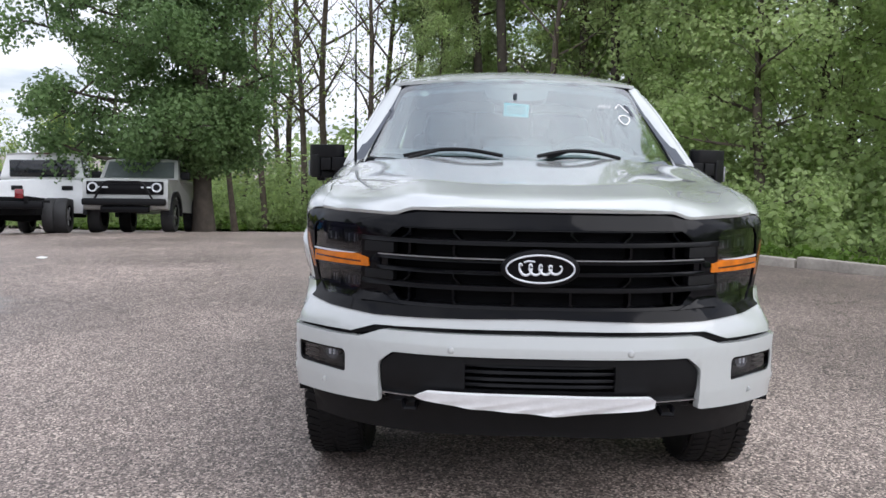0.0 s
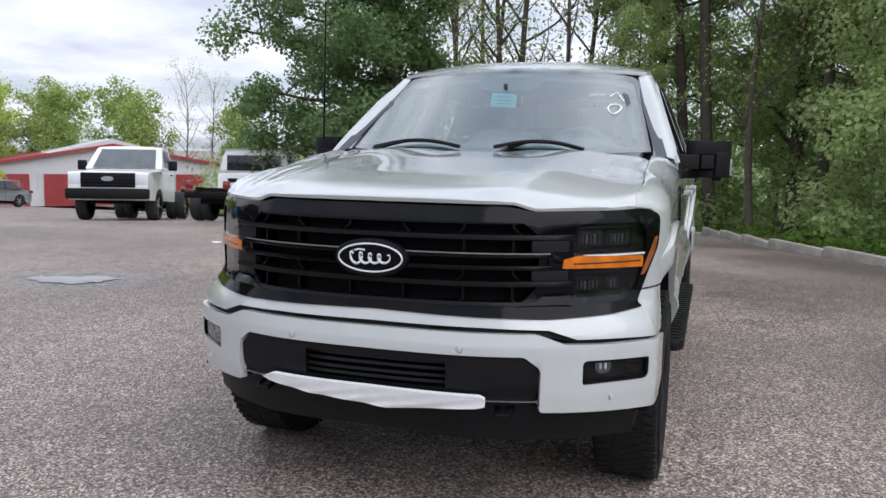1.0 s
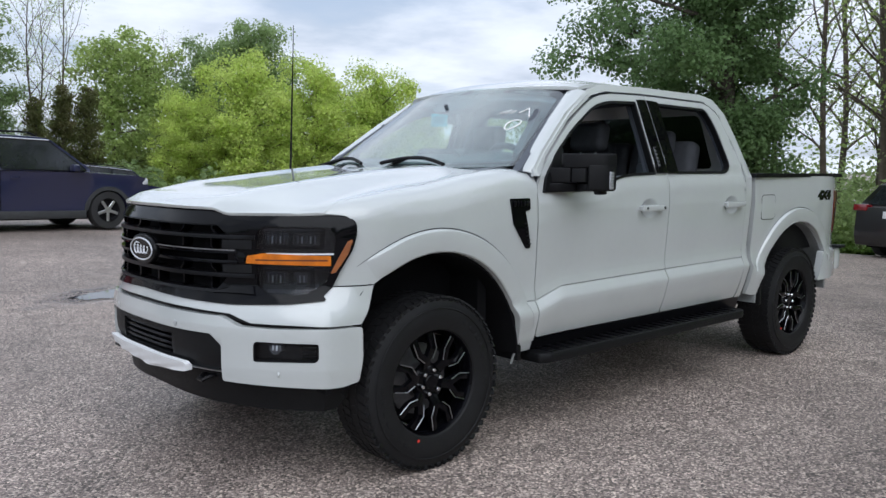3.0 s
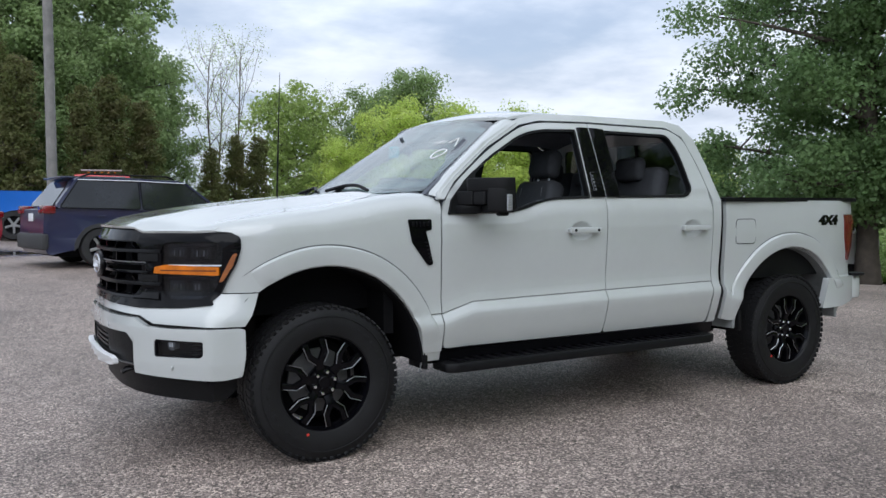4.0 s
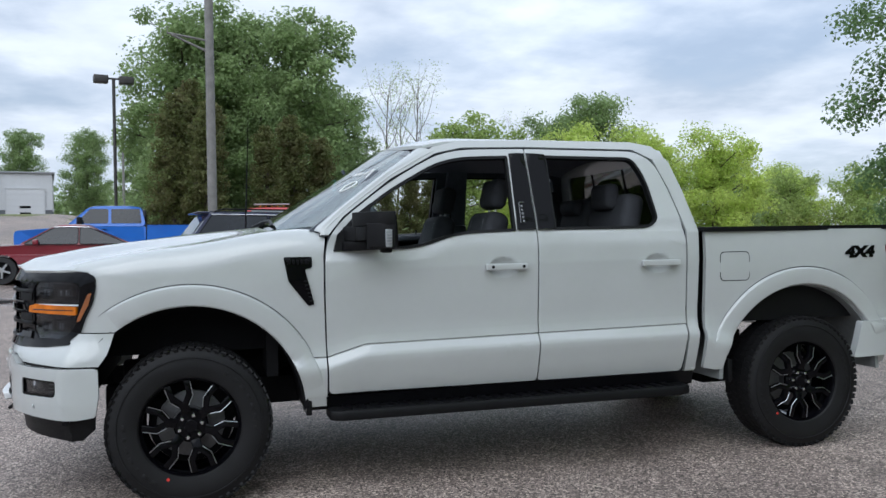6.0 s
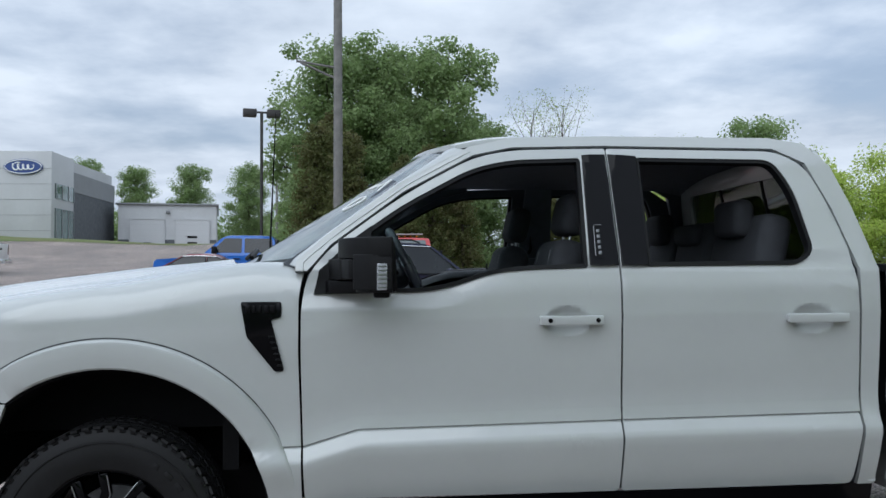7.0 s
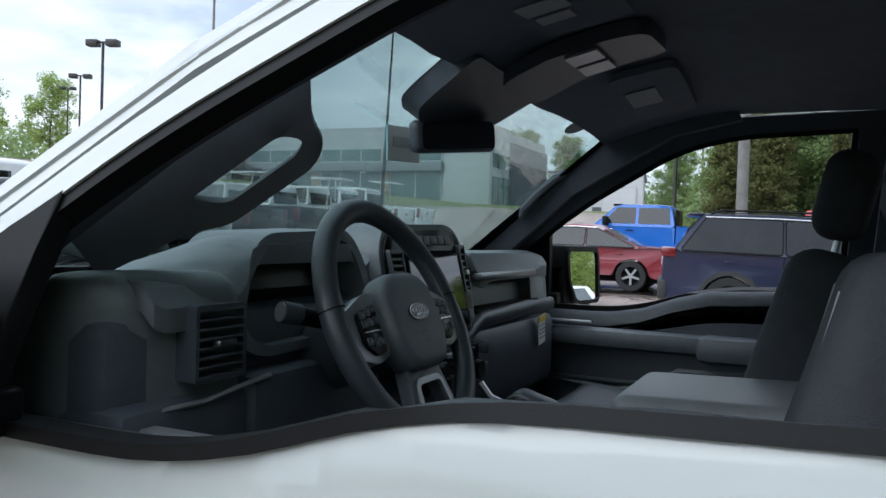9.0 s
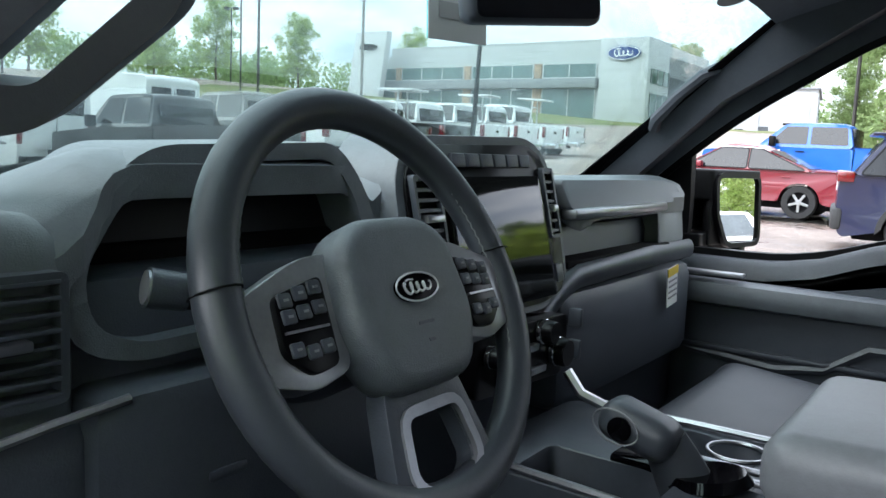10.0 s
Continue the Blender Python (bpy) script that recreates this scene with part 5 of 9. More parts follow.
# wheels
def make_wheel():
    w = thing("wheel_tmp", Matrix(), "", "")
    R, hw = 0.407, 0.136
    prof = [(0.244, -hw * 0.80), (0.256, -hw * 0.93), (0.30, -hw * 1.02), (0.345, -hw * 1.0), (0.380, -hw * 0.93), (0.400, -hw * 0.84), (R - 0.003, -hw * 0.70), (R, -hw * 0.4), (R, hw * 0.4), (R - 0.003, hw * 0.70), (0.400, hw * 0.84), (0.380, hw * 0.93), (0.30, hw), (0.256, hw * 0.93), (0.244, hw * 0.8)]
    tyre = part("tyre", lathe(prof, 72), RUBBER, w, "black all-terrain tyre")
    tb = bmesh.new()
    for j in range(62):
        for k, (yy, wy, lx) in enumerate(((-0.099, 0.054, 0.030), (-0.040, 0.040, 0.033), (0.016, 0.040, 0.033), (0.075, 0.054, 0.030))):
            a = 2 * math.pi * (j + 0.5 * (k % 2)) / 62
            box(tb, (0, 0, 0), (lx, wy, 0.009), 0.0, m=Matrix.Rotation(a, 4, "Y") @ Matrix.Translation((0, yy, R - 0.001)) @ Matrix.Rotation(radians(18 if k % 2 else -18), 4, "Z"))
        for sg in (-1, 1):
            a = 2 * math.pi * j / 62
            box(tb, (0, 0, 0), (0.019, 0.004, 0.020 if j % 2 else 0.030), 0.0, m=Matrix.Rotation(a, 4, "Y") @ Matrix.Translation((0, sg * hw * 0.875, 0.386)) @ Matrix.Rotation(radians(sg * -28), 4, "X"))
    tr_ = part("tread", tb, RUBBER, tyre)
    tr_["kind"] = "stuff"
    # raised rib and worn-smooth sidewall lettering as plain bars
    part("sidewall_rib", lathe([(0.350, -hw * 1.0), (0.352, -hw * 1.025), (0.356, -hw * 1.022), (0.358, -hw * 0.99)], 72), RUBBER, tyre)
    for j in range(14):
        a = radians(20 + 10 * j if j < 7 else 200 + 10 * (j - 7))
        part("sidewall_bar", moved(boxes([((0, 0, 0), (0.034 if j % 3 else 0.022, 0.004, 0.020))], 0.001), Matrix.Rotation(a, 4, "Y") @ Matrix.Translation((0, -hw * 1.015, 0.318))), RUBBER, tyre)
    part("red_dot", moved(lathe([(0.0001, -0.002), (0.008, -0.002), (0.008, 0.0), (0.0001, 0.0)], 12), Matrix.Rotation(radians(100), 4, "Y") @ Matrix.Translation((0.275, -hw * 1.0, 0))), mat("red_paint_dot", (0.5, 0.03, 0.02), 0.6), tyre)
    rim = part("rim", lathe([(0.225, 0.10), (0.229, -0.06), (0.235, -0.095), (0.247, -0.118), (0.253, -0.118), (0.251, -0.10), (0.251, 0.10)], 64), BLACK_GLOSS, w)
    part("brake_disc", lathe([(0.0001, 0.02), (0.17, 0.02), (0.17, 0.0), (0.09, -0.01), (0.09, -0.05), (0.0001, -0.05)], 40), mat("brake_steel", (0.12, 0.12, 0.125), 0.4, 0.7, vary=0.2), w)
    part("wheel_backing", lathe([(0.0001, 0.06), (0.214, 0.06), (0.214, 0.055), (0.0001, 0.055)], 40), DARK, w)
    part("hub", lathe([(0.0001, -0.098), (0.030, -0.098), (0.034, -0.094), (0.036, -0.082), (0.078, -0.078), (0.086, -0.068), (0.088, -0.02), (0.0001, -0.02)], 40), BLACK_GLOSS, w)
    for i in range(6):
        a = 2 * math.pi * (i + 0.5) / 6
        part("lug_nut", moved(lathe([(0.0001, -0.105), (0.008, -0.104), (0.0115, -0.098), (0.0115, -0.07), (0.0001, -0.07)], 12), Matrix.Translation((0.0572 * math.cos(a), 0, 0.0572 * math.sin(a)))), CHROME, w)
    spoke = [(0.070, -0.026), (0.105, -0.022), (0.152, -0.060), (0.231, -0.066), (0.233, -0.032), (0.172, -0.030), (0.132, 0.0), (0.172, 0.030), (0.233, 0.032), (0.231, 0.066), (0.152, 0.060), (0.105, 0.022), (0.070, 0.026)]
    for i in range(6):
        b = prism(spoke, 0.030, None, 0.004, 2)
        for v in b.verts:
            r = math.hypot(v.co.x, v.co.y)
            v.co.z += 0.062 + 0.022 * smooth01(r, 0.07, 0.15) - 0.006 * smooth01(r, 0.18, 0.22)
        mm = Matrix.Rotation(2 * math.pi * i / 6, 4, "Y") @ Matrix(((1, 0, 0, 0), (0, 0, -1, 0), (0, 1, 0, 0), (0, 0, 0, 1)))
        sp = part("spoke", moved(b, mm), BLACK_GLOSS, w)
        for sg in (-1, 1):
            e = tube([(0.112, sg * 0.0255, 0.1135), (0.153, sg * 0.0585, 0.1165), (0.222, sg * 0.0640, 0.112)], 0.0022, 5)
            part("spoke_edge", moved(e, mm), SATIN_METAL, sp)
    return w


wheel = make_wheel()
for sx in (0.0, AX_R):
    for sgn in (-1, 1):
        turn = Matrix.Rotation(0 if sgn < 0 else math.pi, 4, "Z") @ Matrix.Rotation(radians(14 if sx == 0 else 38), 4, "Y")
        m = Matrix.Translation((sx, sgn * 0.845, HUB_Z)) @ turn
        for o in list(wheel.children):
            sub = o.copy()
            scene.collection.objects.link(sub)
            sub.parent, sub.matrix_basis = truck, m
            for c in o.children:
                cc = c.copy()
                scene.collection.objects.link(cc)
                cc.parent = sub
for o in list(wheel.children_recursive) + [wheel]:
    bpy.data.objects.remove(o)


# ---- cab interior ----
SOFT = mat("soft_black_trim", (0.105, 0.120, 0.135), 0.44, vary=0.12, scale=30, bump=0.25, bscale=700, spec=0.7)
HARD = mat("hard_black_trim", (0.055, 0.064, 0.080), 0.40, vary=0.12, scale=20, bump=0.15, bscale=500, spec=0.6)
LEATHER = mat("black_leather", (0.046, 0.053, 0.064), 0.40, vary=0.08, scale=14, bump=0.07, bscale=420, spec=0.6)
PALE_LEATHER = mat("grey_black_leather", (0.19, 0.20, 0.215), 0.42, vary=0.10, scale=14, bump=0.08, bscale=420)
CLOTH = mat("dark_seat_cloth", (0.040, 0.043, 0.050), 0.85, vary=0.15, scale=25, bump=0.4, bscale=500)
PILLAR = mat("dark_pillar_trim", (0.062, 0.071, 0.088), 0.62, vary=0.1, scale=20, bump=0.2, bscale=500)
LINER = mat("dark_headliner", (0.15, 0.165, 0.20), 0.9, vary=0.1, scale=20, bump=0.2, bscale=500)
BAND = mat("satin_dark_trim", (0.20, 0.215, 0.235), 0.34, 0.4, vary=0.1, scale=30)
TRIM_GREY = mat("satin_grey_trim", (0.34, 0.35, 0.37), 0.32, 0.6, vary=0.1, scale=30)
SCREEN = mat("switched_off_screen", (0.008, 0.009, 0.009), 0.06)
DIM_SCREEN = mat("matt_dark_screen", (0.010, 0.011, 0.012), 0.30, spec=0.3)
STITCH = mat("grey_stitching", (0.22, 0.23, 0.24), 0.8)
TAG = mat("white_paper_tag", (0.75, 0.75, 0.73), 0.8)


def slab(name, c, s, bevel, material, seg=3, turn=None, parent=None, label=""):
    bm = bmesh.new()
    box(bm, (0, 0, 0), s, bevel, seg)
    m = Matrix.Translation(c) @ (turn or Matrix())
    return part(name, moved(bm, m), material, parent or truck, label)


# headliner and pillar trim
part("headliner", sheet([(2.80, 0.70), (1.16, 0.69), (1.10, 0.3), (1.09, 0), (1.10, -0.3), (1.16, -0.69), (2.80, -0.70)], lambda x, y, w: (x, y, roof_fn(x, y, 0)[2] - 0.045 - 0.02 * (abs(y) / 0.7) ** 3 + w), 0.012, (), 0.1, 0.1, bevel=0), LINER, truck)
both("cab_frame_trim", sheet(A_OUT, lambda x, z, w: frame_fn(x, z, w - 0.022) if z > 1.372 else side_fn(x, z, w - 0.028), 0.03, (), 0.08, 0.06, cv=[1.372], bevel=0), PILLAR)
PIL = [(0.66, 1.385), (0.80, 1.432), (1.05, 1.636), (1.345, 1.796), (1.52, 1.832), (1.50, 1.875), (1.36, 1.868), (1.20, 1.815), (1.00, 1.675), (0.76, 1.500), (0.62, 1.40)]
both("pillar_trim", sheet(PIL, lambda x, z, w: (x, -(cab_w(z) - 0.055 + w), z), 0.055, (), 0.05, 0.05, bevel=0.01), PILLAR)
# inner faces of the doors
both("front_door_trim", sheet(F_OUT, lambda x, z, w: side_fn(x, z, w - 0.032), 0.03, [F_WIN], 0.08, 0.06, cv=[1.372], bevel=0), PILLAR)
both("rear_door_trim", sheet(R_OUT, lambda x, z, w: side_fn(x, z, w - 0.032), 0.03, [R_WIN], 0.08, 0.06, cv=[1.372], bevel=0), PILLAR)
BELT_F = [(0.72, 1.288), (0.98, 1.288), (1.14, 1.290), (1.24, 1.308), (1.34, 1.345), (1.43, 1.368), (1.60, 1.378), (1.88, 1.381)]
BELT_R = [(1.92, 1.384), (2.3, 1.386), (2.70, 1.392)]


def belt_roll(pts, name, y_in, drop):
    """The padded ledge along a window's foot, rounded over to the door's inner face."""
    sec = [(-0.952, 0.0), (-0.94, 0.006), (-0.92, 0.008), (-0.89, 0.006), (y_in - 0.01, -0.004), (y_in + 0.006, -0.03), (y_in + 0.006, -drop)]
    bm = bmesh.new()
    rows = [[bm.verts.new((x, y, z - 0.004 + dz)) for y, dz in sec] for x, z in pts]
    for a, b in zip(rows, rows[1:]):
        for k in range(len(sec) - 1):
            bm.faces.new((a[k], a[k + 1], b[k + 1], b[k]))
    bmesh.ops.solidify(bm, geom=bm.faces[:], thickness=0.006)
    return both(name, bm, SOFT)


belt_roll(BELT_F, "door_ledge", -0.865, 0.10)
belt_roll(BELT_R, "door_ledge", -0.865, 0.10)
# door panels: upper pad, armrest, pocket
both("door_panel", sheet(fillet([(0.74, 0.62), (1.86, 0.62), (1.87, 1.30), (1.45, 1.29), (1.22, 1.24), (0.74, 1.22)], 0.05, 3), lambda x, z, w: (x, -(0.862 + w), z), 0.02, (), 0.2, 0.2, bevel=0.006), HARD)
both("door_armrest", join(boxes([((1.16, -0.835, 1.225), (0.74, 0.075, 0.055))], 0.02), boxes([((1.58, -0.825, 1.218), (0.34, 0.095, 0.075))], 0.025)), SOFT)
both("door_pull_trim", boxes([((0.98, -0.815, 1.268), (0.26, 0.03, 0.010))], 0.004), TRIM_GREY)
both("door_pocket", join(boxes([((1.20, -0.842, 1.10), (0.60, 0.03, 0.012))], 0.004), tube([(0.90, -0.838, 1.10), (1.18, -0.835, 1.075), (1.28, -0.835, 1.09), (1.36, -0.835, 1.145), (1.70, -0.835, 1.15)], 0.010, 6)), HARD)
part("door_stitching", tube([(x, -0.8605, z - 0.045) for x, z in BELT_F], 0.0016, 5), STITCH, truck)
part("door_stitching", tube([(x, 0.8605, z - 0.045) for x, z in BELT_F], 0.0016, 5), STITCH, truck)
part("lock_knob", moved(lathe([(0.006, 0), (0.006, 0.03), (0.004, 0.034), (0.0001, 0.034)], 10, "z"), Matrix.Translation((1.66, 0.90, 1.385))), BLACK_SATIN, truck)
part("cab_floor", boxes([((1.8, 0, 0.74), (2.3, 1.72, 0.06)), ((0.72, 0, 0.82), (0.5, 1.7, 0.06)), ((0.62, 0, 1.05), (0.06, 1.7, 0.56))]), DARK, truck)

# driver's grab handle on the pillar
GB, GW, GN = Vector((0.757, 0.277, 0.589)), Vector((0.58, 0.56, -0.58)), Vector((0.49, -0.78, -0.26))
GO = Vector((1.018, -0.638, 1.580))
g_out = fillet([(-0.26, -0.02), (-0.125, 0.002), (-0.088, 0.026), (0.058, 0.028), (0.094, 0.010), (0.108, -0.03), (0.16, -0.085), (0.15, -0.125), (0.06, -0.125), (-0.24, -0.085)], [0.01, 0.02, 0.02, 0.02, 0.02, 0.03, 0.02, 0, 0, 0], 4)
g_hole = fillet([(-0.090, -0.036), (-0.060, 0.0), (0.056, 0.0), (0.080, -0.012), (0.062, -0.036)], [0.008, 0.014, 0.014, 0.012, 0.012], 4)
part("grab_handle", sheet(g_out, lambda b, k, w: GO + GB * b + GW * k + GN * w, 0.034, [g_hole], 0.05, 0.03, bevel=0.009), PILLAR, truck)
part("grab_handle", tube([(0.905, 0.765, 1.575), (0.915, 0.745, 1.595), (0.965, 0.735, 1.645), (1.015, 0.728, 1.685), (1.04, 0.745, 1.70)], 0.013, 8), PILLAR, truck)


# dashboard
def dash_top_z(x, y):
    z = float(np.interp(x, [0.45, 0.70, 0.88, 0.93, 0.965, 0.985], [1.395, 1.435, 1.452, 1.450, 1.435, 1.41]))
    hump = smooth01(y, -0.68, -0.55) * (1 - smooth01(y, -0.30, -0.22))
    z += 0.050 * hump * smooth01(x, 0.60, 0.90)
    mid_ = smooth01(y, -0.24, -0.17) * (1 - smooth01(y, 0.16, 0.22))
    z += 0.062 * mid_ * smooth01(x, 0.70, 0.93)
    z += 0.022 * smooth01(y, 0.24, 0.32) * smooth01(x, 0.6, 0.9)
    return z


part("dash_top", sheet(fillet([(0.44, -0.78), (0.985, -0.80), (0.985, -0.62), (0.955, -0.58), (0.955, -0.30), (0.945, -0.22), (0.955, 0.20), (0.985, 0.26), (0.985, 0.78), (0.44, 0.78)], 0.02, 2), lambda x, y, w: (x, y, dash_top_z(x, y) + w), 0.03, (), 0.035, 0.03, bevel=0.006), SOFT, truck, "soft black dashboard top")
part("defrost_vent", boxes([((0.55, -0.35, 1.417), (0.05, 0.5, 0.008)), ((0.55, 0.35, 1.417), (0.05, 0.5, 0.008))], 0.002), HARD, truck)
part("dash_core", boxes([((0.74, 0.06, 1.30), (0.36, 1.56, 0.24))], 0.02), DARK, truck)
part("dash_lower", boxes([((0.86, 0, 1.17), (0.20, 1.70, 0.46))], 0.03), HARD, truck)
# instrument hood and screen
IH_O = fillet([(-0.635, 1.345), (-0.640, 1.405), (-0.590, 1.470), (-0.540, 1.506), (-0.300, 1.515), (-0.262, 1.470), (-0.240, 1.385), (-0.270, 1.335), (-0.58, 1.325)], [0.03, 0.03, 0.03, 0.03, 0.02, 0.03, 0.03, 0.03, 0.04], 4)
IH_I = fillet([(-0.612, 1.358), (-0.615, 1.402), (-0.572, 1.458), (-0.528, 1.489), (-0.312, 1.497), (-0.282, 1.462), (-0.262, 1.385), (-0.285, 1.348), (-0.57, 1.340)], [0.03, 0.03, 0.03, 0.03, 0.02, 0.03, 0.03, 0.03, 0.04], 4)
part("instrument_hood", sheet(IH_O, lambda y, z, w: (0.985 - 0.20 * (z - 1.33) + w, y, z), 0.13, [IH_I], 0.1, 0.1, bevel=0.008), SOFT, truck)
part("instrument_screen", sheet(IH_I, lambda y, z, w: (0.925 - 0.20 * (z - 1.33) + w, y, z), 0.01, (), 0.2, 0.2, bevel=0), DIM_SCREEN, truck)


def vent(name, y0, y1, z0, z1, x, n, tab=True):
    o = fillet([(y0, z0), (y1, z0), (y1, z1), (y0, z1)], 0.008, 3)
    v = part(name, sheet(o, lambda y, z, w: (x + w, y, z), 0.01, (), 0.5, 0.5, bevel=0), DARK, truck)
    v.location.x = -0.03
    part("vent_frame", ring(o, 0.007, lambda y, z, w: (x + 0.032 + w, y, z), 0.04), HARD, v)
    for i in range(n):
        z = z0 + (z1 - z0) * (i + 0.6) / (n + 0.2)
        part("vent_slat", boxes([((x + 0.022, (y0 + y1) / 2, z), (0.022, y1 - y0 - 0.012, 0.0035))], 0.001), HARD, v)
    if tab:
        part("vent_tab", boxes([((x + 0.036, (y0 + y1) / 2, (z0 + z1) / 2), (0.014, min(0.035, (y1 - y0) * 0.6), 0.008))], 0.002), SATIN_METAL, v)
    return v


de = bmesh.new()
box(de, (0.925, -0.735, 1.345), (0.13, 0.235, 0.215), 0.045, 5)
for v in de.verts:
    v.co.x -= 0.06 * smooth01(-v.co.y, 0.74, 0.86)
part("dash_end", de, SOFT, truck)
vent("air_vent", -0.745, -0.645, 1.312, 1.412, 1.000, 8)
part("lower_panel", boxes([((0.935, -0.735, 1.215), (0.12, 0.24, 0.16)), ((0.95, -0.45, 1.22), (0.12, 0.36, 0.18))], 0.02), HARD, truck)
part("lower_trim_edge", tube([(0.985, -0.80, 1.285), (0.998, -0.72, 1.288), (1.004, -0.66, 1.298), (1.010, -0.60, 1.306)], 0.004, 6), TRIM_GREY, truck)
# centre stack
CS = fillet([(-0.222, 1.36), (-0.215, 1.485), (-0.175, 1.528), (0.12, 1.535), (0.175, 1.510), (0.195, 1.40), (0.185, 1.300), (0.10, 1.282), (-0.14, 1.282)], [0.02, 0.04, 0.03, 0.03, 0.03, 0.03, 0.02, 0.02, 0.03], 4)


def cs_fn(y, z, w):
    return (1.005 - 0.24 * (z - 1.30) + w, y, z)


part("centre_console_panel", sheet(CS, lambda y, z, w: cs_fn(y, z, w), 0.10, (), 0.2, 0.2, bevel=0.010), SOFT, truck)
part("stack_face", sheet(fillet([(-0.205, 1.372), (-0.20, 1.478), (-0.168, 1.517), (0.115, 1.523), (0.162, 1.50), (0.180, 1.40), (0.172, 1.308), (0.10, 1.292), (-0.135, 1.292)], 0.02, 3), lambda y, z, w: cs_fn(y, z, w + 0.004), 0.02, (), 0.3, 0.3, bevel=0.003), BLACK_SATIN, truck)
scr = part("centre_screen", sheet(fillet([(-0.128, 1.302), (0.126, 1.302), (0.122, 1.478), (-0.124, 1.478)], 0.008, 3), lambda y, z, w: cs_fn(y, z, w + 0.013), 0.012, (), 0.5, 0.5, bevel=0.002), SCREEN, truck, "large dark touch screen, switched off")
for i in range(6):
    part("stack_button", sheet([(-0.10 + 0.035 * i, 1.490), (-0.069 + 0.035 * i, 1.490), (-0.069 + 0.035 * i, 1.508), (-0.10 + 0.035 * i, 1.508)], lambda y, z, w: cs_fn(y, z, w + 0.010), 0.008, (), 0.5, 0.5, bevel=0.002), HARD, truck)
for y0, y1, z0, z1 in ((-0.196, -0.140, 1.390, 1.480), (0.132, 0.166, 1.385, 1.490)):
    fr_o = fillet([(y0, z0), (y1, z0), (y1, z1), (y0, z1)], 0.006, 3)
    vv = part("air_vent", sheet(fr_o, lambda y, z, w: cs_fn(y, z, w + 0.006), 0.004, (), 0.5, 0.5, bevel=0), DARK, truck)
    part("vent_frame", ring(fr_o, 0.005, lambda y, z, w: cs_fn(y, z, w + 0.014), 0.01), HARD, vv)
    for i in range(7):
        z = z0 + (z1 - z0) * (i + 0.6) / 7.2
        part("vent_slat", sheet([(y0 + 0.005, z), (y1 - 0.005, z), (y1 - 0.005, z + 0.004), (y0 + 0.005, z + 0.004)], lambda y, zz, w: cs_fn(y, zz, w + 0.012), 0.01, (), 1, 1, bevel=0), HARD, vv)
    part("vent_tab", sheet([(y0 + 0.012, (z0 + z1) / 2 - 0.012), (y1 - 0.008, (z0 + z1) / 2 - 0.012), (y1 - 0.008, (z0 + z1) / 2 - 0.003), (y0 + 0.012, (z0 + z1) / 2 - 0.003)], lambda y, zz, w: cs_fn(y, zz, w + 0.020), 0.012, (), 1, 1, bevel=0.002), SATIN_METAL, vv)
part("port_cover", sheet([(0.138, 1.318), (0.160, 1.318), (0.160, 1.345), (0.138, 1.345)], lambda y, zz, w: cs_fn(y, zz, w + 0.010), 0.008, (), 1, 1, bevel=0.002), HARD, truck)
# passenger side: shelf, trim band, end vent
part("dash_pad", sheet(fillet([(0.19, 1.425), (0.66, 1.425), (0.665, 1.468), (0.19, 1.472)], 0.012, 3), lambda y, z, w: (0.998 - 0.5 * (z - 1.43) + w, y, z), 0.08, (), 0.2, 0.05, bevel=0.010), SOFT, truck)
part("dash_shelf", boxes([((0.90, 0.42, 1.38), (0.02, 0.46, 0.10)), ((0.95, 0.42, 1.337), (0.10, 0.46, 0.012))], 0.003), DARK, truck)
part("shelf_lip", boxes([((0.992, 0.40, 1.418), (0.03, 0.41, 0.018))], 0.006), TRIM_GREY, truck)
part("vent_pod", sheet(fillet([(0.605, 1.335), (0.755, 1.330), (0.765, 1.42), (0.735, 1.462), (0.62, 1.462)], [0.02, 0.03, 0.04, 0.03, 0.02], 4), lambda y, z, w: (0.990 - 0.15 * (z - 1.35) + w, y, z), 0.09, (), 0.2, 0.2, bevel=0.012), SOFT, truck)
vent("air_vent", 0.632, 0.716, 1.350, 1.440, 0.968, 6)
band = [(-0.16, 1.235), (-0.02, 1.245), (0.10, 1.262), (0.17, 1.300), (0.22, 1.316), (0.55, 1.322), (0.80, 1.318)]
bb = bmesh.new()
rows_ = [[bb.verts.new((0.998 + 0.014 * math.cos(a) - (0.01 if y > 0.7 else 0), y, z + 0.021 * math.sin(a))) for a in np.linspace(-1.5, 1.5, 7)] for y, z in band]
for a_, b_ in zip(rows_, rows_[1:]):
    for k in range(6):
        bb.faces.new((a_[k], a_[k + 1], b_[k + 1], b_[k]))
bmesh.ops.solidify(bb, geom=bb.faces[:], thickness=0.03)
part("dash_trim_band", bb, BAND, truck, smooth=50)
part("glovebox", boxes([((0.965, 0.46, 1.20), (0.10, 0.62, 0.20))], 0.03), HARD, truck)
tagm = Matrix.Translation((1.028, 0.600, 1.262)) @ Matrix.Rotation(0.12, 4, "X")
tg = part("paper_tag", moved(boxes([((0, 0, 0), (0.002, 0.055, 0.078))]), tagm), TAG, truck, "white paper tag with a yellow header")
part("tag_header", moved(boxes([((0.0015, 0, 0.030), (0.002, 0.055, 0.016))]), tagm), mat("yellow_print", (0.75, 0.55, 0.05), 0.7), tg)
for i in range(4):
    part("tag_print", moved(boxes([((0.0015, 0, 0.012 - 0.011 * i), (0.002, 0.042, 0.003))]), tagm), mat("grey_print", (0.3, 0.3, 0.3), 0.8), tg)
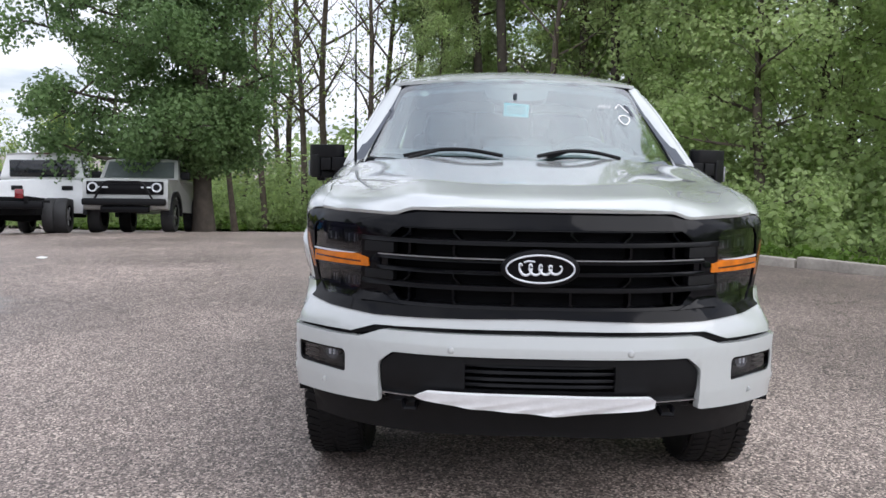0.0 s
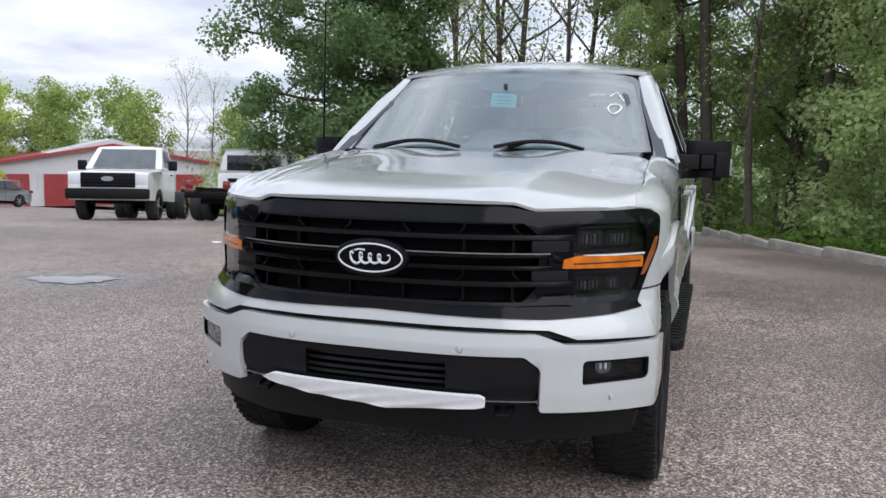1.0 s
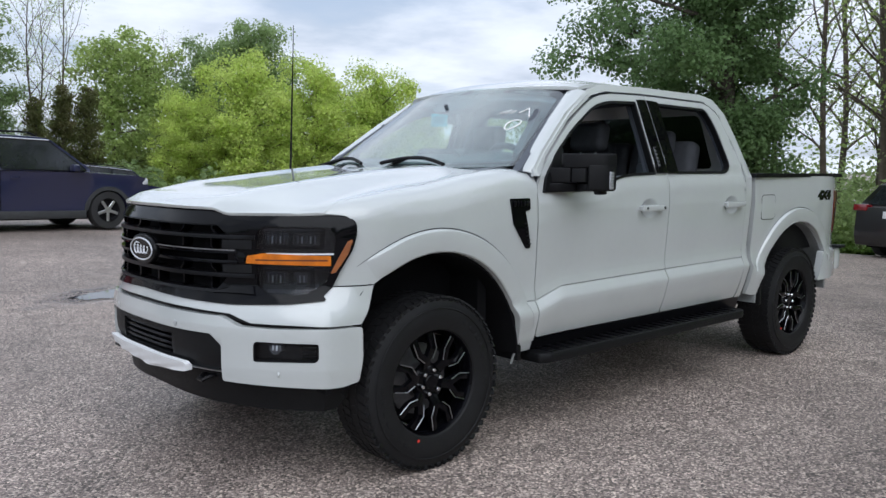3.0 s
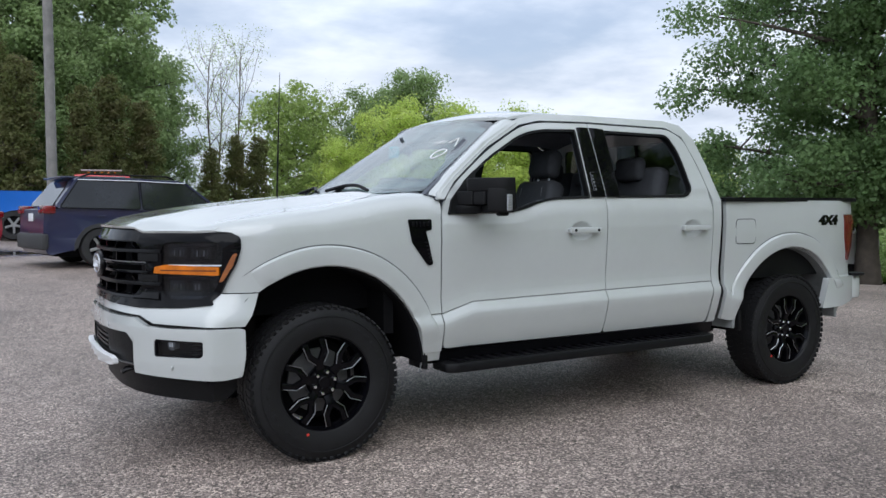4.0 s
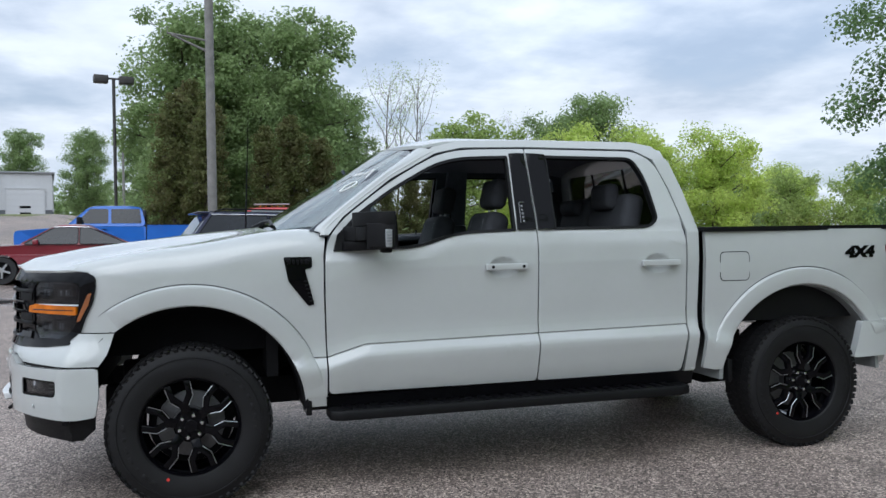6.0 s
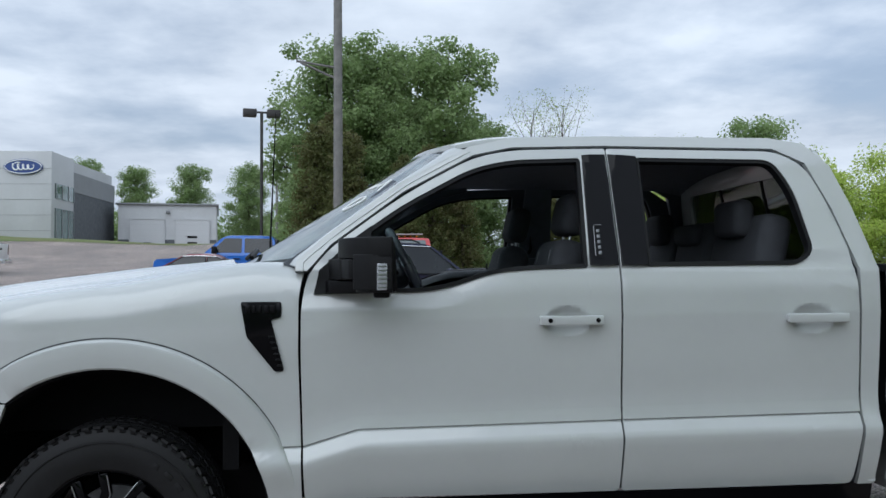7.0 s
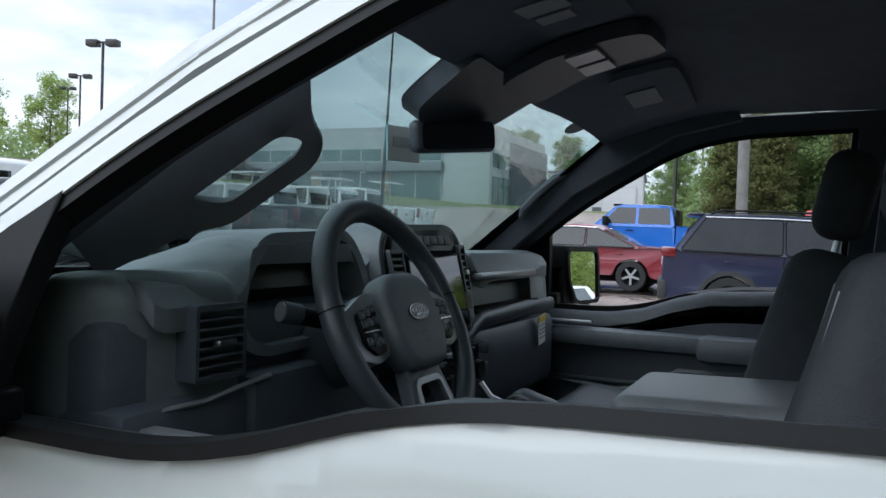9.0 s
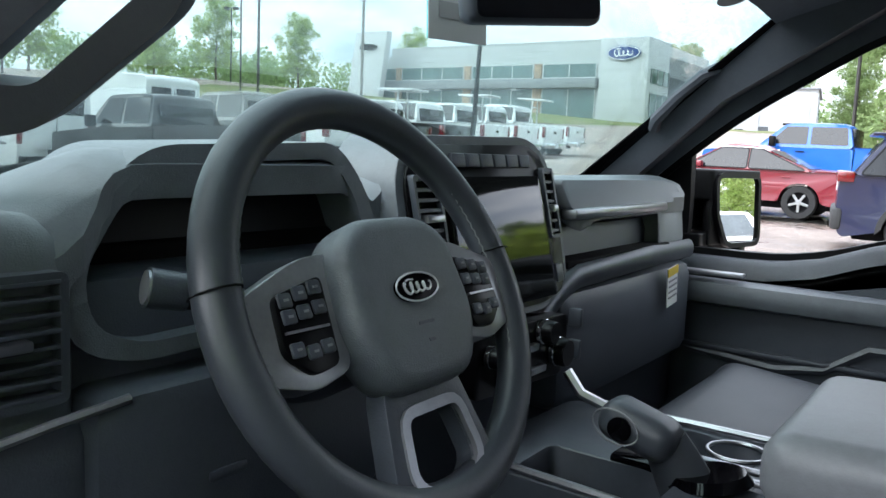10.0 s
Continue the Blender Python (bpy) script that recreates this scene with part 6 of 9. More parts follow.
# climate controls
part("control_panel", sheet(fillet([(-0.13, 1.195), (0.12, 1.185), (0.13, 1.275), (-0.13, 1.285)], 0.015, 3), lambda y, z, w: (1.035 + w, y, z), 0.06, (), 0.5, 0.5, bevel=0.006), BLACK_SATIN, truck)
for y, z, r in ((0.040, 1.262, 0.017), (0.085, 1.225, 0.021), (-0.06, 1.215, 0.018), (-0.10, 1.25, 0.014)):
    kb = part("control_knob", moved(lathe([(r, 0), (r, 0.022), (r * 0.9, 0.026), (0.0001, 0.026)], 24, "x"), Matrix.Translation((1.034, y, z))), BLACK_SATIN, truck)
    part("knob_ring", moved(lathe([(r * 1.06, 0.004), (r * 1.06, 0.010), (r, 0.011), (r, 0.004)], 24, "x"), Matrix.Translation((1.034, y, z))), CHROME, kb)
for y, z, w_ in ((0.0, 1.243, 0.05), (0.02, 1.208, 0.06), (-0.035, 1.268, 0.05)):
    part("switch_row", boxes([((1.038, y, z), (0.012, w_, 0.010))], 0.002), SATIN_METAL, truck)
for z in (1.268, 1.220):
    part("side_paddle", boxes([((1.044, 0.135, z), (0.022, 0.011, 0.030))], 0.004), HARD, truck)
part("stack_leg", tube([(1.045, 0.115, 1.19), (1.07, 0.115, 1.16), (1.12, 0.125, 1.142), (1.20, 0.14, 1.138)], 0.008, 6), SATIN_METAL, truck)

# steering wheel
WM = Matrix(((0, -0.43, 0.903, 1.115), (1, 0, 0, -0.405), (0, 0.903, 0.43, 1.375), (0, 0, 0, 1)))
pts = [(0.189 * math.cos(a), 0.189 * math.sin(a) * (1.0 if math.sin(a) > 0 else 0.97), 0) for a in np.linspace(0, 2 * math.pi, 64, endpoint=False)]
sw = part("steering_wheel", moved(tube(pts, 0.0195, 18, True, (1.0, 0.9)), WM), LEATHER, truck, "black leather steering wheel", smooth=60)
pad_o = fillet([(-0.078, 0.050), (-0.045, 0.072), (0.045, 0.072), (0.078, 0.050), (0.086, -0.030), (0.055, -0.085), (-0.055, -0.085), (-0.086, -0.030)], 0.025, 4)
part("airbag_pad", prism(pad_o, 0.052, WM @ Matrix.Translation((0, 0, -0.020)), 0.016, 4), SOFT, sw)
EM = WM @ Matrix.Translation((0, 0.002, 0.0315))
part("emblem_plate", prism(oval(0.031, 0.014), 0.003, EM), BLACK_GLOSS, sw)
part("emblem_edge", tube([EM @ Vector((x, y, 0.003)) for x, y in oval(0.030, 0.013)], 0.0010, 6, True), LENS_WHITE, sw)
part("emblem_scroll", emblem_scroll(EM, 0.25, 0.014), LENS_WHITE, sw)
for dx, dy, wd in ((0.0, -0.030, 0.022), (0.0, -0.046, 0.008)):
    part("pad_mark", moved(boxes([((dx, dy, 0.0322), (wd, 0.003, 0.001))]), WM), HARD, sw)
for s in (-1, 1):
    sp_o = fillet([(s * 0.070, 0.050), (s * 0.110, 0.046), (s * 0.178, 0.020), (s * 0.180, -0.045), (s * 0.125, -0.060), (s * 0.080, -0.050)][:: s], 0.012, 3)
    spk = part("wheel_spoke", prism(sp_o, 0.026, WM @ Matrix.Translation((0, 0, -0.018)), 0.006, 2), TRIM_GREY, sw)
    bo = fillet([(s * 0.092, 0.030), (s * 0.148, 0.018), (s * 0.152, -0.028), (s * 0.128, -0.048), (s * 0.098, -0.044)][:: s], 0.008, 3)
    part("button_plate", prism(bo, 0.010, WM @ Matrix.Translation((0, 0, 0.004)), 0.003, 2), BLACK_SATIN, spk)
    for i, (bx, by) in enumerate(((0.105, 0.020), (0.122, 0.017), (0.139, 0.013), (0.105, 0.004), (0.122, 0.002), (0.139, 0.0), (0.108, -0.028), (0.124, -0.030), (0.140, -0.026))):
        part("wheel_button", moved(boxes([((s * bx, by, 0.015), (0.014, 0.012, 0.004))], 0.002), WM), HARD, spk)
        part("button_mark", moved(boxes([((s * bx, by, 0.0175), (0.005, 0.002, 0.0006))]), WM), STITCH, spk)
    part("button_bar", moved(boxes([((s * 0.124, -0.012, 0.0155), (0.046, 0.002, 0.003))]), WM), SATIN_METAL, spk)
    part("wheel_seam", moved(tube([(s * 0.187 + 0.0202 * math.cos(a), 0.03, 0.0202 * math.sin(a)) for a in np.linspace(0, 6.28, 14)], 0.0010, 5), WM), DARK, sw)
    part("stitching", moved(tube([(s * (0.187 * math.cos(a) - 0.0175), 0.187 * math.sin(a), 0.006 + 0.0016 * (i % 2)) for i, a in enumerate(np.linspace(-0.75, 0.75, 60))], 0.0009, 4), WM), STITCH, sw)
low_o = [(-0.052, -0.070), (0.052, -0.070), (0.075, -0.172), (0.045, -0.186), (-0.045, -0.186), (-0.075, -0.172)]
low_i = fillet([(-0.036, -0.105), (0.036, -0.105), (0.045, -0.155), (0.028, -0.168), (-0.028, -0.168), (-0.045, -0.155)], 0.010, 3)
part("wheel_spoke", sheet(fillet(low_o, 0.015, 3), lambda u, v, w: WM @ Vector((u, v, w + 0.006)), 0.022, [low_i], 0.1, 0.1, bevel=0.005), HARD, sw)
part("spoke_trim", ring(low_i, -0.010, lambda u, v, w: WM @ Vector((u, v, w + 0.009)), 0.008), TRIM_GREY, sw)
part("steering_column", moved(lathe([(0.0001, -0.20), (0.055, -0.20), (0.065, -0.12), (0.060, -0.03), (0.050, -0.02), (0.0001, -0.02)], 28, "z"), WM), HARD, truck)
stalk = part("indicator_stalk", tube([(1.065, -0.46, 1.365), (1.045, -0.52, 1.378), (1.028, -0.565, 1.390)], [0.009, 0.012, 0.014], 12), BLACK_PLASTIC, truck)
part("stalk_knob", tube([(1.030, -0.562, 1.389), (1.018, -0.590, 1.395)], [0.0155, 0.0165], 20), HARD, stalk)
part("stalk_cap", tube([(1.018, -0.590, 1.395), (1.0172, -0.592, 1.3954)], [0.0140, 0.0138], 20), TRIM_GREY, stalk)
part("brake_release", boxes([((0.995, -0.50, 1.215), (0.035, 0.045, 0.012))], 0.004), HARD, truck)

# console, shifter, armrest
part("console", sheet(fillet([(1.03, -0.15), (1.42, -0.16), (1.42, 0.19), (1.03, 0.17)], 0.03, 3), lambda x, y, w: (x, y, 1.128 + 0.02 * (1.25 - x) + w), 0.35, [fillet([(1.10, -0.125), (1.27, -0.125), (1.27, -0.03), (1.10, -0.03)], 0.015, 3), fillet([(1.14, 0.055), (1.33, 0.055), (1.33, 0.155), (1.14, 0.155)], 0.02, 3)], 0.2, 0.2, bevel=0.006), HARD, truck)
part("console_well", boxes([((1.22, 0, 1.06), (0.34, 0.32, 0.02))]), DARK, truck)
part("console_edge", tube([(1.06, -0.145, 1.137), (1.40, -0.155, 1.131)], 0.005, 6), SATIN_METAL, truck)
part("console_edge", tube([(1.06, 0.165, 1.137), (1.40, 0.183, 1.131)], 0.005, 6), SATIN_METAL, truck)
part("console_rail", boxes([((1.29, 0.005, 1.134), (0.16, 0.012, 0.008)), ((1.29, 0.040, 1.134), (0.16, 0.012, 0.008))], 0.003), SATIN_METAL, truck)
part("cup_rim", moved(tube([(0.038 * math.cos(a), 0.038 * math.sin(a), 0) for a in np.linspace(0, 6.28, 26)], 0.003, 6), Matrix.Translation((1.30, 0.115, 1.128))), SATIN_METAL, truck)
part("shift_console", boxes([((1.255, -0.005, 1.132), (0.15, 0.05, 0.012))], 0.004), BLACK_GLOSS, truck)
sh = part("gear_shifter", tube([(1.300, -0.012, 1.060), (1.282, -0.018, 1.110), (1.262, -0.026, 1.150), (1.250, -0.030, 1.172)], [0.036, 0.031, 0.027, 0.024], 14, False, (0.8, 1.15)), LEATHER, truck)
kn = bmesh.new()
box(kn, (0, 0, 0), (0.098, 0.066, 0.050), 0.021, 5)
KM = Matrix.Translation((1.222, -0.040, 1.184)) @ Matrix.Rotation(radians(16), 4, "Y")
part("shift_knob", moved(kn, KM), LEATHER, sh)
part("shift_seam", moved(tube([(-0.020 + 0.030 * math.cos(a), -0.0335, 0.020 * math.sin(a)) for a in np.linspace(0, 6.28, 24)], 0.0012, 5), KM), STITCH, sh)
part("shift_button", moved(lathe([(0.015, 0), (0.015, 0.004), (0.0001, 0.005)], 18), KM @ Matrix.Translation((-0.014, -0.032, 0)) @ Matrix.Diagonal((1, -1, 1, 1))), BLACK_GLOSS, sh)
part("shift_collar", tube([(1.302, -0.012, 1.128), (1.300, -0.012, 1.140)], [0.052, 0.044], 20), BLACK_GLOSS, truck)
ar = bmesh.new()
box(ar, (1.58, 0.03, 1.200), (0.40, 0.34, 0.085), 0.032, 5)
for v in ar.verts:
    v.co.z += 0.010 * smooth01(v.co.x, 1.42, 1.6)
arm = part("armrest", ar, PALE_LEATHER, truck, "padded black leather centre armrest")
part("armrest_stitch", tube([(1.386, -0.10, 1.214), (1.384, 0.03, 1.216), (1.386, 0.16, 1.214)], 0.0013, 5), STITCH, arm)
part("armrest_stitch", tube([(1.40, -0.132, 1.212), (1.60, -0.134, 1.222), (1.76, -0.134, 1.224)], 0.0013, 5), STITCH, arm)
part("armrest_box", boxes([((1.58, 0.03, 1.00), (0.36, 0.30, 0.36))], 0.02), HARD, truck)


def seat(x, y, name, wide=0.50, hip=0.84):
    """Front seat: cushion, backrest with bolsters, headrest on posts."""
    cush = bmesh.new()
    box(cush, (x - 0.20, y, 0.97), (0.54, wide, 0.18), 0.06, 5)
    for v in cush.verts:
        v.co.z += 0.03 * smooth01(abs(v.co.y - y), 0.14, 0.24) + 0.05 * smooth01(x - 0.2 - v.co.x, 0.0, 0.3)
    st = part(name, cush, LEATHER, truck)
    bk = bmesh.new()
    box(bk, (0, 0, 0.33), (0.15, wide, 0.70), 0.06, 5)
    for v in bk.verts:
        k = smooth01(v.co.z, 0.35, 0.68)
        v.co.y *= 1 - 0.22 * k
        v.co.x += -0.045 * smooth01(abs(v.co.y), 0.13, 0.23) * (1 - k)
    m = Matrix.Translation((x, y, hip)) @ Matrix.Rotation(radians(13), 4, "Y")
    part("backrest", moved(bk, m), CLOTH, st)
    hd = bmesh.new()
    box(hd, (0.0, 0, 0.80), (0.11, 0.27, 0.19), 0.045, 5)
    part("headrest", moved(hd, m), CLOTH, st)
    for s in (-1, 1):
        part("headrest_post", moved(tube([(0.01, s * 0.06, 0.64), (0.01, s * 0.06, 0.74)], 0.007, 8), m), SATIN_METAL, st)
        part("seat_seam", moved(tube([(-0.078, s * 0.150, 0.10), (-0.080, s * 0.146, 0.35), (-0.076, s * 0.115, 0.62)], 0.002, 5), m), STITCH, st)
    part("seat_base", boxes([((x - 0.22, y, 0.88), (0.44, wide - 0.1, 0.22))], 0.03), HARD, st)


seat(1.665, -0.41, "driver_seat")
seat(1.578, 0.43, "passenger_seat")
rb_ = bmesh.new()
box(rb_, (2.36, 0, 1.06), (0.50, 1.42, 0.18), 0.05, 4)
rs = part("rear_bench", rb_, CLOTH, truck)
for y, w_, hz in ((-0.44, 0.52, 1.60), (0.06, 0.44, 1.55), (0.50, 0.44, 1.60)):
    bk = bmesh.new()
    box(bk, (0, 0, 0.28), (0.14, w_, 0.56), 0.05, 4)
    part("backrest", moved(bk, Matrix.Translation((2.58, y, 1.06)) @ Matrix.Rotation(radians(12), 4, "Y")), CLOTH, rs)
    hd = bmesh.new()
    box(hd, (2.60, y, hz), (0.10, 0.25, 0.17 if hz > 1.57 else 0.11), 0.04, 4)
    part("headrest", hd, CLOTH, rs)
part("belt_webbing", tube([(2.02, -0.70, 1.72), (1.98, -0.72, 1.45), (1.93, -0.74, 1.1)], 0.02, 6, False, (1.0, 0.15)), HARD, truck)
both("pillar_trim", boxes([((1.95, -0.80, 1.10), (0.16, 0.10, 0.70))], 0.02), HARD)
both("pillar_trim", sheet([(1.83, 1.36), (2.04, 1.36), (2.01, 1.85), (1.86, 1.85)], lambda x, z, w: (x, -(cab_w(z) - 0.075 + w), z), 0.05, (), 0.2, 0.2, bevel=0.01), LINER)
both("belt_guide", tube([(1.90, -0.80, 1.62), (1.905, -0.775, 1.60), (1.905, -0.775, 1.50), (1.90, -0.80, 1.48)], 0.010, 8), BLACK_SATIN)

# overhead: console, lamps, rear-view mirror, sun visors
part("overhead_console", sheet(fillet([(1.15, -0.11), (1.42, -0.09), (1.43, 0.09), (1.15, 0.12)], 0.04, 4), lambda x, y, w: (x, y, roof_fn(x, y, 0)[2] - 0.062 - 0.02 * (1 - smooth01(x, 1.10, 1.3)) + w), 0.03, (), 0.1, 0.1, bevel=0.01), HARD, truck)
part("sensor_cover", sheet(fillet([(-0.10, 1.768), (0.10, 1.768), (0.17, 1.79), (0.20, 1.868), (-0.20, 1.868), (-0.17, 1.785)], 0.02, 3), lambda y, z, w: ws_fn(y, z, w - 0.014), 0.045, (), 0.1, 0.05, bevel=0.008), HARD, truck)
for y in (-0.36, 0.42):
    vz = sheet(fillet([(1.27, y - 0.18), (1.42, y - 0.18), (1.42, y + 0.18), (1.27, y + 0.18)], 0.03, 4), lambda x, yy, w: (x, yy, roof_fn(x, yy, 0)[2] - 0.064 + w), 0.018, (), 0.1, 0.1, bevel=0.006)
    vis = part("sun_visor", vz, LINER, truck)
    for x0, x1, y0, y1 in (((1.285, 1.355, -0.045, 0.020), (1.29, 1.345, 0.04, 0.085)) if y < 0 else ((1.285, 1.355, -0.06, 0.06),)):
        part("visor_label", sheet([(x0, y + y0), (x1, y + y0), (x1, y + y1), (x0, y + y1)], lambda x, yy, w: (x, yy, roof_fn(x, yy, 0)[2] - 0.0855 + w), 0.002, (), 1, 1, bevel=0), mat("pale_grey_label", (0.42, 0.43, 0.43), 0.8), vis)
for y in (-0.05, 0.04):
    part("map_lamp", sheet([(1.27, y - 0.035), (1.33, y - 0.035), (1.33, y + 0.035), (1.27, y + 0.035)], lambda x, yy, w: (x, yy, roof_fn(x, yy, 0)[2] - 0.095 + w), 0.006, (), 1, 1, bevel=0.001), TRIM_GREY, truck)
rv = bmesh.new()
box(rv, (0, 0, 0), (0.035, 0.235, 0.068), 0.016, 4)
RM = Matrix.Translation((1.005, 0.02, 1.718)) @ Matrix.Rotation(radians(-22), 4, "Z") @ Matrix.Rotation(radians(6), 4, "X")
rm = part("rear_view_mirror", moved(rv, RM), HARD, truck)
part("mirror_face", moved(prism(fillet([(-0.105, -0.026), (0.105, -0.026), (0.105, 0.026), (-0.105, 0.026)], 0.012, 3), 0.002, Matrix.Translation((0.018, 0, 0)) @ Matrix(((0, 0, 1, 0), (1, 0, 0, 0), (0, 1, 0, 0), (0, 0, 0, 1)))), RM), mat("dim_mirror", (0.25, 0.26, 0.28), 0.02, 1.0), rm)
part("mirror_stem", tube([(0.985, 0.02, 1.73), (0.965, 0.015, 1.765), (0.95, 0.01, 1.80)], 0.012, 8), HARD, rm)
part("glass_seal_mark", sheet(oval(0.030, 0.018, 24), lambda u, v, w: ws_fn(0.55 + u, 1.815 + v, w - 0.012), 0.001, (), 1, 1, bevel=0), mat("grey_round_decal", (0.40, 0.42, 0.42), 0.8), truck)


# ---- round the truck: ground cover, kerb, puddles ----
def on_ground(x, y, up=0.0):
    return Vector((x, y, ground_z(x, y) + up))


GRASS = mat("rough_grass", (0.075, 0.115, 0.022), 0.9, scale=1.5, color2=(0.11, 0.10, 0.05), bump=0.8, bscale=40)
KERB_LINE = [(-2.0, -13.5), (2.0, -9.6), (7.7, -5.9), (10.2, -3.9), (13.6, -2.3), (18.6, -1.0), (21.6, 3.4), (22.5, 8.0), (22.5, 14.0), (26.0, 26.0)]


def along(line, step):
    out = []
    for a, b in zip(line, line[1:]):
        a, b = Vector(a), Vector(b)
        k = max(1, round((b - a).length / step))
        out += [a + (b - a) * i / k for i in range(k)]
    return out + [Vector(line[-1])]


def verge(line, width, up, material, name, label, inner=0.0, step=2.0):
    """A strip that follows a line on its far side."""
    bm = bmesh.new()
    pts = along(line, step)
    rows = []
    for i, p in enumerate(pts):
        d = (pts[min(i + 1, len(pts) - 1)] - pts[max(i - 1, 0)]).normalized()
        nrm = Vector((d.y, -d.x))
        rows.append([bm.verts.new(on_ground(*(p + nrm * (inner + (width - inner) * k / 6)), up)) for k in range(7)])
    for r0, r1 in zip(rows, rows[1:]):
        for k in range(6):
            bm.faces.new((r0[k], r0[k + 1], r1[k + 1], r1[k]))
    return tagged(part(name, bm, material), label, "ground", kind="structure")


verge(KERB_LINE, 60.0, 0.10, GRASS, "ground_verge", "rough green verge under the trees beyond the kerb", 0.15)
kerb_mat = mat("weathered_concrete", (0.34, 0.31, 0.27), 0.85, vary=0.25, scale=3, bump=0.5, bscale=60)
kp = along(KERB_LINE, 1.6)
for i, (a, b) in enumerate(zip(kp, kp[1:])):
    d = b - a
    c = (a + b) / 2
    if c.x < -1 or c.x > 22:
        continue
    bm = bmesh.new()
    box(bm, (0, 0, 0), (d.length - 0.03, 0.16, 0.26), 0.02, 2)
    ob = part("kerb_stone", bm, kerb_mat)
    ob.matrix_world = Matrix.Translation(on_ground(c.x, c.y, 0.03 + 0.008 * math.sin(i * 2.1))) @ Matrix.Rotation(math.atan2(d.y, d.x) + 0.01 * math.sin(i * 3.7), 4, "Z")
    tagged(ob, "weathered tan concrete kerb stone along the verge", "kerb", "kerb stones", "structure")

WATER = mat("puddle_water", (0.035, 0.033, 0.03), 0.03, spec=0.6)


def puddle(x, y, rx, ry, turn, seed):
    rnd = random.Random(seed)
    ph = [rnd.uniform(0, 6.3) for _ in range(4)]
    bm = bmesh.new()
    vs = []
    for i in range(64):
        a = 2 * math.pi * i / 64
        r = 1 + 0.22 * math.sin(2 * a + ph[0]) + 0.15 * math.sin(3 * a + ph[1]) + 0.09 * math.sin(7 * a + ph[2]) + 0.05 * math.sin(13 * a + ph[3])
        p = Matrix.Rotation(turn, 2) @ Vector((rx * r * math.cos(a), ry * r * math.sin(a)))
        vs.append(bm.verts.new(on_ground(x + p.x, y + p.y, 0.006)))
    c = bm.verts.new(on_ground(x, y, 0.006))
    for i in range(64):
        bm.faces.new((vs[i], vs[(i + 1) % 64], c))
    tagged(part("puddle", bm, WATER), "shallow rain puddle on the asphalt", "puddle", kind="structure")


for i, p in enumerate(PUDDLES):
    puddle(*p, i + 1)

# ---- trees and undergrowth ----
BARK = mat("grey_brown_bark", (0.115, 0.092, 0.072), 0.9, vary=0.35, scale=5, bump=0.9, bscale=26)
BARK_DARK = mat("dark_bark", (0.085, 0.070, 0.057), 0.9, vary=0.3, scale=5, bump=0.9, bscale=26)


def leaf_mat(name, c, c2):
    m = mat(name, c, 0.55, scale=0.7, color2=c2, random_hue=0.20, spec=0.3)
    n, l = m.node_tree.nodes, m.node_tree.links
    b, out = n["Principled BSDF"], n["Material Output"]
    tr, mx = n.new("ShaderNodeBsdfTranslucent"), n.new("ShaderNodeMixShader")
    src = b.inputs["Base Color"].links[0].from_socket
    l.new(src, tr.inputs["Color"])
    mx.inputs[0].default_value = 0.6
    l.new(b.outputs[0], mx.inputs[1])
    l.new(tr.outputs[0], mx.inputs[2])
    l.new(mx.outputs[0], out.inputs["Surface"])
    return m


LEAF_MAPLE = leaf_mat("maple_leaf", (0.22, 0.33, 0.135), (0.15, 0.24, 0.10))
LEAF_WOOD = leaf_mat("wood_leaf", (0.45, 0.56, 0.235), (0.31, 0.41, 0.165))
LEAF_SUN = leaf_mat("sunlit_leaf", (0.58, 0.69, 0.33), (0.44, 0.55, 0.245))
LEAF_BRIGHT = leaf_mat("spring_leaf", (0.62, 0.72, 0.19), (0.46, 0.57, 0.15))
LEAF_MID = leaf_mat("mid_green_leaf", (0.34, 0.44, 0.19), (0.24, 0.33, 0.14))
LEAF_CEDAR = leaf_mat("cedar_leaf", (0.15, 0.19, 0.06), (0.17, 0.15, 0.07))
LEAF_PALE = leaf_mat("pale_leaf", (0.42, 0.52, 0.17), (0.30, 0.39, 0.13))


def leaf_mesh(centres, size, seed, material, name, flat=0.5, out=None):
    """Many small four-cornered leaves, each bent along its middle, their faces turned up and out of the clump."""
    rng = np.random.default_rng(seed)
    n = len(centres)
    face = rng.normal(size=(n, 3)) * 0.55
    face[:, 2] += flat
    if out is not None:
        face += out * 0.9
    face /= np.linalg.norm(face, axis=1)[:, None] + 1e-9
    d = np.cross(face, rng.normal(size=(n, 3)))
    d /= np.linalg.norm(d, axis=1)[:, None] + 1e-9
    s = np.cross(d, face)
    ln = size * rng.uniform(0.6, 1.35, n)[:, None]
    a, b = centres - d * ln * 0.5, centres + d * ln * 0.5
    up = face * ln * 0.12
    c1, c2 = centres + s * ln * 0.40 + up, centres - s * ln * 0.40 + up
    co = np.stack([a, c1, b, c2], axis=1).reshape(-1, 3)
    me = bpy.data.meshes.new(name)
    me.vertices.add(4 * n)
    me.vertices.foreach_set("co", co.ravel())
    me.loops.add(4 * n)
    me.loops.foreach_set("vertex_index", np.arange(4 * n))
    me.polygons.add(n)
    me.polygons.foreach_set("loop_start", np.arange(0, 4 * n, 4))
    me.update(calc_edges=True)
    me.materials.append(material)
    return me


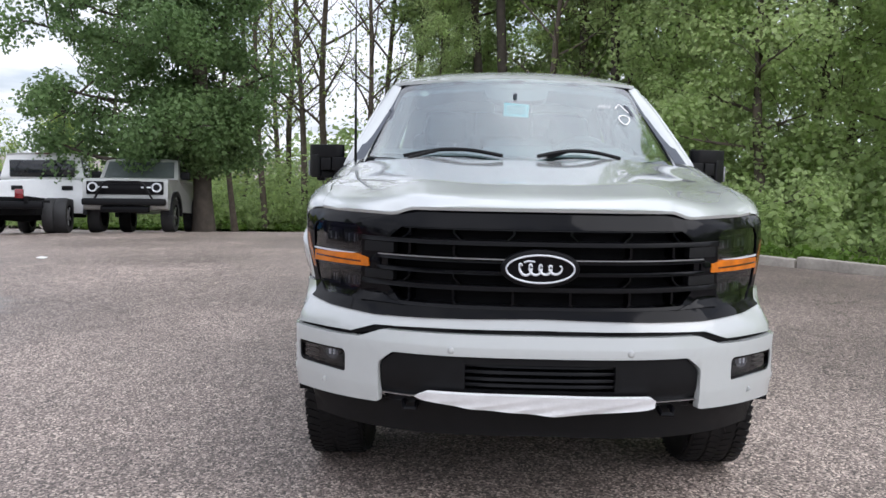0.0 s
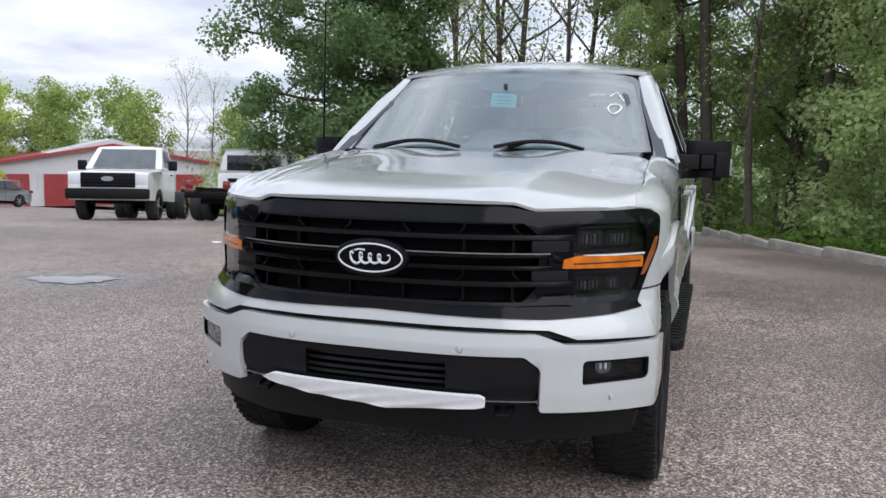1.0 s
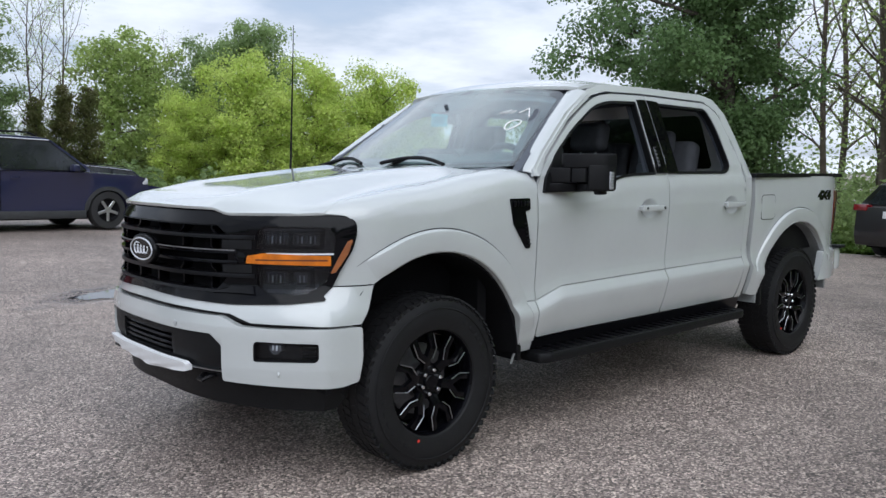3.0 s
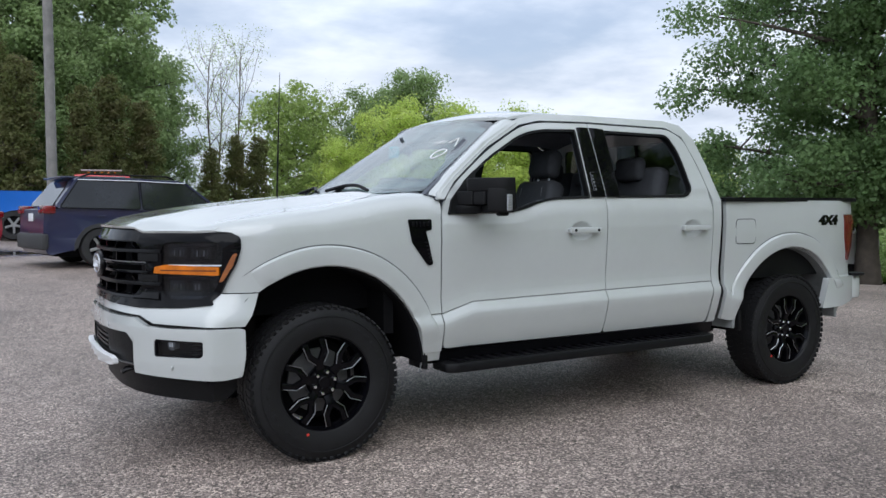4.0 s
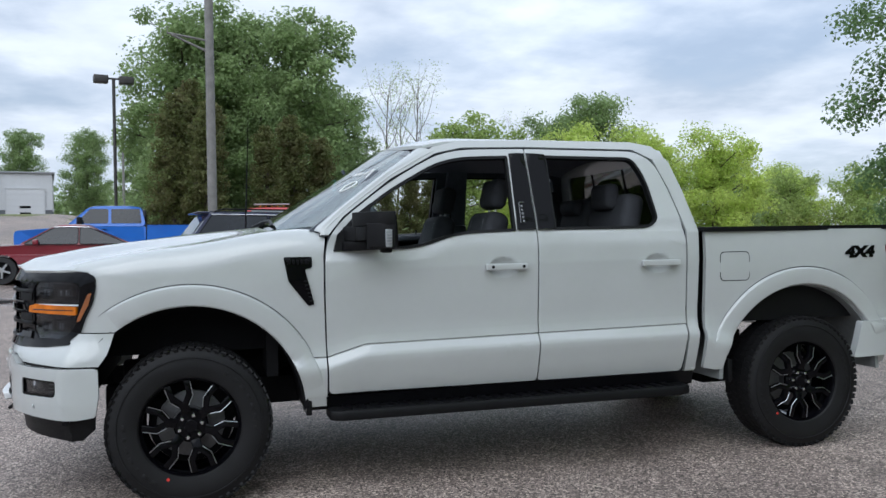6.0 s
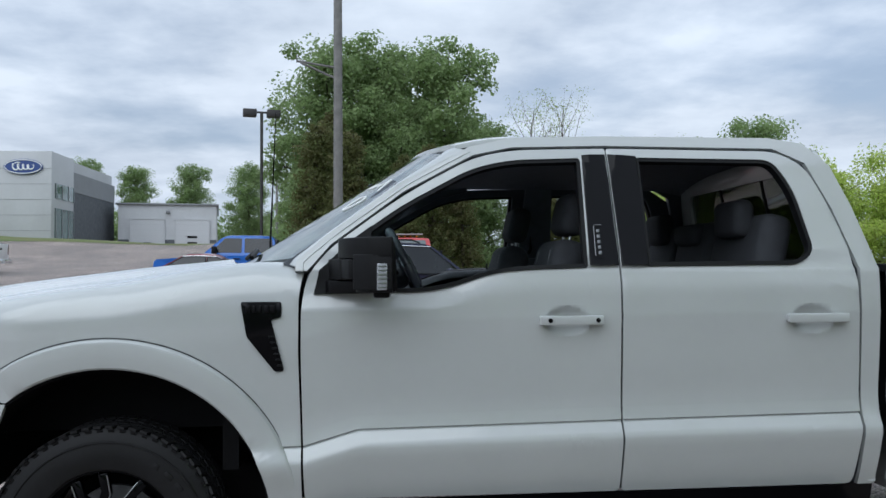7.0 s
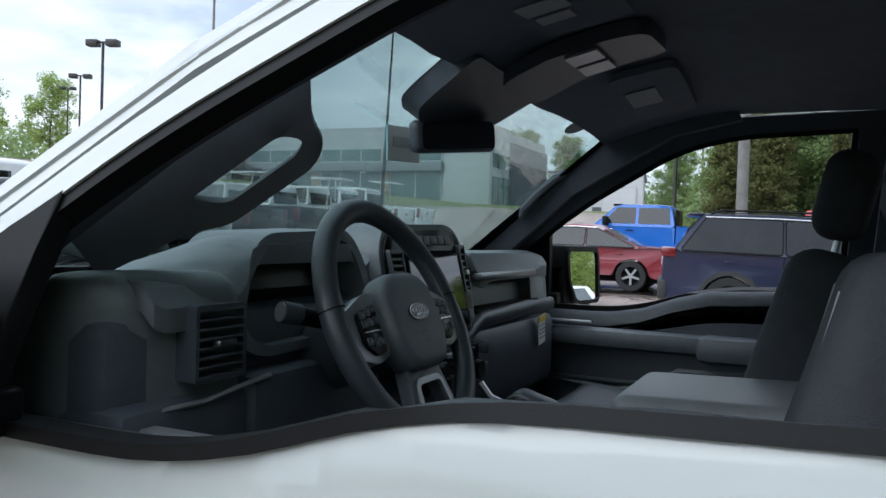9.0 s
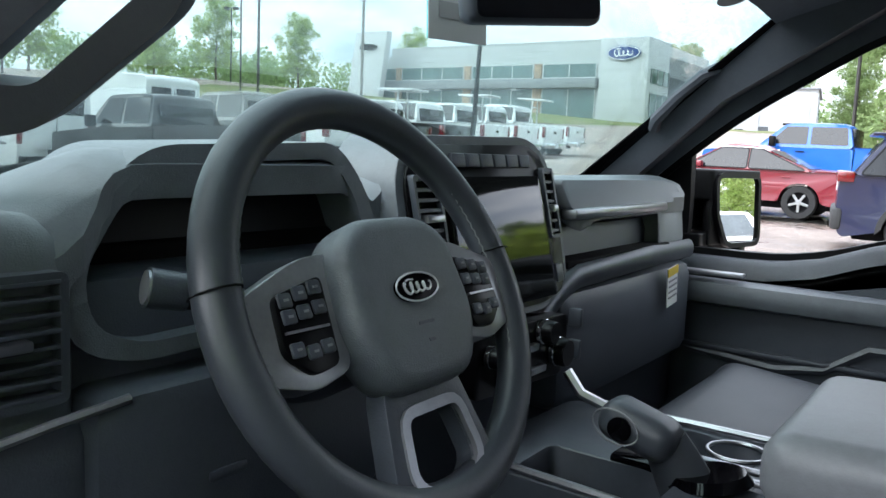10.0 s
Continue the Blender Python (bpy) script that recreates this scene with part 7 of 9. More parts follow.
def limb_path(p0, p1, seed, bend=0.12, n=7):
    rnd = random.Random(seed)
    L = (p1 - p0).length
    off = [Vector((rnd.uniform(-1, 1), rnd.uniform(-1, 1), rnd.uniform(-0.5, 0.5))) * L * bend for _ in range(2)]
    out = []
    for i in range(n + 1):
        t = i / n
        out.append(p0 + (p1 - p0) * t + off[0] * math.sin(math.pi * t) + off[1] * math.sin(2 * math.pi * t) * 0.4)
    return out


def make_tree(name, seed, height, radius, crown_base, trunk_r, leaf, count, leaf_material, label, bark=BARK, limbs=14, twigs=5, lean=0.0, spread=1.0, fork=0.35, shape="round", blob=0.30, category="tree", low=1.0, pull=(0, 0), lift=1.0):
    """A tapered trunk, limbs, twigs, and a crown of leaf clumps round the twig ends."""
    rnd, rng = random.Random(seed), np.random.default_rng(seed)
    t = thing(name, Matrix(), label, category)
    top = Vector((lean * height, 0.3 * lean * height, height * 0.93))
    tp = limb_path(Vector((0, 0, -0.3)), top, seed, 0.03, 12)
    tr = [trunk_r * ((1 - i / 12) ** 0.8 * 0.92 + 0.08) * (1.35 if i == 0 else 1) for i in range(13)]
    wood = [tube(tp, tr, 10)]
    ends = []
    for i in range(limbs):
        f = fork + (0.97 - fork) * ((i + rnd.random() * 0.6) / limbs) ** low
        k = f * 12
        a = tp[int(k)] + (tp[min(12, int(k) + 1)] - tp[int(k)]) * (k - int(k))
        ang = i * 2.4 + rnd.uniform(-0.5, 0.5)
        h = (f - fork) / (1 - fork)
        if shape == "cone":
            reach = radius * (1.05 - h * 0.95)
            rise = -0.05 * radius
        else:
            reach = radius * spread * math.sqrt(max(0.12, 1 - (1.5 * h - 0.55) ** 2))
            rise = radius * (0.25 + 0.45 * h) * lift
        e = a + Vector((math.cos(ang) * reach, math.sin(ang) * reach, rise * rnd.uniform(0.4, 1.1)))
        e += Vector((pull[0], pull[1], 0)) * rnd.uniform(0.4, 1.0)
        e.z = max(e.z, crown_base)
        e.z = min(e.z, height)
        lp = limb_path(a, e, seed * 31 + i, 0.10, 6)
        r0 = max(0.02, trunk_r * 0.42 * (1 - 0.6 * h))
        wood.append(tube(lp, [r0 * (1 - 0.85 * j / 6) for j in range(7)], 6))
        for j in range(twigs):
            g = rnd.uniform(0.15, 1.0)
            b = lp[int(g * 5.99)]
            v = Vector((rnd.gauss(0, 1), rnd.gauss(0, 1), rnd.gauss(0.25, 0.6))).normalized() * radius * rnd.uniform(0.2, 0.42)
            q = b + v
            q.z = max(q.z, crown_base * 0.9)
            wood.append(tube([b, (b + q) / 2 + Vector((0, 0, 0.06 * radius)), q], [r0 * 0.28, r0 * 0.18, 0.008], 4))
            ends.append(q)
        ends.append(e)
    ends.append(top)
    part("trunk", join(*wood), bark, t, smooth=60)
    if count:
        pick = rng.integers(0, len(ends), count)
        base = np.array([tuple(p) for p in ends])[pick]
        sz = radius * blob * rng.uniform(0.6, 1.3, len(ends))[pick][:, None]
        v = rng.normal(size=(count, 3))
        v /= np.linalg.norm(v, axis=1)[:, None]
        v *= rng.uniform(0.0, 1.0, count)[:, None] ** 0.45
        out = v.copy()
        v[:, 2] *= 0.75
        crown = new("crown", leaf_mesh(base + v * sz, leaf, seed + 1, leaf_material, "crown", 0.5, out))
        crown.parent = t
    return t


def put(ob, x, y, turn=0.0, size=1.0, first=False):
    m = Matrix.Translation(on_ground(x, y)) @ Matrix.Rotation(turn, 4, "Z") @ Matrix.Scale(size, 4)
    if first:
        ob.matrix_basis = m
        return ob
    c = copy_thing(ob, Matrix.Translation(on_ground(x, y)) @ Matrix.Rotation(turn, 4, "Z"))
    c.scale = (size, size, size)
    return c


# the big maple by the parked trucks
put(make_tree("maple_tree", 11, 15.0, 2.9, 2.1, 0.27, 0.105, 125000, LEAF_MAPLE, "large broad maple with dense dark green leaves", BARK_DARK, 34, 9, fork=0.13, blob=0.25, low=1.6, pull=(-0.8, 1.7)), 17.9, 7.4, 0.0, 1.0, True)
# wood behind the kerb
wood_a = make_tree("wood_tree", 21, 21.0, 2.9, 4.0, 0.24, 0.15, 26000, LEAF_WOOD, "tall woodland tree with fresh green leaves", BARK, 22, 6, fork=0.16, blob=0.34)
wood_b = make_tree("wood_tree", 22, 16.0, 2.5, 1.0, 0.13, 0.125, 36000, LEAF_SUN, "woodland tree in bright leaf, branched low", BARK, 26, 7, fork=0.06, blob=0.32)
wood_c = make_tree("wood_tree", 23, 23.0, 2.6, 9.0, 0.20, 0.18, 9000, LEAF_MID, "tall dark-trunked woodland tree with a high thin crown", BARK_DARK, 16, 6, fork=0.36, blob=0.34, lift=2.0)
bare = make_tree("bare_tree", 24, 17.0, 2.3, 5.0, 0.13, 0.12, 1500, LEAF_PALE, "thin nearly leafless tree with grey branches", BARK, 18, 9, fork=0.22, blob=0.4, lift=4.5)
put(wood_a, 25.0, -3.6, 0.2, 1.0, True)
put(wood_b, 15.0, -6.6, 1.0, 1.0, True)
put(wood_c, 22.6, -1.2, 0.0, 1.0, True)
put(bare, 25.5, 6.2, 0.0, 1.0, True)
for x, y, t, s in ((30, -8.5, 1.3, 1.0), (33, -3.5, 2.2, 1.0), (26.5, 0.6, 3.9, 0.85), (43, -12, 0.3, 1.1), (22, -14, 4.4, 0.95), (31, -17, 0.9, 1.0), (13, -22, 2.0, 1.0), (37, -1, 5.1, 1.0), (28.5, -4.5, 0.7, 0.8)):
    put(wood_a, x, y, t, s)
for x, y, t, s in ((19.4, -6.0, 2.4, 0.95), (19.5, -10.0, 4.0, 1.0), (12.0, -10.5, 5.5, 0.95), (23.5, -5.0, 0.6, 0.8), (24.5, -9, 5.0, 1.0), (6.0, -16, 2.2, 0.9), (15.6, -10.5, 3.1, 1.05), (23.0, 1.2, 1.1, 0.55)):
    put(wood_b, x, y, t, s)
for x, y, t, s in ((24.2, -0.4, 1.0, 0.95), (20.8, -3.9, 2.0, 0.85), (27, -5.5, 3.3, 1.0), (26.0, 2.6, 4.1, 0.9), (24.6, -6.3, 5.0, 0.9), (34, -12, 0.5, 1.0), (18.2, -8.6, 2.7, 0.9), (29.0, 1.0, 5.7, 1.0)):
    put(wood_c, x, y, t, s)
for x, y, t, s in ((25.7, 5.2, 1.7, 1.1), (29.5, 7.6, 2.9, 1.0), (23.6, 3.9, 4.0, 0.85), (31.5, 10.2, 5.2, 1.15), (34, 9.0, 0.4, 1.1), (21.6, 7.6, 1.2, 0.75), (39, 19, 3.0, 1.0), (19.8, -2.2, 2.0, 0.85), (27.5, 3.4, 2.6, 1.0), (24.0, 7.2, 0.9, 0.9)):
    put(bare, x, y, t, s)

# low undergrowth along the verge


def undergrowth(name, line, off0, off1, step, hmax, leaf, per, material, label, seed):
    rg = np.random.default_rng(seed)
    pts = along(line, step)
    cs, vs = [], []
    for i, p in enumerate(pts):
        d = (pts[min(i + 1, len(pts) - 1)] - pts[max(i - 1, 0)]).normalized()
        nrm = Vector((d.y, -d.x))
        for _ in range(2):
            o = p + nrm * rg.uniform(off0, off1) + d * rg.uniform(-step, step)
            h, r = hmax * rg.uniform(0.35, 1.0), rg.uniform(0.35, 0.9) * max(0.5, hmax * 0.5)
            v = rg.normal(size=(per, 3))
            v /= np.linalg.norm(v, axis=1)[:, None]
            v *= rg.uniform(0.3, 1.0, per)[:, None] ** 0.5
            z = ground_z(o.x, o.y)
            cs.append(np.array([o.x, o.y, z + h * 0.45]) + v * np.array([r, r, h * 0.5]))
            vs.append(v)
    ob = new(name, leaf_mesh(np.concatenate(cs), leaf, seed, material, name, 0.5, np.concatenate(vs)))
    return tagged(ob, label, "undergrowth", kind="stuff")


V = KERB_LINE[1:9]
undergrowth("weeds", V, 0.3, 1.8, 0.45, 0.40, 0.12, 70, leaf_mat("weed_leaf", (0.15, 0.25, 0.04), (0.09, 0.16, 0.03)), "bright green low weeds along the kerb", 31)
undergrowth("undergrowth", V, 1.8, 5.0, 0.7, 1.5, 0.13, 190, LEAF_WOOD, "dense green woodland undergrowth", 32)
undergrowth("undergrowth", V, 5.0, 13.0, 0.8, 3.6, 0.24, 190, LEAF_WOOD, "tall green shrubs under the trees", 33)
undergrowth("undergrowth", [(22.5, -2), (22.5, 4), (23.5, 9), (24, 14), (28, 24)], 0.5, 6.0, 0.55, 4.0, 0.16, 230, LEAF_WOOD, "green shrubs behind the parked trucks", 34)
undergrowth("undergrowth", [(26, 0), (27, 6), (27, 13)], 0.5, 6.0, 0.8, 7.5, 0.17, 110, LEAF_PALE, "thin pale green saplings behind the parked trucks", 38)
undergrowth("undergrowth", [(46, -30), (44, -8), (38, 6)], 6.0, 16.0, 1.2, 9.0, 0.5, 260, LEAF_MID, "distant mass of woodland leaves", 35)
undergrowth("undergrowth", [(6, -14), (30, -22), (48, -26)], 2.0, 16.0, 1.2, 8.0, 0.5, 240, LEAF_MID, "distant mass of woodland leaves", 36)

def far_wood(name, cx, cy, r0, r1, a0, a1, h, count, material, seed):
    """A belt of distant leaf masses seen as one uneven wood."""
    rg = np.random.default_rng(seed)
    cs, vs = [], []
    for i in range(count):
        a, r = radians(rg.uniform(a0, a1)), rg.uniform(r0, r1)
        x, y = cx + r * math.cos(a), cy + r * math.sin(a)
        hh, rr = h * rg.uniform(0.5, 1.0), rg.uniform(2.5, 5.0)
        v = rg.normal(size=(220, 3))
        v /= np.linalg.norm(v, axis=1)[:, None]
        v *= rg.uniform(0.3, 1.0, 220)[:, None] ** 0.5
        cs.append(np.array([x, y, ground_z(x, y) + hh * 0.48]) + v * np.array([rr, rr, hh * 0.52]))
        vs.append(v)
    ob = new(name, leaf_mesh(np.concatenate(cs), 0.75, seed, material, name, 0.5, np.concatenate(vs)))
    return tagged(ob, "distant belt of green woodland", "woodland", kind="stuff")


far_wood("far_woodland", 0, 0, 70, 105, -130, 12, 13, 300, LEAF_MID, 51)
far_wood("far_woodland", 0, 0, 105, 135, 12, 62, 7, 170, LEAF_MID, 52)
far_wood("far_woodland", 0, 0, 130, 165, 62, 128, 8, 220, LEAF_MID, 53)
far_wood("far_woodland", 0, 0, 150, 190, 128, 285, 9, 330, LEAF_MID, 54)
# trees along the far side of the car park
bright = make_tree("spring_tree", 41, 8.4, 2.9, 1.0, 0.16, 0.15, 34000, LEAF_BRIGHT, "spreading tree in yellow-green spring leaf", BARK_DARK, 22, 7, fork=0.12, blob=0.30)
mid = make_tree("park_tree", 42, 12.5, 3.0, 1.4, 0.24, 0.19, 32000, LEAF_MID, "full round mid-green tree", BARK_DARK, 24, 7, fork=0.12, blob=0.36)
cedar = make_tree("cedar_tree", 43, 10.0, 1.7, 0.5, 0.20, 0.17, 13000, LEAF_CEDAR, "conifer with brownish green hanging branches", BARK_DARK, 34, 4, fork=0.06, shape="cone", blob=0.34)
pale = make_tree("pale_tree", 44, 9.0, 2.4, 2.0, 0.14, 0.20, 9000, LEAF_PALE, "light open tree with thin pale green leaves", BARK, 18, 6, fork=0.2, blob=0.34)
put(bright, 20.5, 38.0, 0.3, 0.98, True)
put(mid, 4.6, 38.5, 0.0, 1.0, True)
put(cedar, 0.2, 31.0, 0.0, 0.70, True)
put(pale, 64.0, 62.0, 0.0, 1.35, True)
for x, y, t, s in ((25.4, 38.5, 2.3, 1.02), (30.0, 38.5, 3.0, 1.05), (60, 72, 4.0, 1.4), (66, 76, 0.6, 1.5), (17.6, 39.5, 1.8, 0.7)):
    put(bright, x, y, t, s)
for x, y, t, s in ((-1.2, 38.0, 0.6, 0.95), (1.0, 39.2, 1.9, 1.0), (2.6, 36.6, 3.1, 0.72), (26.8, 47.0, 4.4, 1.0), (22.6, 47.5, 0.9, 0.85), (-7.0, 90, 1.5, 0.9), (-14, 100, 2.2, 0.85), (-22, 105, 0.2, 0.85), (-2, 84, 3.7, 0.95), (-30, 110, 5.5, 0.85), (-38, 112, 1.0, 0.9), (48, 62, 2.5, 1.0), (7.4, 41.5, 5.2, 0.75)):
    put(mid, x, y, t, s)
for x, y, t, s in ((-1.2, 32.5, 1.0, 0.75), (2.6, 31.8, 2.0, 0.62), (5.2, 33.5, 4.0, 0.62), (-0.6, 34.5, 3.0, 0.85), (10.8, 38.5, 5.0, 0.6), (12.4, 39.5, 0.5, 0.62), (3.8, 33.0, 2.9, 0.7), (9.2, 37.0, 1.3, 0.5)):
    put(cedar, x, y, t, s)
for x, y, t, s in ((73, 62, 1.2, 1.5), (81, 52, 2.4, 1.4), (88, 46, 0.5, 1.5), (15.6, 45, 3.3, 1.05), (18.6, 47, 1.1, 1.1), (70, 70, 4.0, 1.4), (-75, 75, 1.0, 1.0), (-84, 60, 2.0, 0.9), (-66, 88, 3.0, 1.0), (-90, 48, 4.0, 1.1), (-80, 66, 0.3, 1.1), (-95, 36, 2.1, 1.2), (-70, 50, 5.0, 0.9), (58, 66, 0.8, 1.3), (66, 54, 2.7, 1.25)):
    put(pale, x, y, t, s)
for x, y, t, s in ((10.4, 41.5, 0.9, 0.68), (12.4, 42.5, 2.2, 0.72), (11.4, 43.5, 3.1, 0.66), (76, 56, 3.5, 1.0), (79, 54, 1.5, 0.95), (21.0, 48.5, 4.1, 0.66)):
    put(bare, x, y, t, s)
undergrowth("undergrowth", [(-4, 36), (10, 37), (23, 36.5)], -5.0, 1.0, 0.8, 2.8, 0.30, 150, LEAF_MID, "dense green hedge line beyond the car park", 37)


# ---- parked vehicles ----
CAR_GLASS = mat("dark_car_glass", (0.012, 0.014, 0.017), 0.04, spec=0.4, coat=0.3, vary=0.3, scale=2)
# windscreens: base colour lightened to stand in for the sky they mirror
CAR_WS = mat("sky_toned_windscreen", (0.10, 0.115, 0.12), 0.05, coat=0.7, vary=0.2, scale=2)
TYRE_FAR = mat("plain_tyre", (0.02, 0.02, 0.021), 0.75, vary=0.2)
ALLOY = mat("silver_alloy", (0.55, 0.56, 0.58), 0.3, 0.9, vary=0.1)
PLATE = mat("number_plate", (0.7, 0.7, 0.72), 0.5)


def car_paint(name, c):
    return mat(name, c, 0.32, vary=0.05, scale=3, coat=0.6)


def skin(outline, hw, ny=8, soft=0.05, crown=0.0, round_=0.0):
    """A closed body shell: an outline in (x, z) swept across, its half width hw(x, z), with flat-filled flanks.
    round_: radius of its corners in side view; crown: how far the top falls off towards the flanks."""
    bm = bmesh.new()
    rows = []
    top = max(z for _, z in outline)
    for x, z in fillet(outline, round_, 4) if round_ else outline:
        w = hw(x, z)
        fall = crown * smooth01(z, top * 0.6, top)
        rows.append([bm.verts.new((x, w * q, z - fall * abs(q) ** 3)) for q in (-1 + 2 * k / ny for k in range(ny + 1))])
    n = len(rows)
    for i in range(n):
        a, b = rows[i], rows[(i + 1) % n]
        for k in range(ny):
            bm.faces.new((a[k], a[k + 1], b[k + 1], b[k]))
    rims = []
    for side in (0, ny):
        es = [bm.edges.get((rows[i][side], rows[(i + 1) % n][side])) for i in range(n)]
        rims += es
        bmesh.ops.triangle_fill(bm, use_beauty=True, edges=es, normal=(0, -1 if side == 0 else 1, 0))
    bmesh.ops.bevel(bm, geom=rims, offset=soft, segments=4, profile=0.5, affect="EDGES", clamp_overlap=True)
    return bm


def arched(x0, x1, z, axles, r):
    """The lower edge of a flank from x1 back to x0, with wheel arches."""
    out = [(x1, z)]
    for ax in sorted(axles, reverse=True):
        out += [(ax + r * math.cos(radians(a)), max(z, 0.33 + r * math.sin(radians(a)))) for a in range(0, 181, 20)]
    return out + [(x0, z)]


def far_wheel(parent, x, y, r, w, rim_mat, name="wheel"):
    tyre = part(name, moved(lathe([(r * 0.62, -w / 2), (r * 0.95, -w / 2), (r, -w * 0.3), (r, w * 0.3), (r * 0.95, w / 2), (r * 0.62, w / 2)], 28), Matrix.Translation((x, y, r))), TYRE_FAR, parent)
    s = -1 if y < 0 else 1
    part("rim", moved(lathe([(r * 0.62, -0.02 * s), (r * 0.64, s * w * 0.42), (r * 0.56, s * w * 0.40), (r * 0.50, s * w * 0.22), (0.0001, s * w * 0.20)], 24), Matrix.Translation((x, y, r))), DARK, tyre)
    sp = bmesh.new()
    for i in range(5):
        box(sp, (0, 0, 0), (r * 0.56, 0.02, r * 0.15), 0.006, 1, m=Matrix.Translation((x, y + s * w * 0.38, r)) @ Matrix.Rotation(2 * math.pi * i / 5 + 0.3, 4, "Y") @ Matrix.Translation((r * 0.30, 0, 0)))
    part("spokes", join(sp, moved(lathe([(0.0001, 0), (r * 0.16, 0), (r * 0.16, s * 0.015), (0.0001, s * 0.015)], 16), Matrix.Translation((x, y + s * w * 0.38, r)))), rim_mat, tyre)
    return tyre


def car(name, label, category, m, paint, L, W, H, belt, hood, cowl, ws_top, roof_end, rear_glass, tail_z, deck, axles, r=0.33, cladding=None, rim_mat=None, group="", lamps=True, clear=0.22):
    """A parked car, nose towards -x. Lengths along x from the nose; heights above the ground."""
    c = thing(name, m, label, category, group)
    hwid = W / 2

    def hw(x, z):
        w = hwid * (1 - 0.10 * max(0, z - belt) / max(0.1, H - belt) * 1.9)
        w -= 0.06 * max(0, (0.35 - x) / 0.35) ** 2 * 2.2 + 0.05 * max(0, (x - L + 0.3) / 0.3) ** 2 * 2
        w -= 0.05 * max(0, 0.45 - z) / 0.25
        return w
    low = [(0.06, clear + 0.02), (0.0, 0.40), (0.02, hood - 0.14), (0.10, hood - 0.04), (0.30, hood), (cowl, belt + 0.02), (cowl + 0.1, belt + 0.02), (rear_glass, belt + 0.03), (rear_glass + 0.02, deck), (L - 0.06, deck - 0.02), (L - 0.01, tail_z), (L, 0.45), (L - 0.06, clear + 0.04)]
    body = part("body", skin(low + arched(0.10, L - 0.12, clear, axles, r + 0.055), hw, 8, 0.06, 0.03, 0.09), paint, c, smooth=50)
    top = [(cowl, belt), (ws_top - 0.03, H - 0.05), (ws_top + 0.10, H - 0.012), ((ws_top + roof_end) / 2, H), (roof_end - 0.06, H - 0.02), (roof_end, H - 0.06), (rear_glass, belt)]
    part("cabin", skin(top, hw, 8, 0.06, 0.035, 0.16), paint, c, smooth=50)

    def gpt(x, z, s, o=0.006):
        return (x, s * (hw(x, z) + o), z)
    # side windows, set into the cabin's flank
    slope_f = (ws_top - cowl) / (H - 0.05 - belt)
    slope_r = (rear_glass - roof_end) / (H - 0.06 - belt)
    mid_x = (cowl + rear_glass) / 2 + 0.05
    for s in (-1, 1):
        zb, zt = belt + 0.03, H - 0.11
        fx = lambda z: cowl + slope_f * (z - belt) + 0.11
        rx = lambda z: rear_glass - slope_r * (z - belt) - 0.10
        for xs in (((fx(zb), mid_x - 0.03), (fx(zt), mid_x - 0.03)), ((mid_x + 0.03, rx(zb)), (mid_x + 0.03, rx(zt)))):
            if xs[0][1] - xs[0][0] < 0.1:
                continue
            pts = [(xs[0][0], zb), (xs[0][1], zb), (xs[1][1], zt), (xs[1][0], zt)]
            part("side_window", sheet(fillet(pts, 0.03, 2), lambda x, z, w: gpt(x, z, s, 0.005 + w), 0.01, (), 0.4, 0.2, bevel=0), CAR_GLASS, c)
            part("window_frame", ring(fillet(pts, 0.03, 2), -0.022, lambda x, z, w: gpt(x, z, s, 0.008 + w), 0.01), BLACK_SATIN, c)
        for hx in (mid_x - 0.25, min(rear_glass, mid_x + 0.75)):
            part("door_handle", boxes([((hx, s * (hwid + 0.01), belt - 0.12), (0.16, 0.02, 0.025))], 0.005), paint, c)
        trim_line = [(fx(zt) - 0.02, zt + 0.02), ((fx(zt) + rx(zt)) / 2, zt + 0.03), (rx(zt) + 0.02, zt + 0.015)]
        part("window_trim", tube([gpt(x, z, s, 0.006) for x, z in trim_line], 0.010, 6), CHROME, c)
        part("door_gap", boxes([((mid_x, s * (hwid - 0.004), (belt + clear) / 2 + 0.08), (0.008, 0.012, belt - clear - 0.16))]), DARK, c)
        part("wing_mirror", boxes([((cowl + 0.42, s * (hwid + 0.10), belt + 0.07), (0.12, 0.18, 0.12))], 0.03), paint, c)
        for ax in axles:
            far_wheel(c, ax, s * (hwid - 0.11), r, 0.21, rim_mat or ALLOY)
        if cladding:
            for ax in axles:
                o = [(ax + (r + 0.115) * math.cos(radians(a)), 0.33 + (r + 0.115) * math.sin(radians(a))) for a in range(-5, 186, 12)] + [(ax + (r + 0.045) * math.cos(radians(a)), 0.33 + (r + 0.045) * math.sin(radians(a))) for a in range(185, -6, -12)]
                part("arch_trim", sheet(o, lambda x, z, w: gpt(x, z, s, 0.012 + w), 0.03, (), 0.5, 0.5, bevel=0), cladding, c)
            part("sill_trim", boxes([((L / 2, s * (hwid - 0.02), clear + 0.07), (axles[1] - axles[0] - 2 * r - 0.1, 0.05, 0.14))], 0.01), cladding, c)
        if lamps:
            part("head_lamp", boxes([((0.13, s * (hwid - 0.24), hood - 0.13), (0.16, 0.36, 0.13))], 0.03), LENS_WHITE, c)
            part("tail_lamp", boxes([((L - 0.085, s * (hwid - 0.19), tail_z - 0.02), (0.22, 0.36, 0.15))], 0.03), RED_LENS, c)
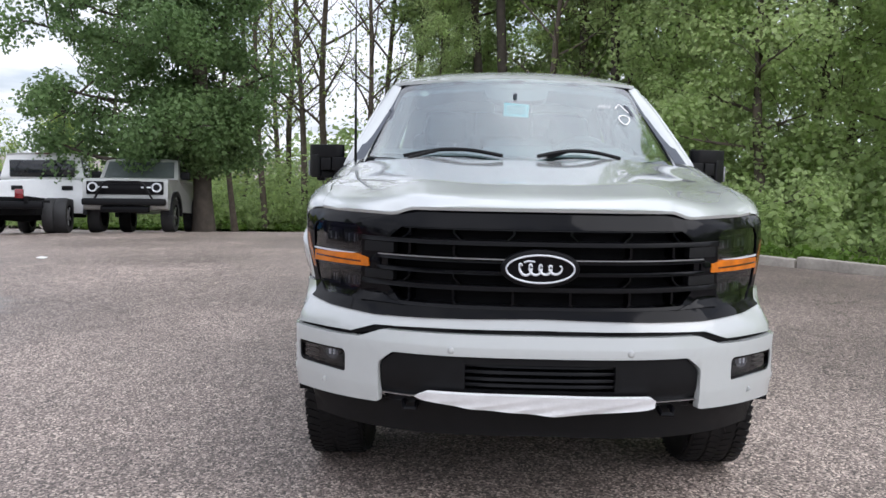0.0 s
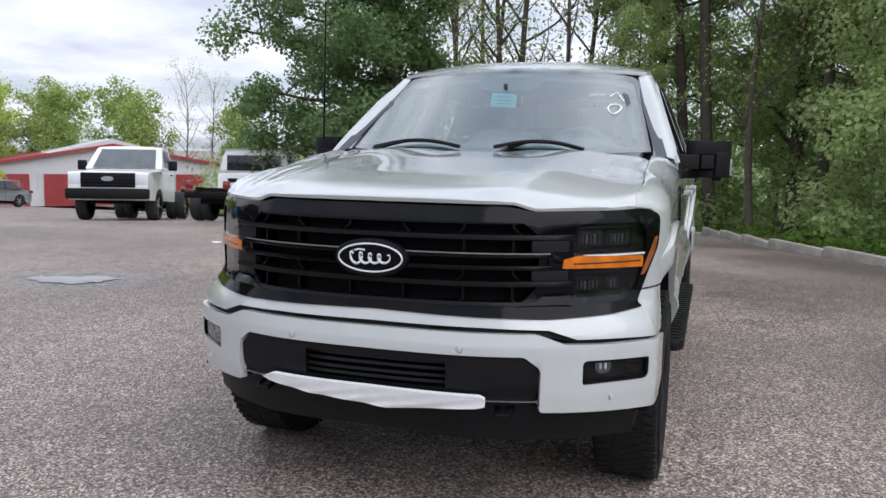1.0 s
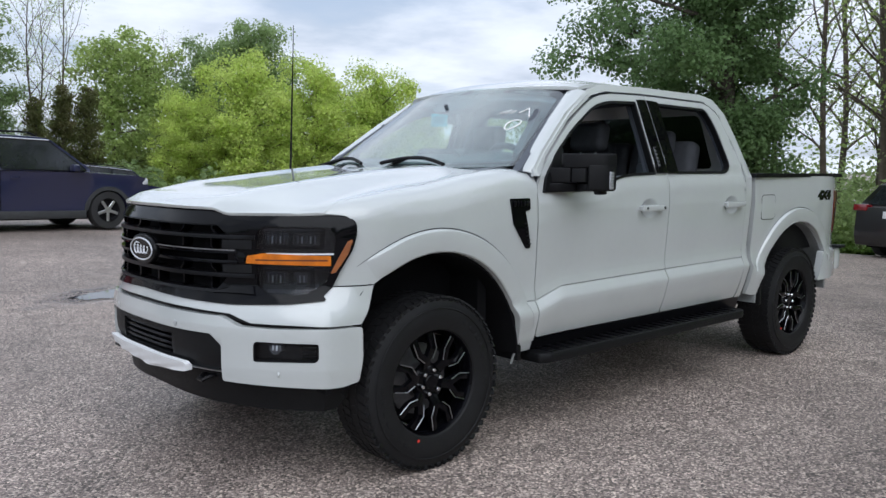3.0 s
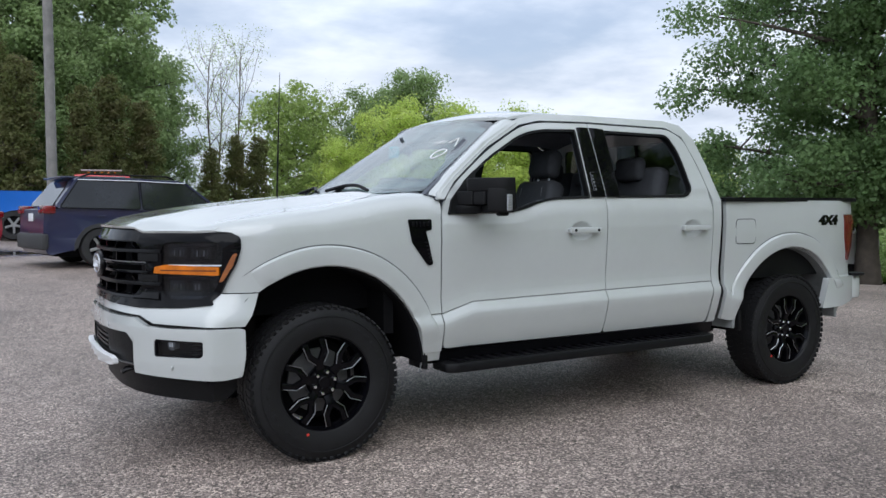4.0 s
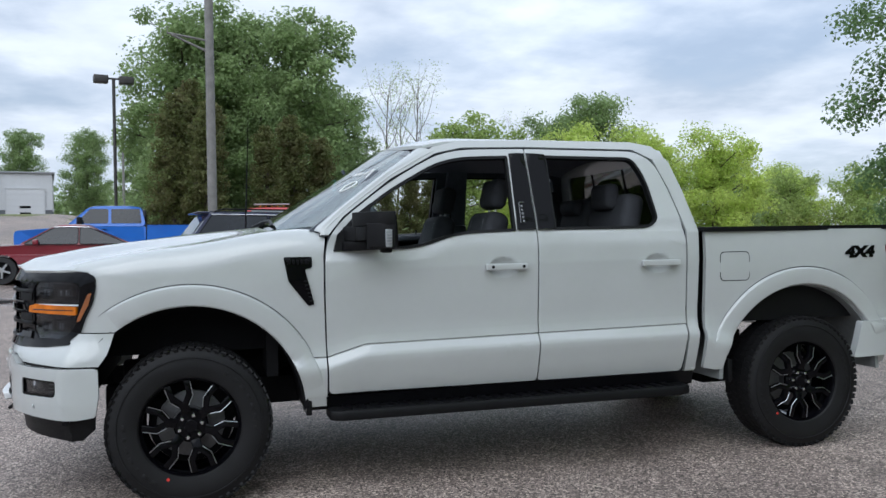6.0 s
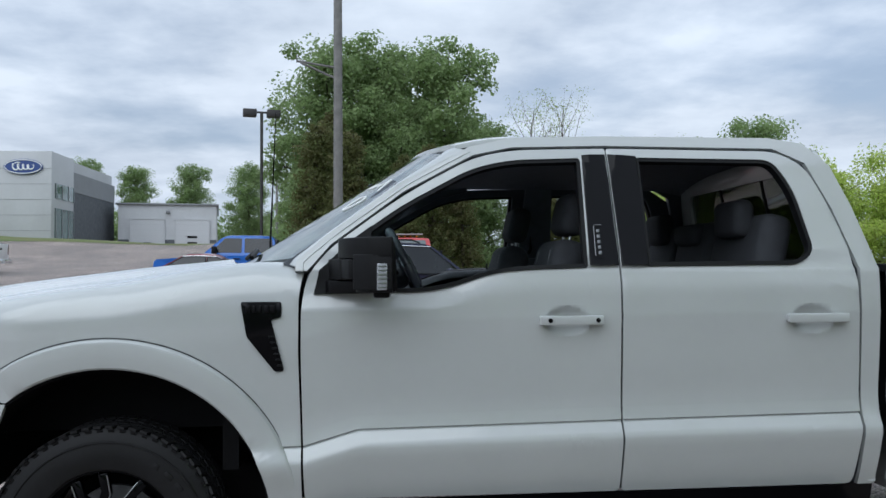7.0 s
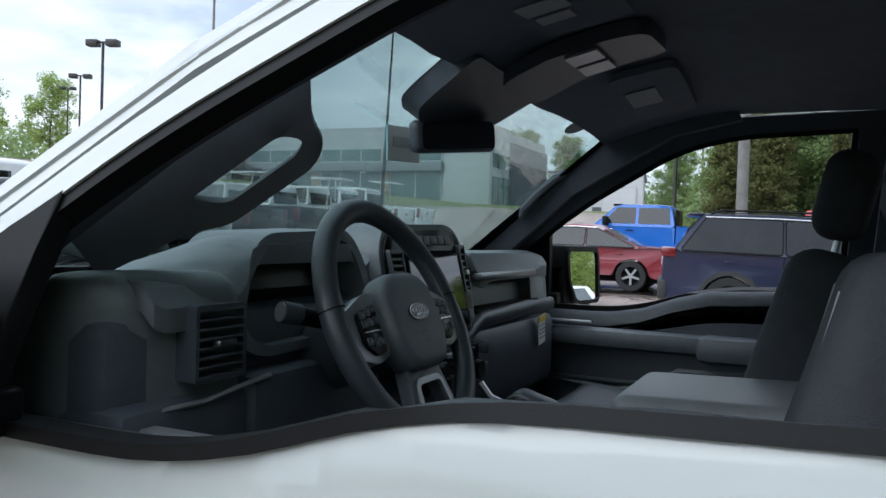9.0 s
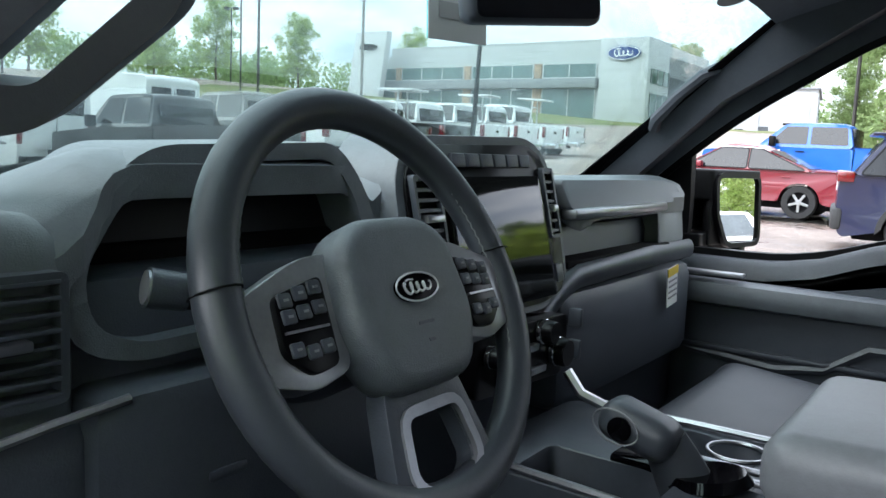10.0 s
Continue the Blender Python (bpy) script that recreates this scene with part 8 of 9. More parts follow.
    if cladding:
        for s in (-1, 1):
            part("roof_rail", tube([(ws_top + 0.2, s * (hw(2.5, H) - 0.08), H - 0.02), (ws_top + 0.35, s * (hw(2.5, H) - 0.08), H + 0.035), (roof_end - 0.3, s * (hw(2.5, H) - 0.08), H + 0.02), (roof_end - 0.12, s * (hw(2.5, H) - 0.08), H - 0.04)], 0.018, 6), BLACK_SATIN, c)
        part("rear_bumper", boxes([((L - 0.02, 0, 0.46), (0.14, W - 0.10, 0.30))], 0.05), cladding, c)
        part("roof_spoiler", boxes([((roof_end + 0.06, 0, H - 0.05), (0.26, W * 0.66, 0.035))], 0.012), paint, c)
    wsq = sheet([(-hwid * 0.80, belt + 0.05), (hwid * 0.80, belt + 0.05), (hwid * 0.70, H - 0.09), (-hwid * 0.70, H - 0.09)], lambda y, z, w: (cowl + slope_f * (z - belt) - 0.010 - w, y, z), 0.01, (), 1, 1, bevel=0)
    part("windscreen", wsq, CAR_WS, c)
    rwq = sheet([(-hwid * 0.78, belt + 0.06), (hwid * 0.78, belt + 0.06), (hwid * 0.66, H - 0.12), (-hwid * 0.66, H - 0.12)], lambda y, z, w: (rear_glass - slope_r * (z - belt) + 0.012 + w, y, z), 0.01, (), 1, 1, bevel=0)
    part("rear_window", rwq, CAR_GLASS, c)
    part("grille", boxes([((0.02, 0, hood - 0.20), (0.06, W * 0.5, 0.12)), ((0.01, 0, 0.42), (0.06, W * 0.6, 0.12))], 0.02), BLACK_SATIN, c)
    part("number_plate", boxes([((L + 0.003, 0, tail_z - 0.16), (0.012, 0.31, 0.15))], 0.003), PLATE, c)
    part("underside", boxes([((L / 2, 0, 0.27), (L - 0.5, W - 0.5, 0.16))]), DARK, c)
    return c


def park(x, y, yaw, L=5.0):
    """On the ground with the nose at (x, y), tilted with the slope."""
    c, s = math.cos(radians(yaw)), math.sin(radians(yaw))
    z0, z1 = ground_z(x + 0.9 * c, y + 0.9 * s), ground_z(x + (L - 1) * c, y + (L - 1) * s)
    k = (z1 - z0) / (L - 1.9)
    return Matrix.Translation((x, y, z0 - 0.9 * k)) @ Matrix.Rotation(radians(yaw), 4, "Z") @ Matrix.Rotation(-math.atan(k), 4, "Y")


TRIM = mat("grey_cladding", (0.035, 0.036, 0.038), 0.7, vary=0.15)
NAVY = car_paint("navy_paint", (0.014, 0.017, 0.055))
SEDAN = dict(L=4.6, W=1.80, H=1.45, belt=0.93, hood=0.90, cowl=1.25, ws_top=2.0, roof_end=3.05, rear_glass=3.85, tail_z=0.88, deck=0.99, axles=(0.92, 3.62))
SUV = dict(L=4.6, W=1.86, H=1.70, belt=1.06, hood=1.04, cowl=1.20, ws_top=1.95, roof_end=4.05, rear_glass=4.45, tail_z=1.06, deck=1.08, axles=(0.92, 3.62), r=0.36, cladding=TRIM)
car("suv", "navy blue compact crossover with grey cladding, parked", "car", park(3.92, 12.9, 190), NAVY, **SUV)
car("coupe", "dark red two-door coupe with silver wheels, parked", "car", park(-5.55, 16.9, 1), car_paint("dark_red_paint", (0.20, 0.010, 0.022)), **{**SEDAN, "ws_top": 2.05, "roof_end": 2.8})
car("sedan", "bright blue compact sedan, parked by the far hedge", "car", park(14.7, 24.2, 200), car_paint("bright_blue_paint", (0.008, 0.12, 0.27)), **SEDAN)
car("sedan", "mid-blue sedan facing out of its row", "car", park(11.0, 27.0, 25), car_paint("mid_blue_paint", (0.025, 0.05, 0.15)), **SEDAN)
car("suv", "dark navy crossover parked beyond the blue sedans", "car", park(12.6, 31.5, 190), NAVY, **SUV)
car("suv", "black boxy crossover parked by the wood", "car", park(20.3, 1.1, 160), car_paint("black_paint", (0.008, 0.008, 0.009)), **{**SUV, "cladding": None, "H": 1.66})
car("sedan", "silver sedan behind the fence", "car", park(20.0, 36.5, 10), car_paint("silver_paint", (0.45, 0.47, 0.48)), **SEDAN)
car("sedan", "grey sedan behind the fence", "car", park(27.0, 34.5, 5), car_paint("grey_paint", (0.16, 0.17, 0.18)), **SEDAN)
car("suv", "red car parked beyond the blue sedans", "car", park(14.5, 30.0, 10), car_paint("red_car_paint", (0.35, 0.02, 0.02)), **SUV)

WHITE_P = car_paint("white_paint", (0.78, 0.79, 0.79))
BLACK_P = car_paint("black_truck_paint", (0.012, 0.012, 0.014))
GREY_P = car_paint("bronze_grey_paint", (0.22, 0.21, 0.20))


def pickup(name, label, m, paint, crew=True, bed=True, rack=False, group="", tail_panel=None, H=2.0, bar=False, flat=False):
    """A parked heavy pickup, nose towards -x."""
    c = thing(name, m, label, "pickup truck", group)
    W = 2.0
    cab_end = 3.55 if crew else 2.75
    L = 6.1 if crew else 5.6
    axles = (1.0, 4.75 if crew else 4.3)
    r = 0.41

    def hw(x, z):
        return W / 2 - 0.16 * max(0, z - 1.25) / 0.7 - 0.05 * max(0, (0.3 - x) / 0.3) ** 2 - 0.04 * max(0, 0.6 - z)
    front = [(0.05, 0.55), (0.0, 0.8), (0.0, 1.12), (0.06, 1.22), (1.35, 1.32), (1.40, 1.34), (cab_end, 1.34), (cab_end, 0.50)]
    part("body", skin(front + [(cab_end, 0.50)] + [p for p in arched(0.12, cab_end - 0.01, 0.50, axles[:1], 0.50)], hw, 8, 0.06, 0.03, 0.07), paint, c, smooth=50)
    part("cabin", skin([(1.36, 1.32), (1.95, H - 0.06), (2.10, H - 0.01), (2.7 if not crew else 3.0, H), (cab_end - 0.12, H - 0.03), (cab_end, 1.32)], hw, 8, 0.06, 0.035, 0.14), paint, c, smooth=50)
    for s in (-1, 1):
        lim = cab_end - 0.12
        midx = 2.55
        wins = [[(1.62, 1.40), (midx - 0.04, 1.40), (midx - 0.04, H - 0.12), (2.02, H - 0.12)]]
        if crew:
            wins.append([(midx + 0.04, 1.40), (lim, 1.40), (lim - 0.05, H - 0.12), (midx + 0.04, H - 0.12)])
        for wv in wins:
            part("side_window", sheet(fillet(wv, 0.03, 2), lambda x, z, w: (x, s * (hw(x, z) + 0.005 + w), z), 0.01, (), 0.5, 0.2, bevel=0), CAR_GLASS, c)
        part("door_handle", boxes([((midx - 0.18, s * 1.005, 1.22), (0.2, 0.03, 0.03))], 0.005), BLACK_PLASTIC, c)
        part("wing_mirror", boxes([((1.75, s * 1.17, 1.45), (0.14, 0.22, 0.26))], 0.03), BLACK_PLASTIC, c)
        part("head_lamp", boxes([((0.06, s * 0.80, 1.02), (0.14, 0.30, 0.26))], 0.02), LENS_WHITE, c)
        for ax in axles:
            far_wheel(c, ax, s * 0.86, r, 0.26, ALLOY)
        if bed and not flat:
            part("tail_lamp", boxes([((L - 0.04, s * 0.91, 1.12), (0.10, 0.17, 0.42))], 0.015), RED_LENS, c)
        else:
            part("tail_lamp", boxes([((L + 0.02, s * (0.62 if s < 0 else 0.30), 0.86), (0.08, 0.17, 0.20))], 0.015), RED_LENS, c)
    if bed and not flat:
        bd = [(cab_end + 0.03, 1.36), (L - 0.02, 1.36), (L, 1.30), (L - 0.01, 0.62), (L - 0.3, 0.58)]
        part("bed", skin(bd + arched(cab_end + 0.03, L - 0.4, 0.55, axles[1:], 0.50), hw), tail_panel or paint, c, smooth=38)
        part("tailgate", boxes([((L, 0, 1.06), (0.05, 1.62, 0.56))], 0.015), tail_panel or paint, c)
        part("bed_well", boxes([(((cab_end + L) / 2, 0, 1.362), (L - cab_end - 0.12, 1.66, 0.012))]), DARK, c)
        part("rear_bumper", boxes([((L + 0.06, 0, 0.62), (0.20, 1.96, 0.20))], 0.03), CHROME if paint is WHITE_P else BLACK_SATIN, c)
        part("tailgate_badge", prism(oval(0.11, 0.045, 24), 0.012, Matrix.Translation((L + 0.027, 0, 1.14)) @ Matrix(((0, 0, 1, 0), (1, 0, 0, 0), (0, 1, 0, 0), (0, 0, 0, 1)))), BLACK_GLOSS, c)
        part("number_plate", boxes([((L + 0.165, 0, 0.62), (0.012, 0.31, 0.15))], 0.003), PLATE, c)
    else:
        part("chassis_rail", boxes([(((cab_end + L) / 2, 0.42, 0.72), (L - cab_end, 0.10, 0.18)), (((cab_end + L) / 2, -0.42, 0.72), (L - cab_end, 0.10, 0.18)), ((L - 0.2, 0, 0.72), (0.14, 1.0, 0.16)), ((cab_end + 0.7, 0, 0.72), (0.12, 0.9, 0.16))], 0.01), DARK, c)
        for s in (-1, 1):
            part("cab_vent", boxes([((cab_end + 0.012, s * 0.58, 1.12), (0.03, 0.26, 0.11))], 0.01), BLACK_PLASTIC, c)
            if not flat:
                far_wheel(c, axles[1], s * 0.60, r, 0.24, ALLOY)
                part("tail_bracket", boxes([((L - 0.12, s * 0.62, 0.70), (0.06, 0.50, 0.05))], 0.01), DARK, c)
        part("cab_lamp", boxes([((cab_end - 0.10, 0, H - 0.02), (0.05, 0.36, 0.03))], 0.01), RED_LENS, c)
        part("drive_axle", tube([(axles[1], -0.8, 0.42), (axles[1], 0, 0.42), (axles[1], 0.8, 0.42)], [0.07, 0.16, 0.07], 12), DARK, c)
        part("cross_member", boxes([((L - 0.05, 0, 0.62), (0.10, 1.5, 0.16)), ((axles[1] + 0.5, 0, 0.74), (0.1, 0.84, 0.14))], 0.015), BLACK_SATIN, c)
        part("fuel_tank", boxes([((cab_end + 0.5, 0.60, 0.66), (0.8, 0.3, 0.36))], 0.04), BLACK_PLASTIC, c)
    part("rear_window", boxes([((cab_end - 0.045, 0, 1.60), (0.10, 1.50, 0.42))], 0.02), CAR_GLASS, c)
    part("windscreen", sheet([(-0.80, 1.36), (0.80, 1.36), (0.70, H - 0.11), (-0.70, H - 0.11)], lambda y, z, w: (1.36 + (z - 1.32) * 0.59 / (H - 1.38) - 0.012 - w, y, z), 0.01, (), 1, 1, bevel=0), CAR_WS, c)
    gr = part("grille", boxes([((-0.005, 0, 1.00), (0.06, 1.30, 0.36))], 0.02), BLACK_SATIN, c)
    for z in (0.88, 0.96, 1.04, 1.12):
        part("grille_bar", boxes([((-0.035, 0, z), (0.03, 1.26, 0.022))], 0.004), BLACK_PLASTIC, gr)
    part("grille_badge", prism(oval(0.15, 0.06, 24), 0.02, Matrix.Translation((-0.04, 0, 1.03)) @ TO_FRONT), SATIN_METAL, c)
    part("bumper", boxes([((-0.03, 0, 0.66), (0.22, 1.98, 0.26))], 0.04), BLACK_PLASTIC if not flat else CHROME, c)
    part("underside", boxes([((L / 2, 0, 0.50), (L - 0.8, 1.0, 0.16))]), DARK, c)
    if rack:
        for y in (-0.24, 0.24):
            part("rack_post", tube([(cab_end + 0.45, y * 1.5, 1.36), (cab_end + 0.45, y, 2.34)], 0.035, 6), WHITE_P, c)
        part("rack_top", boxes([((cab_end + 0.45, 0, 2.38), (1.3, 1.05, 0.07))], 0.02), WHITE_P, c)
        part("rack_crossbar", boxes([((cab_end + 0.45, 0, 2.05), (0.06, 0.66, 0.06))], 0.01), WHITE_P, c)
    if bar:
        part("light_bar", boxes([((2.25, 0, H + 0.10), (0.10, 1.25, 0.05))], 0.015), mat("grey_light_bar", (0.35, 0.33, 0.33), 0.5), c)
        for y in (-0.4, -0.2, 0, 0.2, 0.4):
            part("roof_lamp", boxes([((2.12, y, H + 0.025), (0.08, 0.05, 0.04))], 0.01), AMBER, c)
    return c


pickup("pickup_truck", "white regular-cab chassis truck without a bed, seen from the front", park(12.9, 13.0, 24), WHITE_P, False, False)
pickup("pickup_truck", "white chassis-cab truck, its bare frame towards the car park", park(18.6, 11.4, 193), WHITE_P, False, False)
pickup("pickup_truck", "bright blue crew-cab pickup, parked", park(-5.3, 21.4, 2), car_paint("blue_truck_paint", (0.012, 0.13, 0.55)), H=1.95)
pickup("pickup_truck", "red work truck with roof lamps facing the car park", park(2.1, 22.0, 86), car_paint("red_truck_paint", (0.45, 0.03, 0.03)), False, True, bar=True, flat=True, H=2.05)
# (row number, paint, bed paint, rack, label), every truck's tail towards the car park
row = [(-2, BLACK_P, None, False, "black crew-cab pickup with bright wheels in the sales row"), (-1, GREY_P, WHITE_P, False, "two-tone grey and white pickup in the sales row"), (0, GREY_P, BLACK_P, False, "bronze grey pickup with a black bed in the sales row"), (1, WHITE_P, BLACK_P, True, "white pickup with a black bed in the sales row"), (2, WHITE_P, None, False, "white pickup with tall red tail lamps in the sales row"), (3, WHITE_P, None, True, "white pickup with a ladder rack in the sales row"), (4, WHITE_P, None, False, "white pickup with tall red tail lamps in the sales row"), (5, WHITE_P, None, True, "white pickup with a ladder rack in the sales row")]
for k, pt, bed_pt, rk, lab in row:
    pickup("pickup_truck", lab, park(-18.05 - 0.447 * k, 16.3 + 2.9 * k, 4), pt, True, True, rk, "sales row of trucks", bed_pt, H=2.08)


def van(m, label):
    c = thing("van", m, label, "van", "sales row of vans")

    def hw(x, z):
        return 1.0 - 0.10 * max(0, z - 1.2) / 1.3 - 0.08 * max(0, (0.5 - x) / 0.5) ** 2
    part("body", skin([(0.05, 0.5), (0.0, 0.9), (0.12, 1.05), (0.85, 1.25), (1.75, 2.35), (2.1, 2.5), (4.0, 2.54), (5.5, 2.5), (5.6, 2.40), (5.64, 0.55)] + arched(0.12, 5.6, 0.42, (0.95, 4.5), 0.46), hw, 8, 0.10, 0.05, 0.14), WHITE_P, c, smooth=50)
    for s in (-1, 1):
        part("tail_lamp", boxes([((5.62, s * 0.93, 1.30), (0.06, 0.13, 0.62))], 0.01), RED_LENS, c)
        for ax in (0.95, 4.5):
            far_wheel(c, ax, s * 0.84, 0.36, 0.22, ALLOY)
        part("rear_door_window", boxes([((5.60, s * 0.42, 1.95), (0.05, 0.66, 0.46))], 0.02), CAR_GLASS, c)
        part("side_window", sheet(fillet([(1.25, 1.38), (2.25, 1.38), (2.25, 1.95), (1.65, 1.95)], 0.04, 2), lambda x, z, w: (x, s * (hw(x, z) + 0.005 + w), z), 0.01, (), 0.5, 0.3, bevel=0), CAR_GLASS, c)
        part("side_groove", boxes([((3.9, s * 0.995, 0.95), (2.6, 0.015, 0.05))], 0.004), TRIM, c)
    part("door_gap", boxes([((5.642, 0, 1.35), (0.012, 0.012, 1.5))]), DARK, c)
    part("door_handle", boxes([((5.66, 0.12, 1.12), (0.03, 0.16, 0.05))], 0.01), BLACK_PLASTIC, c)
    part("rear_bumper", boxes([((5.66, 0, 0.58), (0.16, 1.9, 0.24))], 0.03), BLACK_PLASTIC, c)
    part("number_plate", boxes([((5.66, -0.45, 0.95), (0.03, 0.31, 0.15))], 0.003), PLATE, c)
    part("windscreen", sheet([(-0.82, 1.32), (0.82, 1.32), (0.74, 2.26), (-0.74, 2.26)], lambda y, z, w: (0.80 + (z - 1.2) * 0.82 - 0.012 - w, y, z), 0.01, (), 1, 1, bevel=0), CAR_WS, c)
    part("underside", boxes([((2.8, 0, 0.42), (4.6, 1.2, 0.16))]), DARK, c)
    return c


for y in (2.6, 6.2, 9.6, 13.0):
    van(park(-23.4, y, 4), "white panel van with tall red tail lamps, rear doors shut")


def boxy_4x4():
    c = thing("off_roader", park(14.8, 8.25, 8), "grey boxy off-roader with a black bull bar, parked beside the maple", "car")
    GP = car_paint("grey_suv_paint", (0.42, 0.43, 0.42))

    def hw(x, z):
        return 0.96 - 0.10 * max(0, z - 1.2) / 0.65
    part("body", skin([(0.10, 0.55), (0.05, 0.75), (0.05, 1.19), (0.14, 1.27), (1.25, 1.31), (4.15, 1.31), (4.2, 1.2), (4.2, 0.60)] + arched(0.2, 4.15, 0.52, (0.85, 3.45), 0.50), hw, 8, 0.05, 0.02, 0.06), GP, c, smooth=50)
    part("cabin", skin([(1.25, 1.29), (1.60, 1.80), (1.72, 1.87), (4.0, 1.87), (4.16, 1.81), (4.18, 1.29)], hw, 8, 0.06, 0.03, 0.10), GP, c, smooth=50)
    for s in (-1, 1):
        for a, b in ((1.58, 2.45), (2.55, 3.30), (3.40, 4.05)):
            part("side_window", sheet(fillet([(a, 1.37), (b, 1.37), (b, 1.76), (a + (0.2 if a < 2 else 0), 1.76)], 0.03, 2), lambda x, z, w: (x, s * (hw(x, z) + 0.005 + w), z), 0.01, (), 0.5, 0.3, bevel=0), CAR_GLASS, c)
        for ax in (0.85, 3.45):
            far_wheel(c, ax, s * 0.84, 0.42, 0.28, SATIN_METAL)
            o = [(ax + 0.60 * math.cos(radians(a)), 0.40 + 0.60 * math.sin(radians(a))) for a in range(0, 181, 15)] + [(ax + 0.49 * math.cos(radians(a)), 0.40 + 0.49 * math.sin(radians(a))) for a in range(180, -1, -15)]
            part("arch_flare", sheet(o, lambda x, z, w: (x, s * (1.02 + w), z), 0.10, (), 0.5, 0.5, bevel=0), BLACK_PLASTIC, c)
        part("head_lamp", moved(lathe([(0.07, 0.0), (0.118, 0.0), (0.118, -0.04), (0.105, -0.06), (0.075, -0.05)], 24, "x"), Matrix.Translation((0.02, s * 0.72, 1.04))), LENS_WHITE, c, "white ring-shaped lamp")
        part("lamp_bar", boxes([((-0.015, s * 0.48, 1.04), (0.03, 0.22, 0.04))], 0.008), LENS_WHITE, c)
        part("wing_mirror", boxes([((1.5, s * 1.08, 1.42), (0.12, 0.22, 0.19))], 0.03), BLACK_PLASTIC, c)
    part("grille", boxes([((0.03, 0, 1.03), (0.06, 1.74, 0.31))], 0.03), BLACK_SATIN, c)
    part("bumper", boxes([((-0.04, 0, 0.70), (0.24, 1.86, 0.16))], 0.04), BLACK_PLASTIC, c)
    part("bull_bar", tube([(-0.10, -0.66, 0.74), (-0.16, -0.46, 1.10), (-0.16, -0.36, 1.16), (-0.16, 0.36, 1.16), (-0.16, 0.46, 1.10), (-0.10, 0.66, 0.74)], 0.026, 8), BLACK_SATIN, c)
    part("skid_plate", boxes([((0.04, 0, 0.53), (0.14, 1.1, 0.16))], 0.03), BLACK_SATIN, c)
    part("windscreen", sheet([(-0.84, 1.35), (0.84, 1.35), (0.79, 1.77), (-0.79, 1.77)], lambda y, z, w: (1.25 + (z - 1.29) * 0.686 - 0.012 - w, y, z), 0.01, (), 1, 1, bevel=0), CAR_WS, c)
    part("spare_wheel", moved(lathe([(0.0001, 0), (0.38, 0), (0.42, 0.06), (0.42, 0.20), (0.36, 0.26), (0.0001, 0.24)], 28, "x"), Matrix.Translation((4.22, 0, 1.0))), TYRE_FAR, c)


boxy_4x4()

# ---- buildings, lamps and poles ----
PANEL = mat("pale_metal_panel", (0.50, 0.51, 0.52), 0.55, vary=0.05, scale=0.4)
GREY_BAND = mat("grey_metal_band", (0.24, 0.25, 0.26), 0.6, vary=0.08, scale=0.5)
BRICK_DARK = mat("dark_grey_block", (0.11, 0.12, 0.13), 0.85, vary=0.2, scale=3)
STONE = mat("tan_stone_pier", (0.36, 0.26, 0.18), 0.85, vary=0.3, scale=3)
SHOP_GLASS = mat("green_shop_glass", (0.10, 0.16, 0.155), 0.08, coat=0.6, vary=0.25, scale=0.4)
WHITE_BAY = mat("white_bay_door", (0.56, 0.57, 0.58), 0.6, vary=0.04)
RED_SHED = mat("red_shed_trim", (0.28, 0.035, 0.035), 0.6, vary=0.15, scale=1)
SHED_WALL = mat("white_shed_wall", (0.52, 0.53, 0.54), 0.6, vary=0.06, scale=0.6)


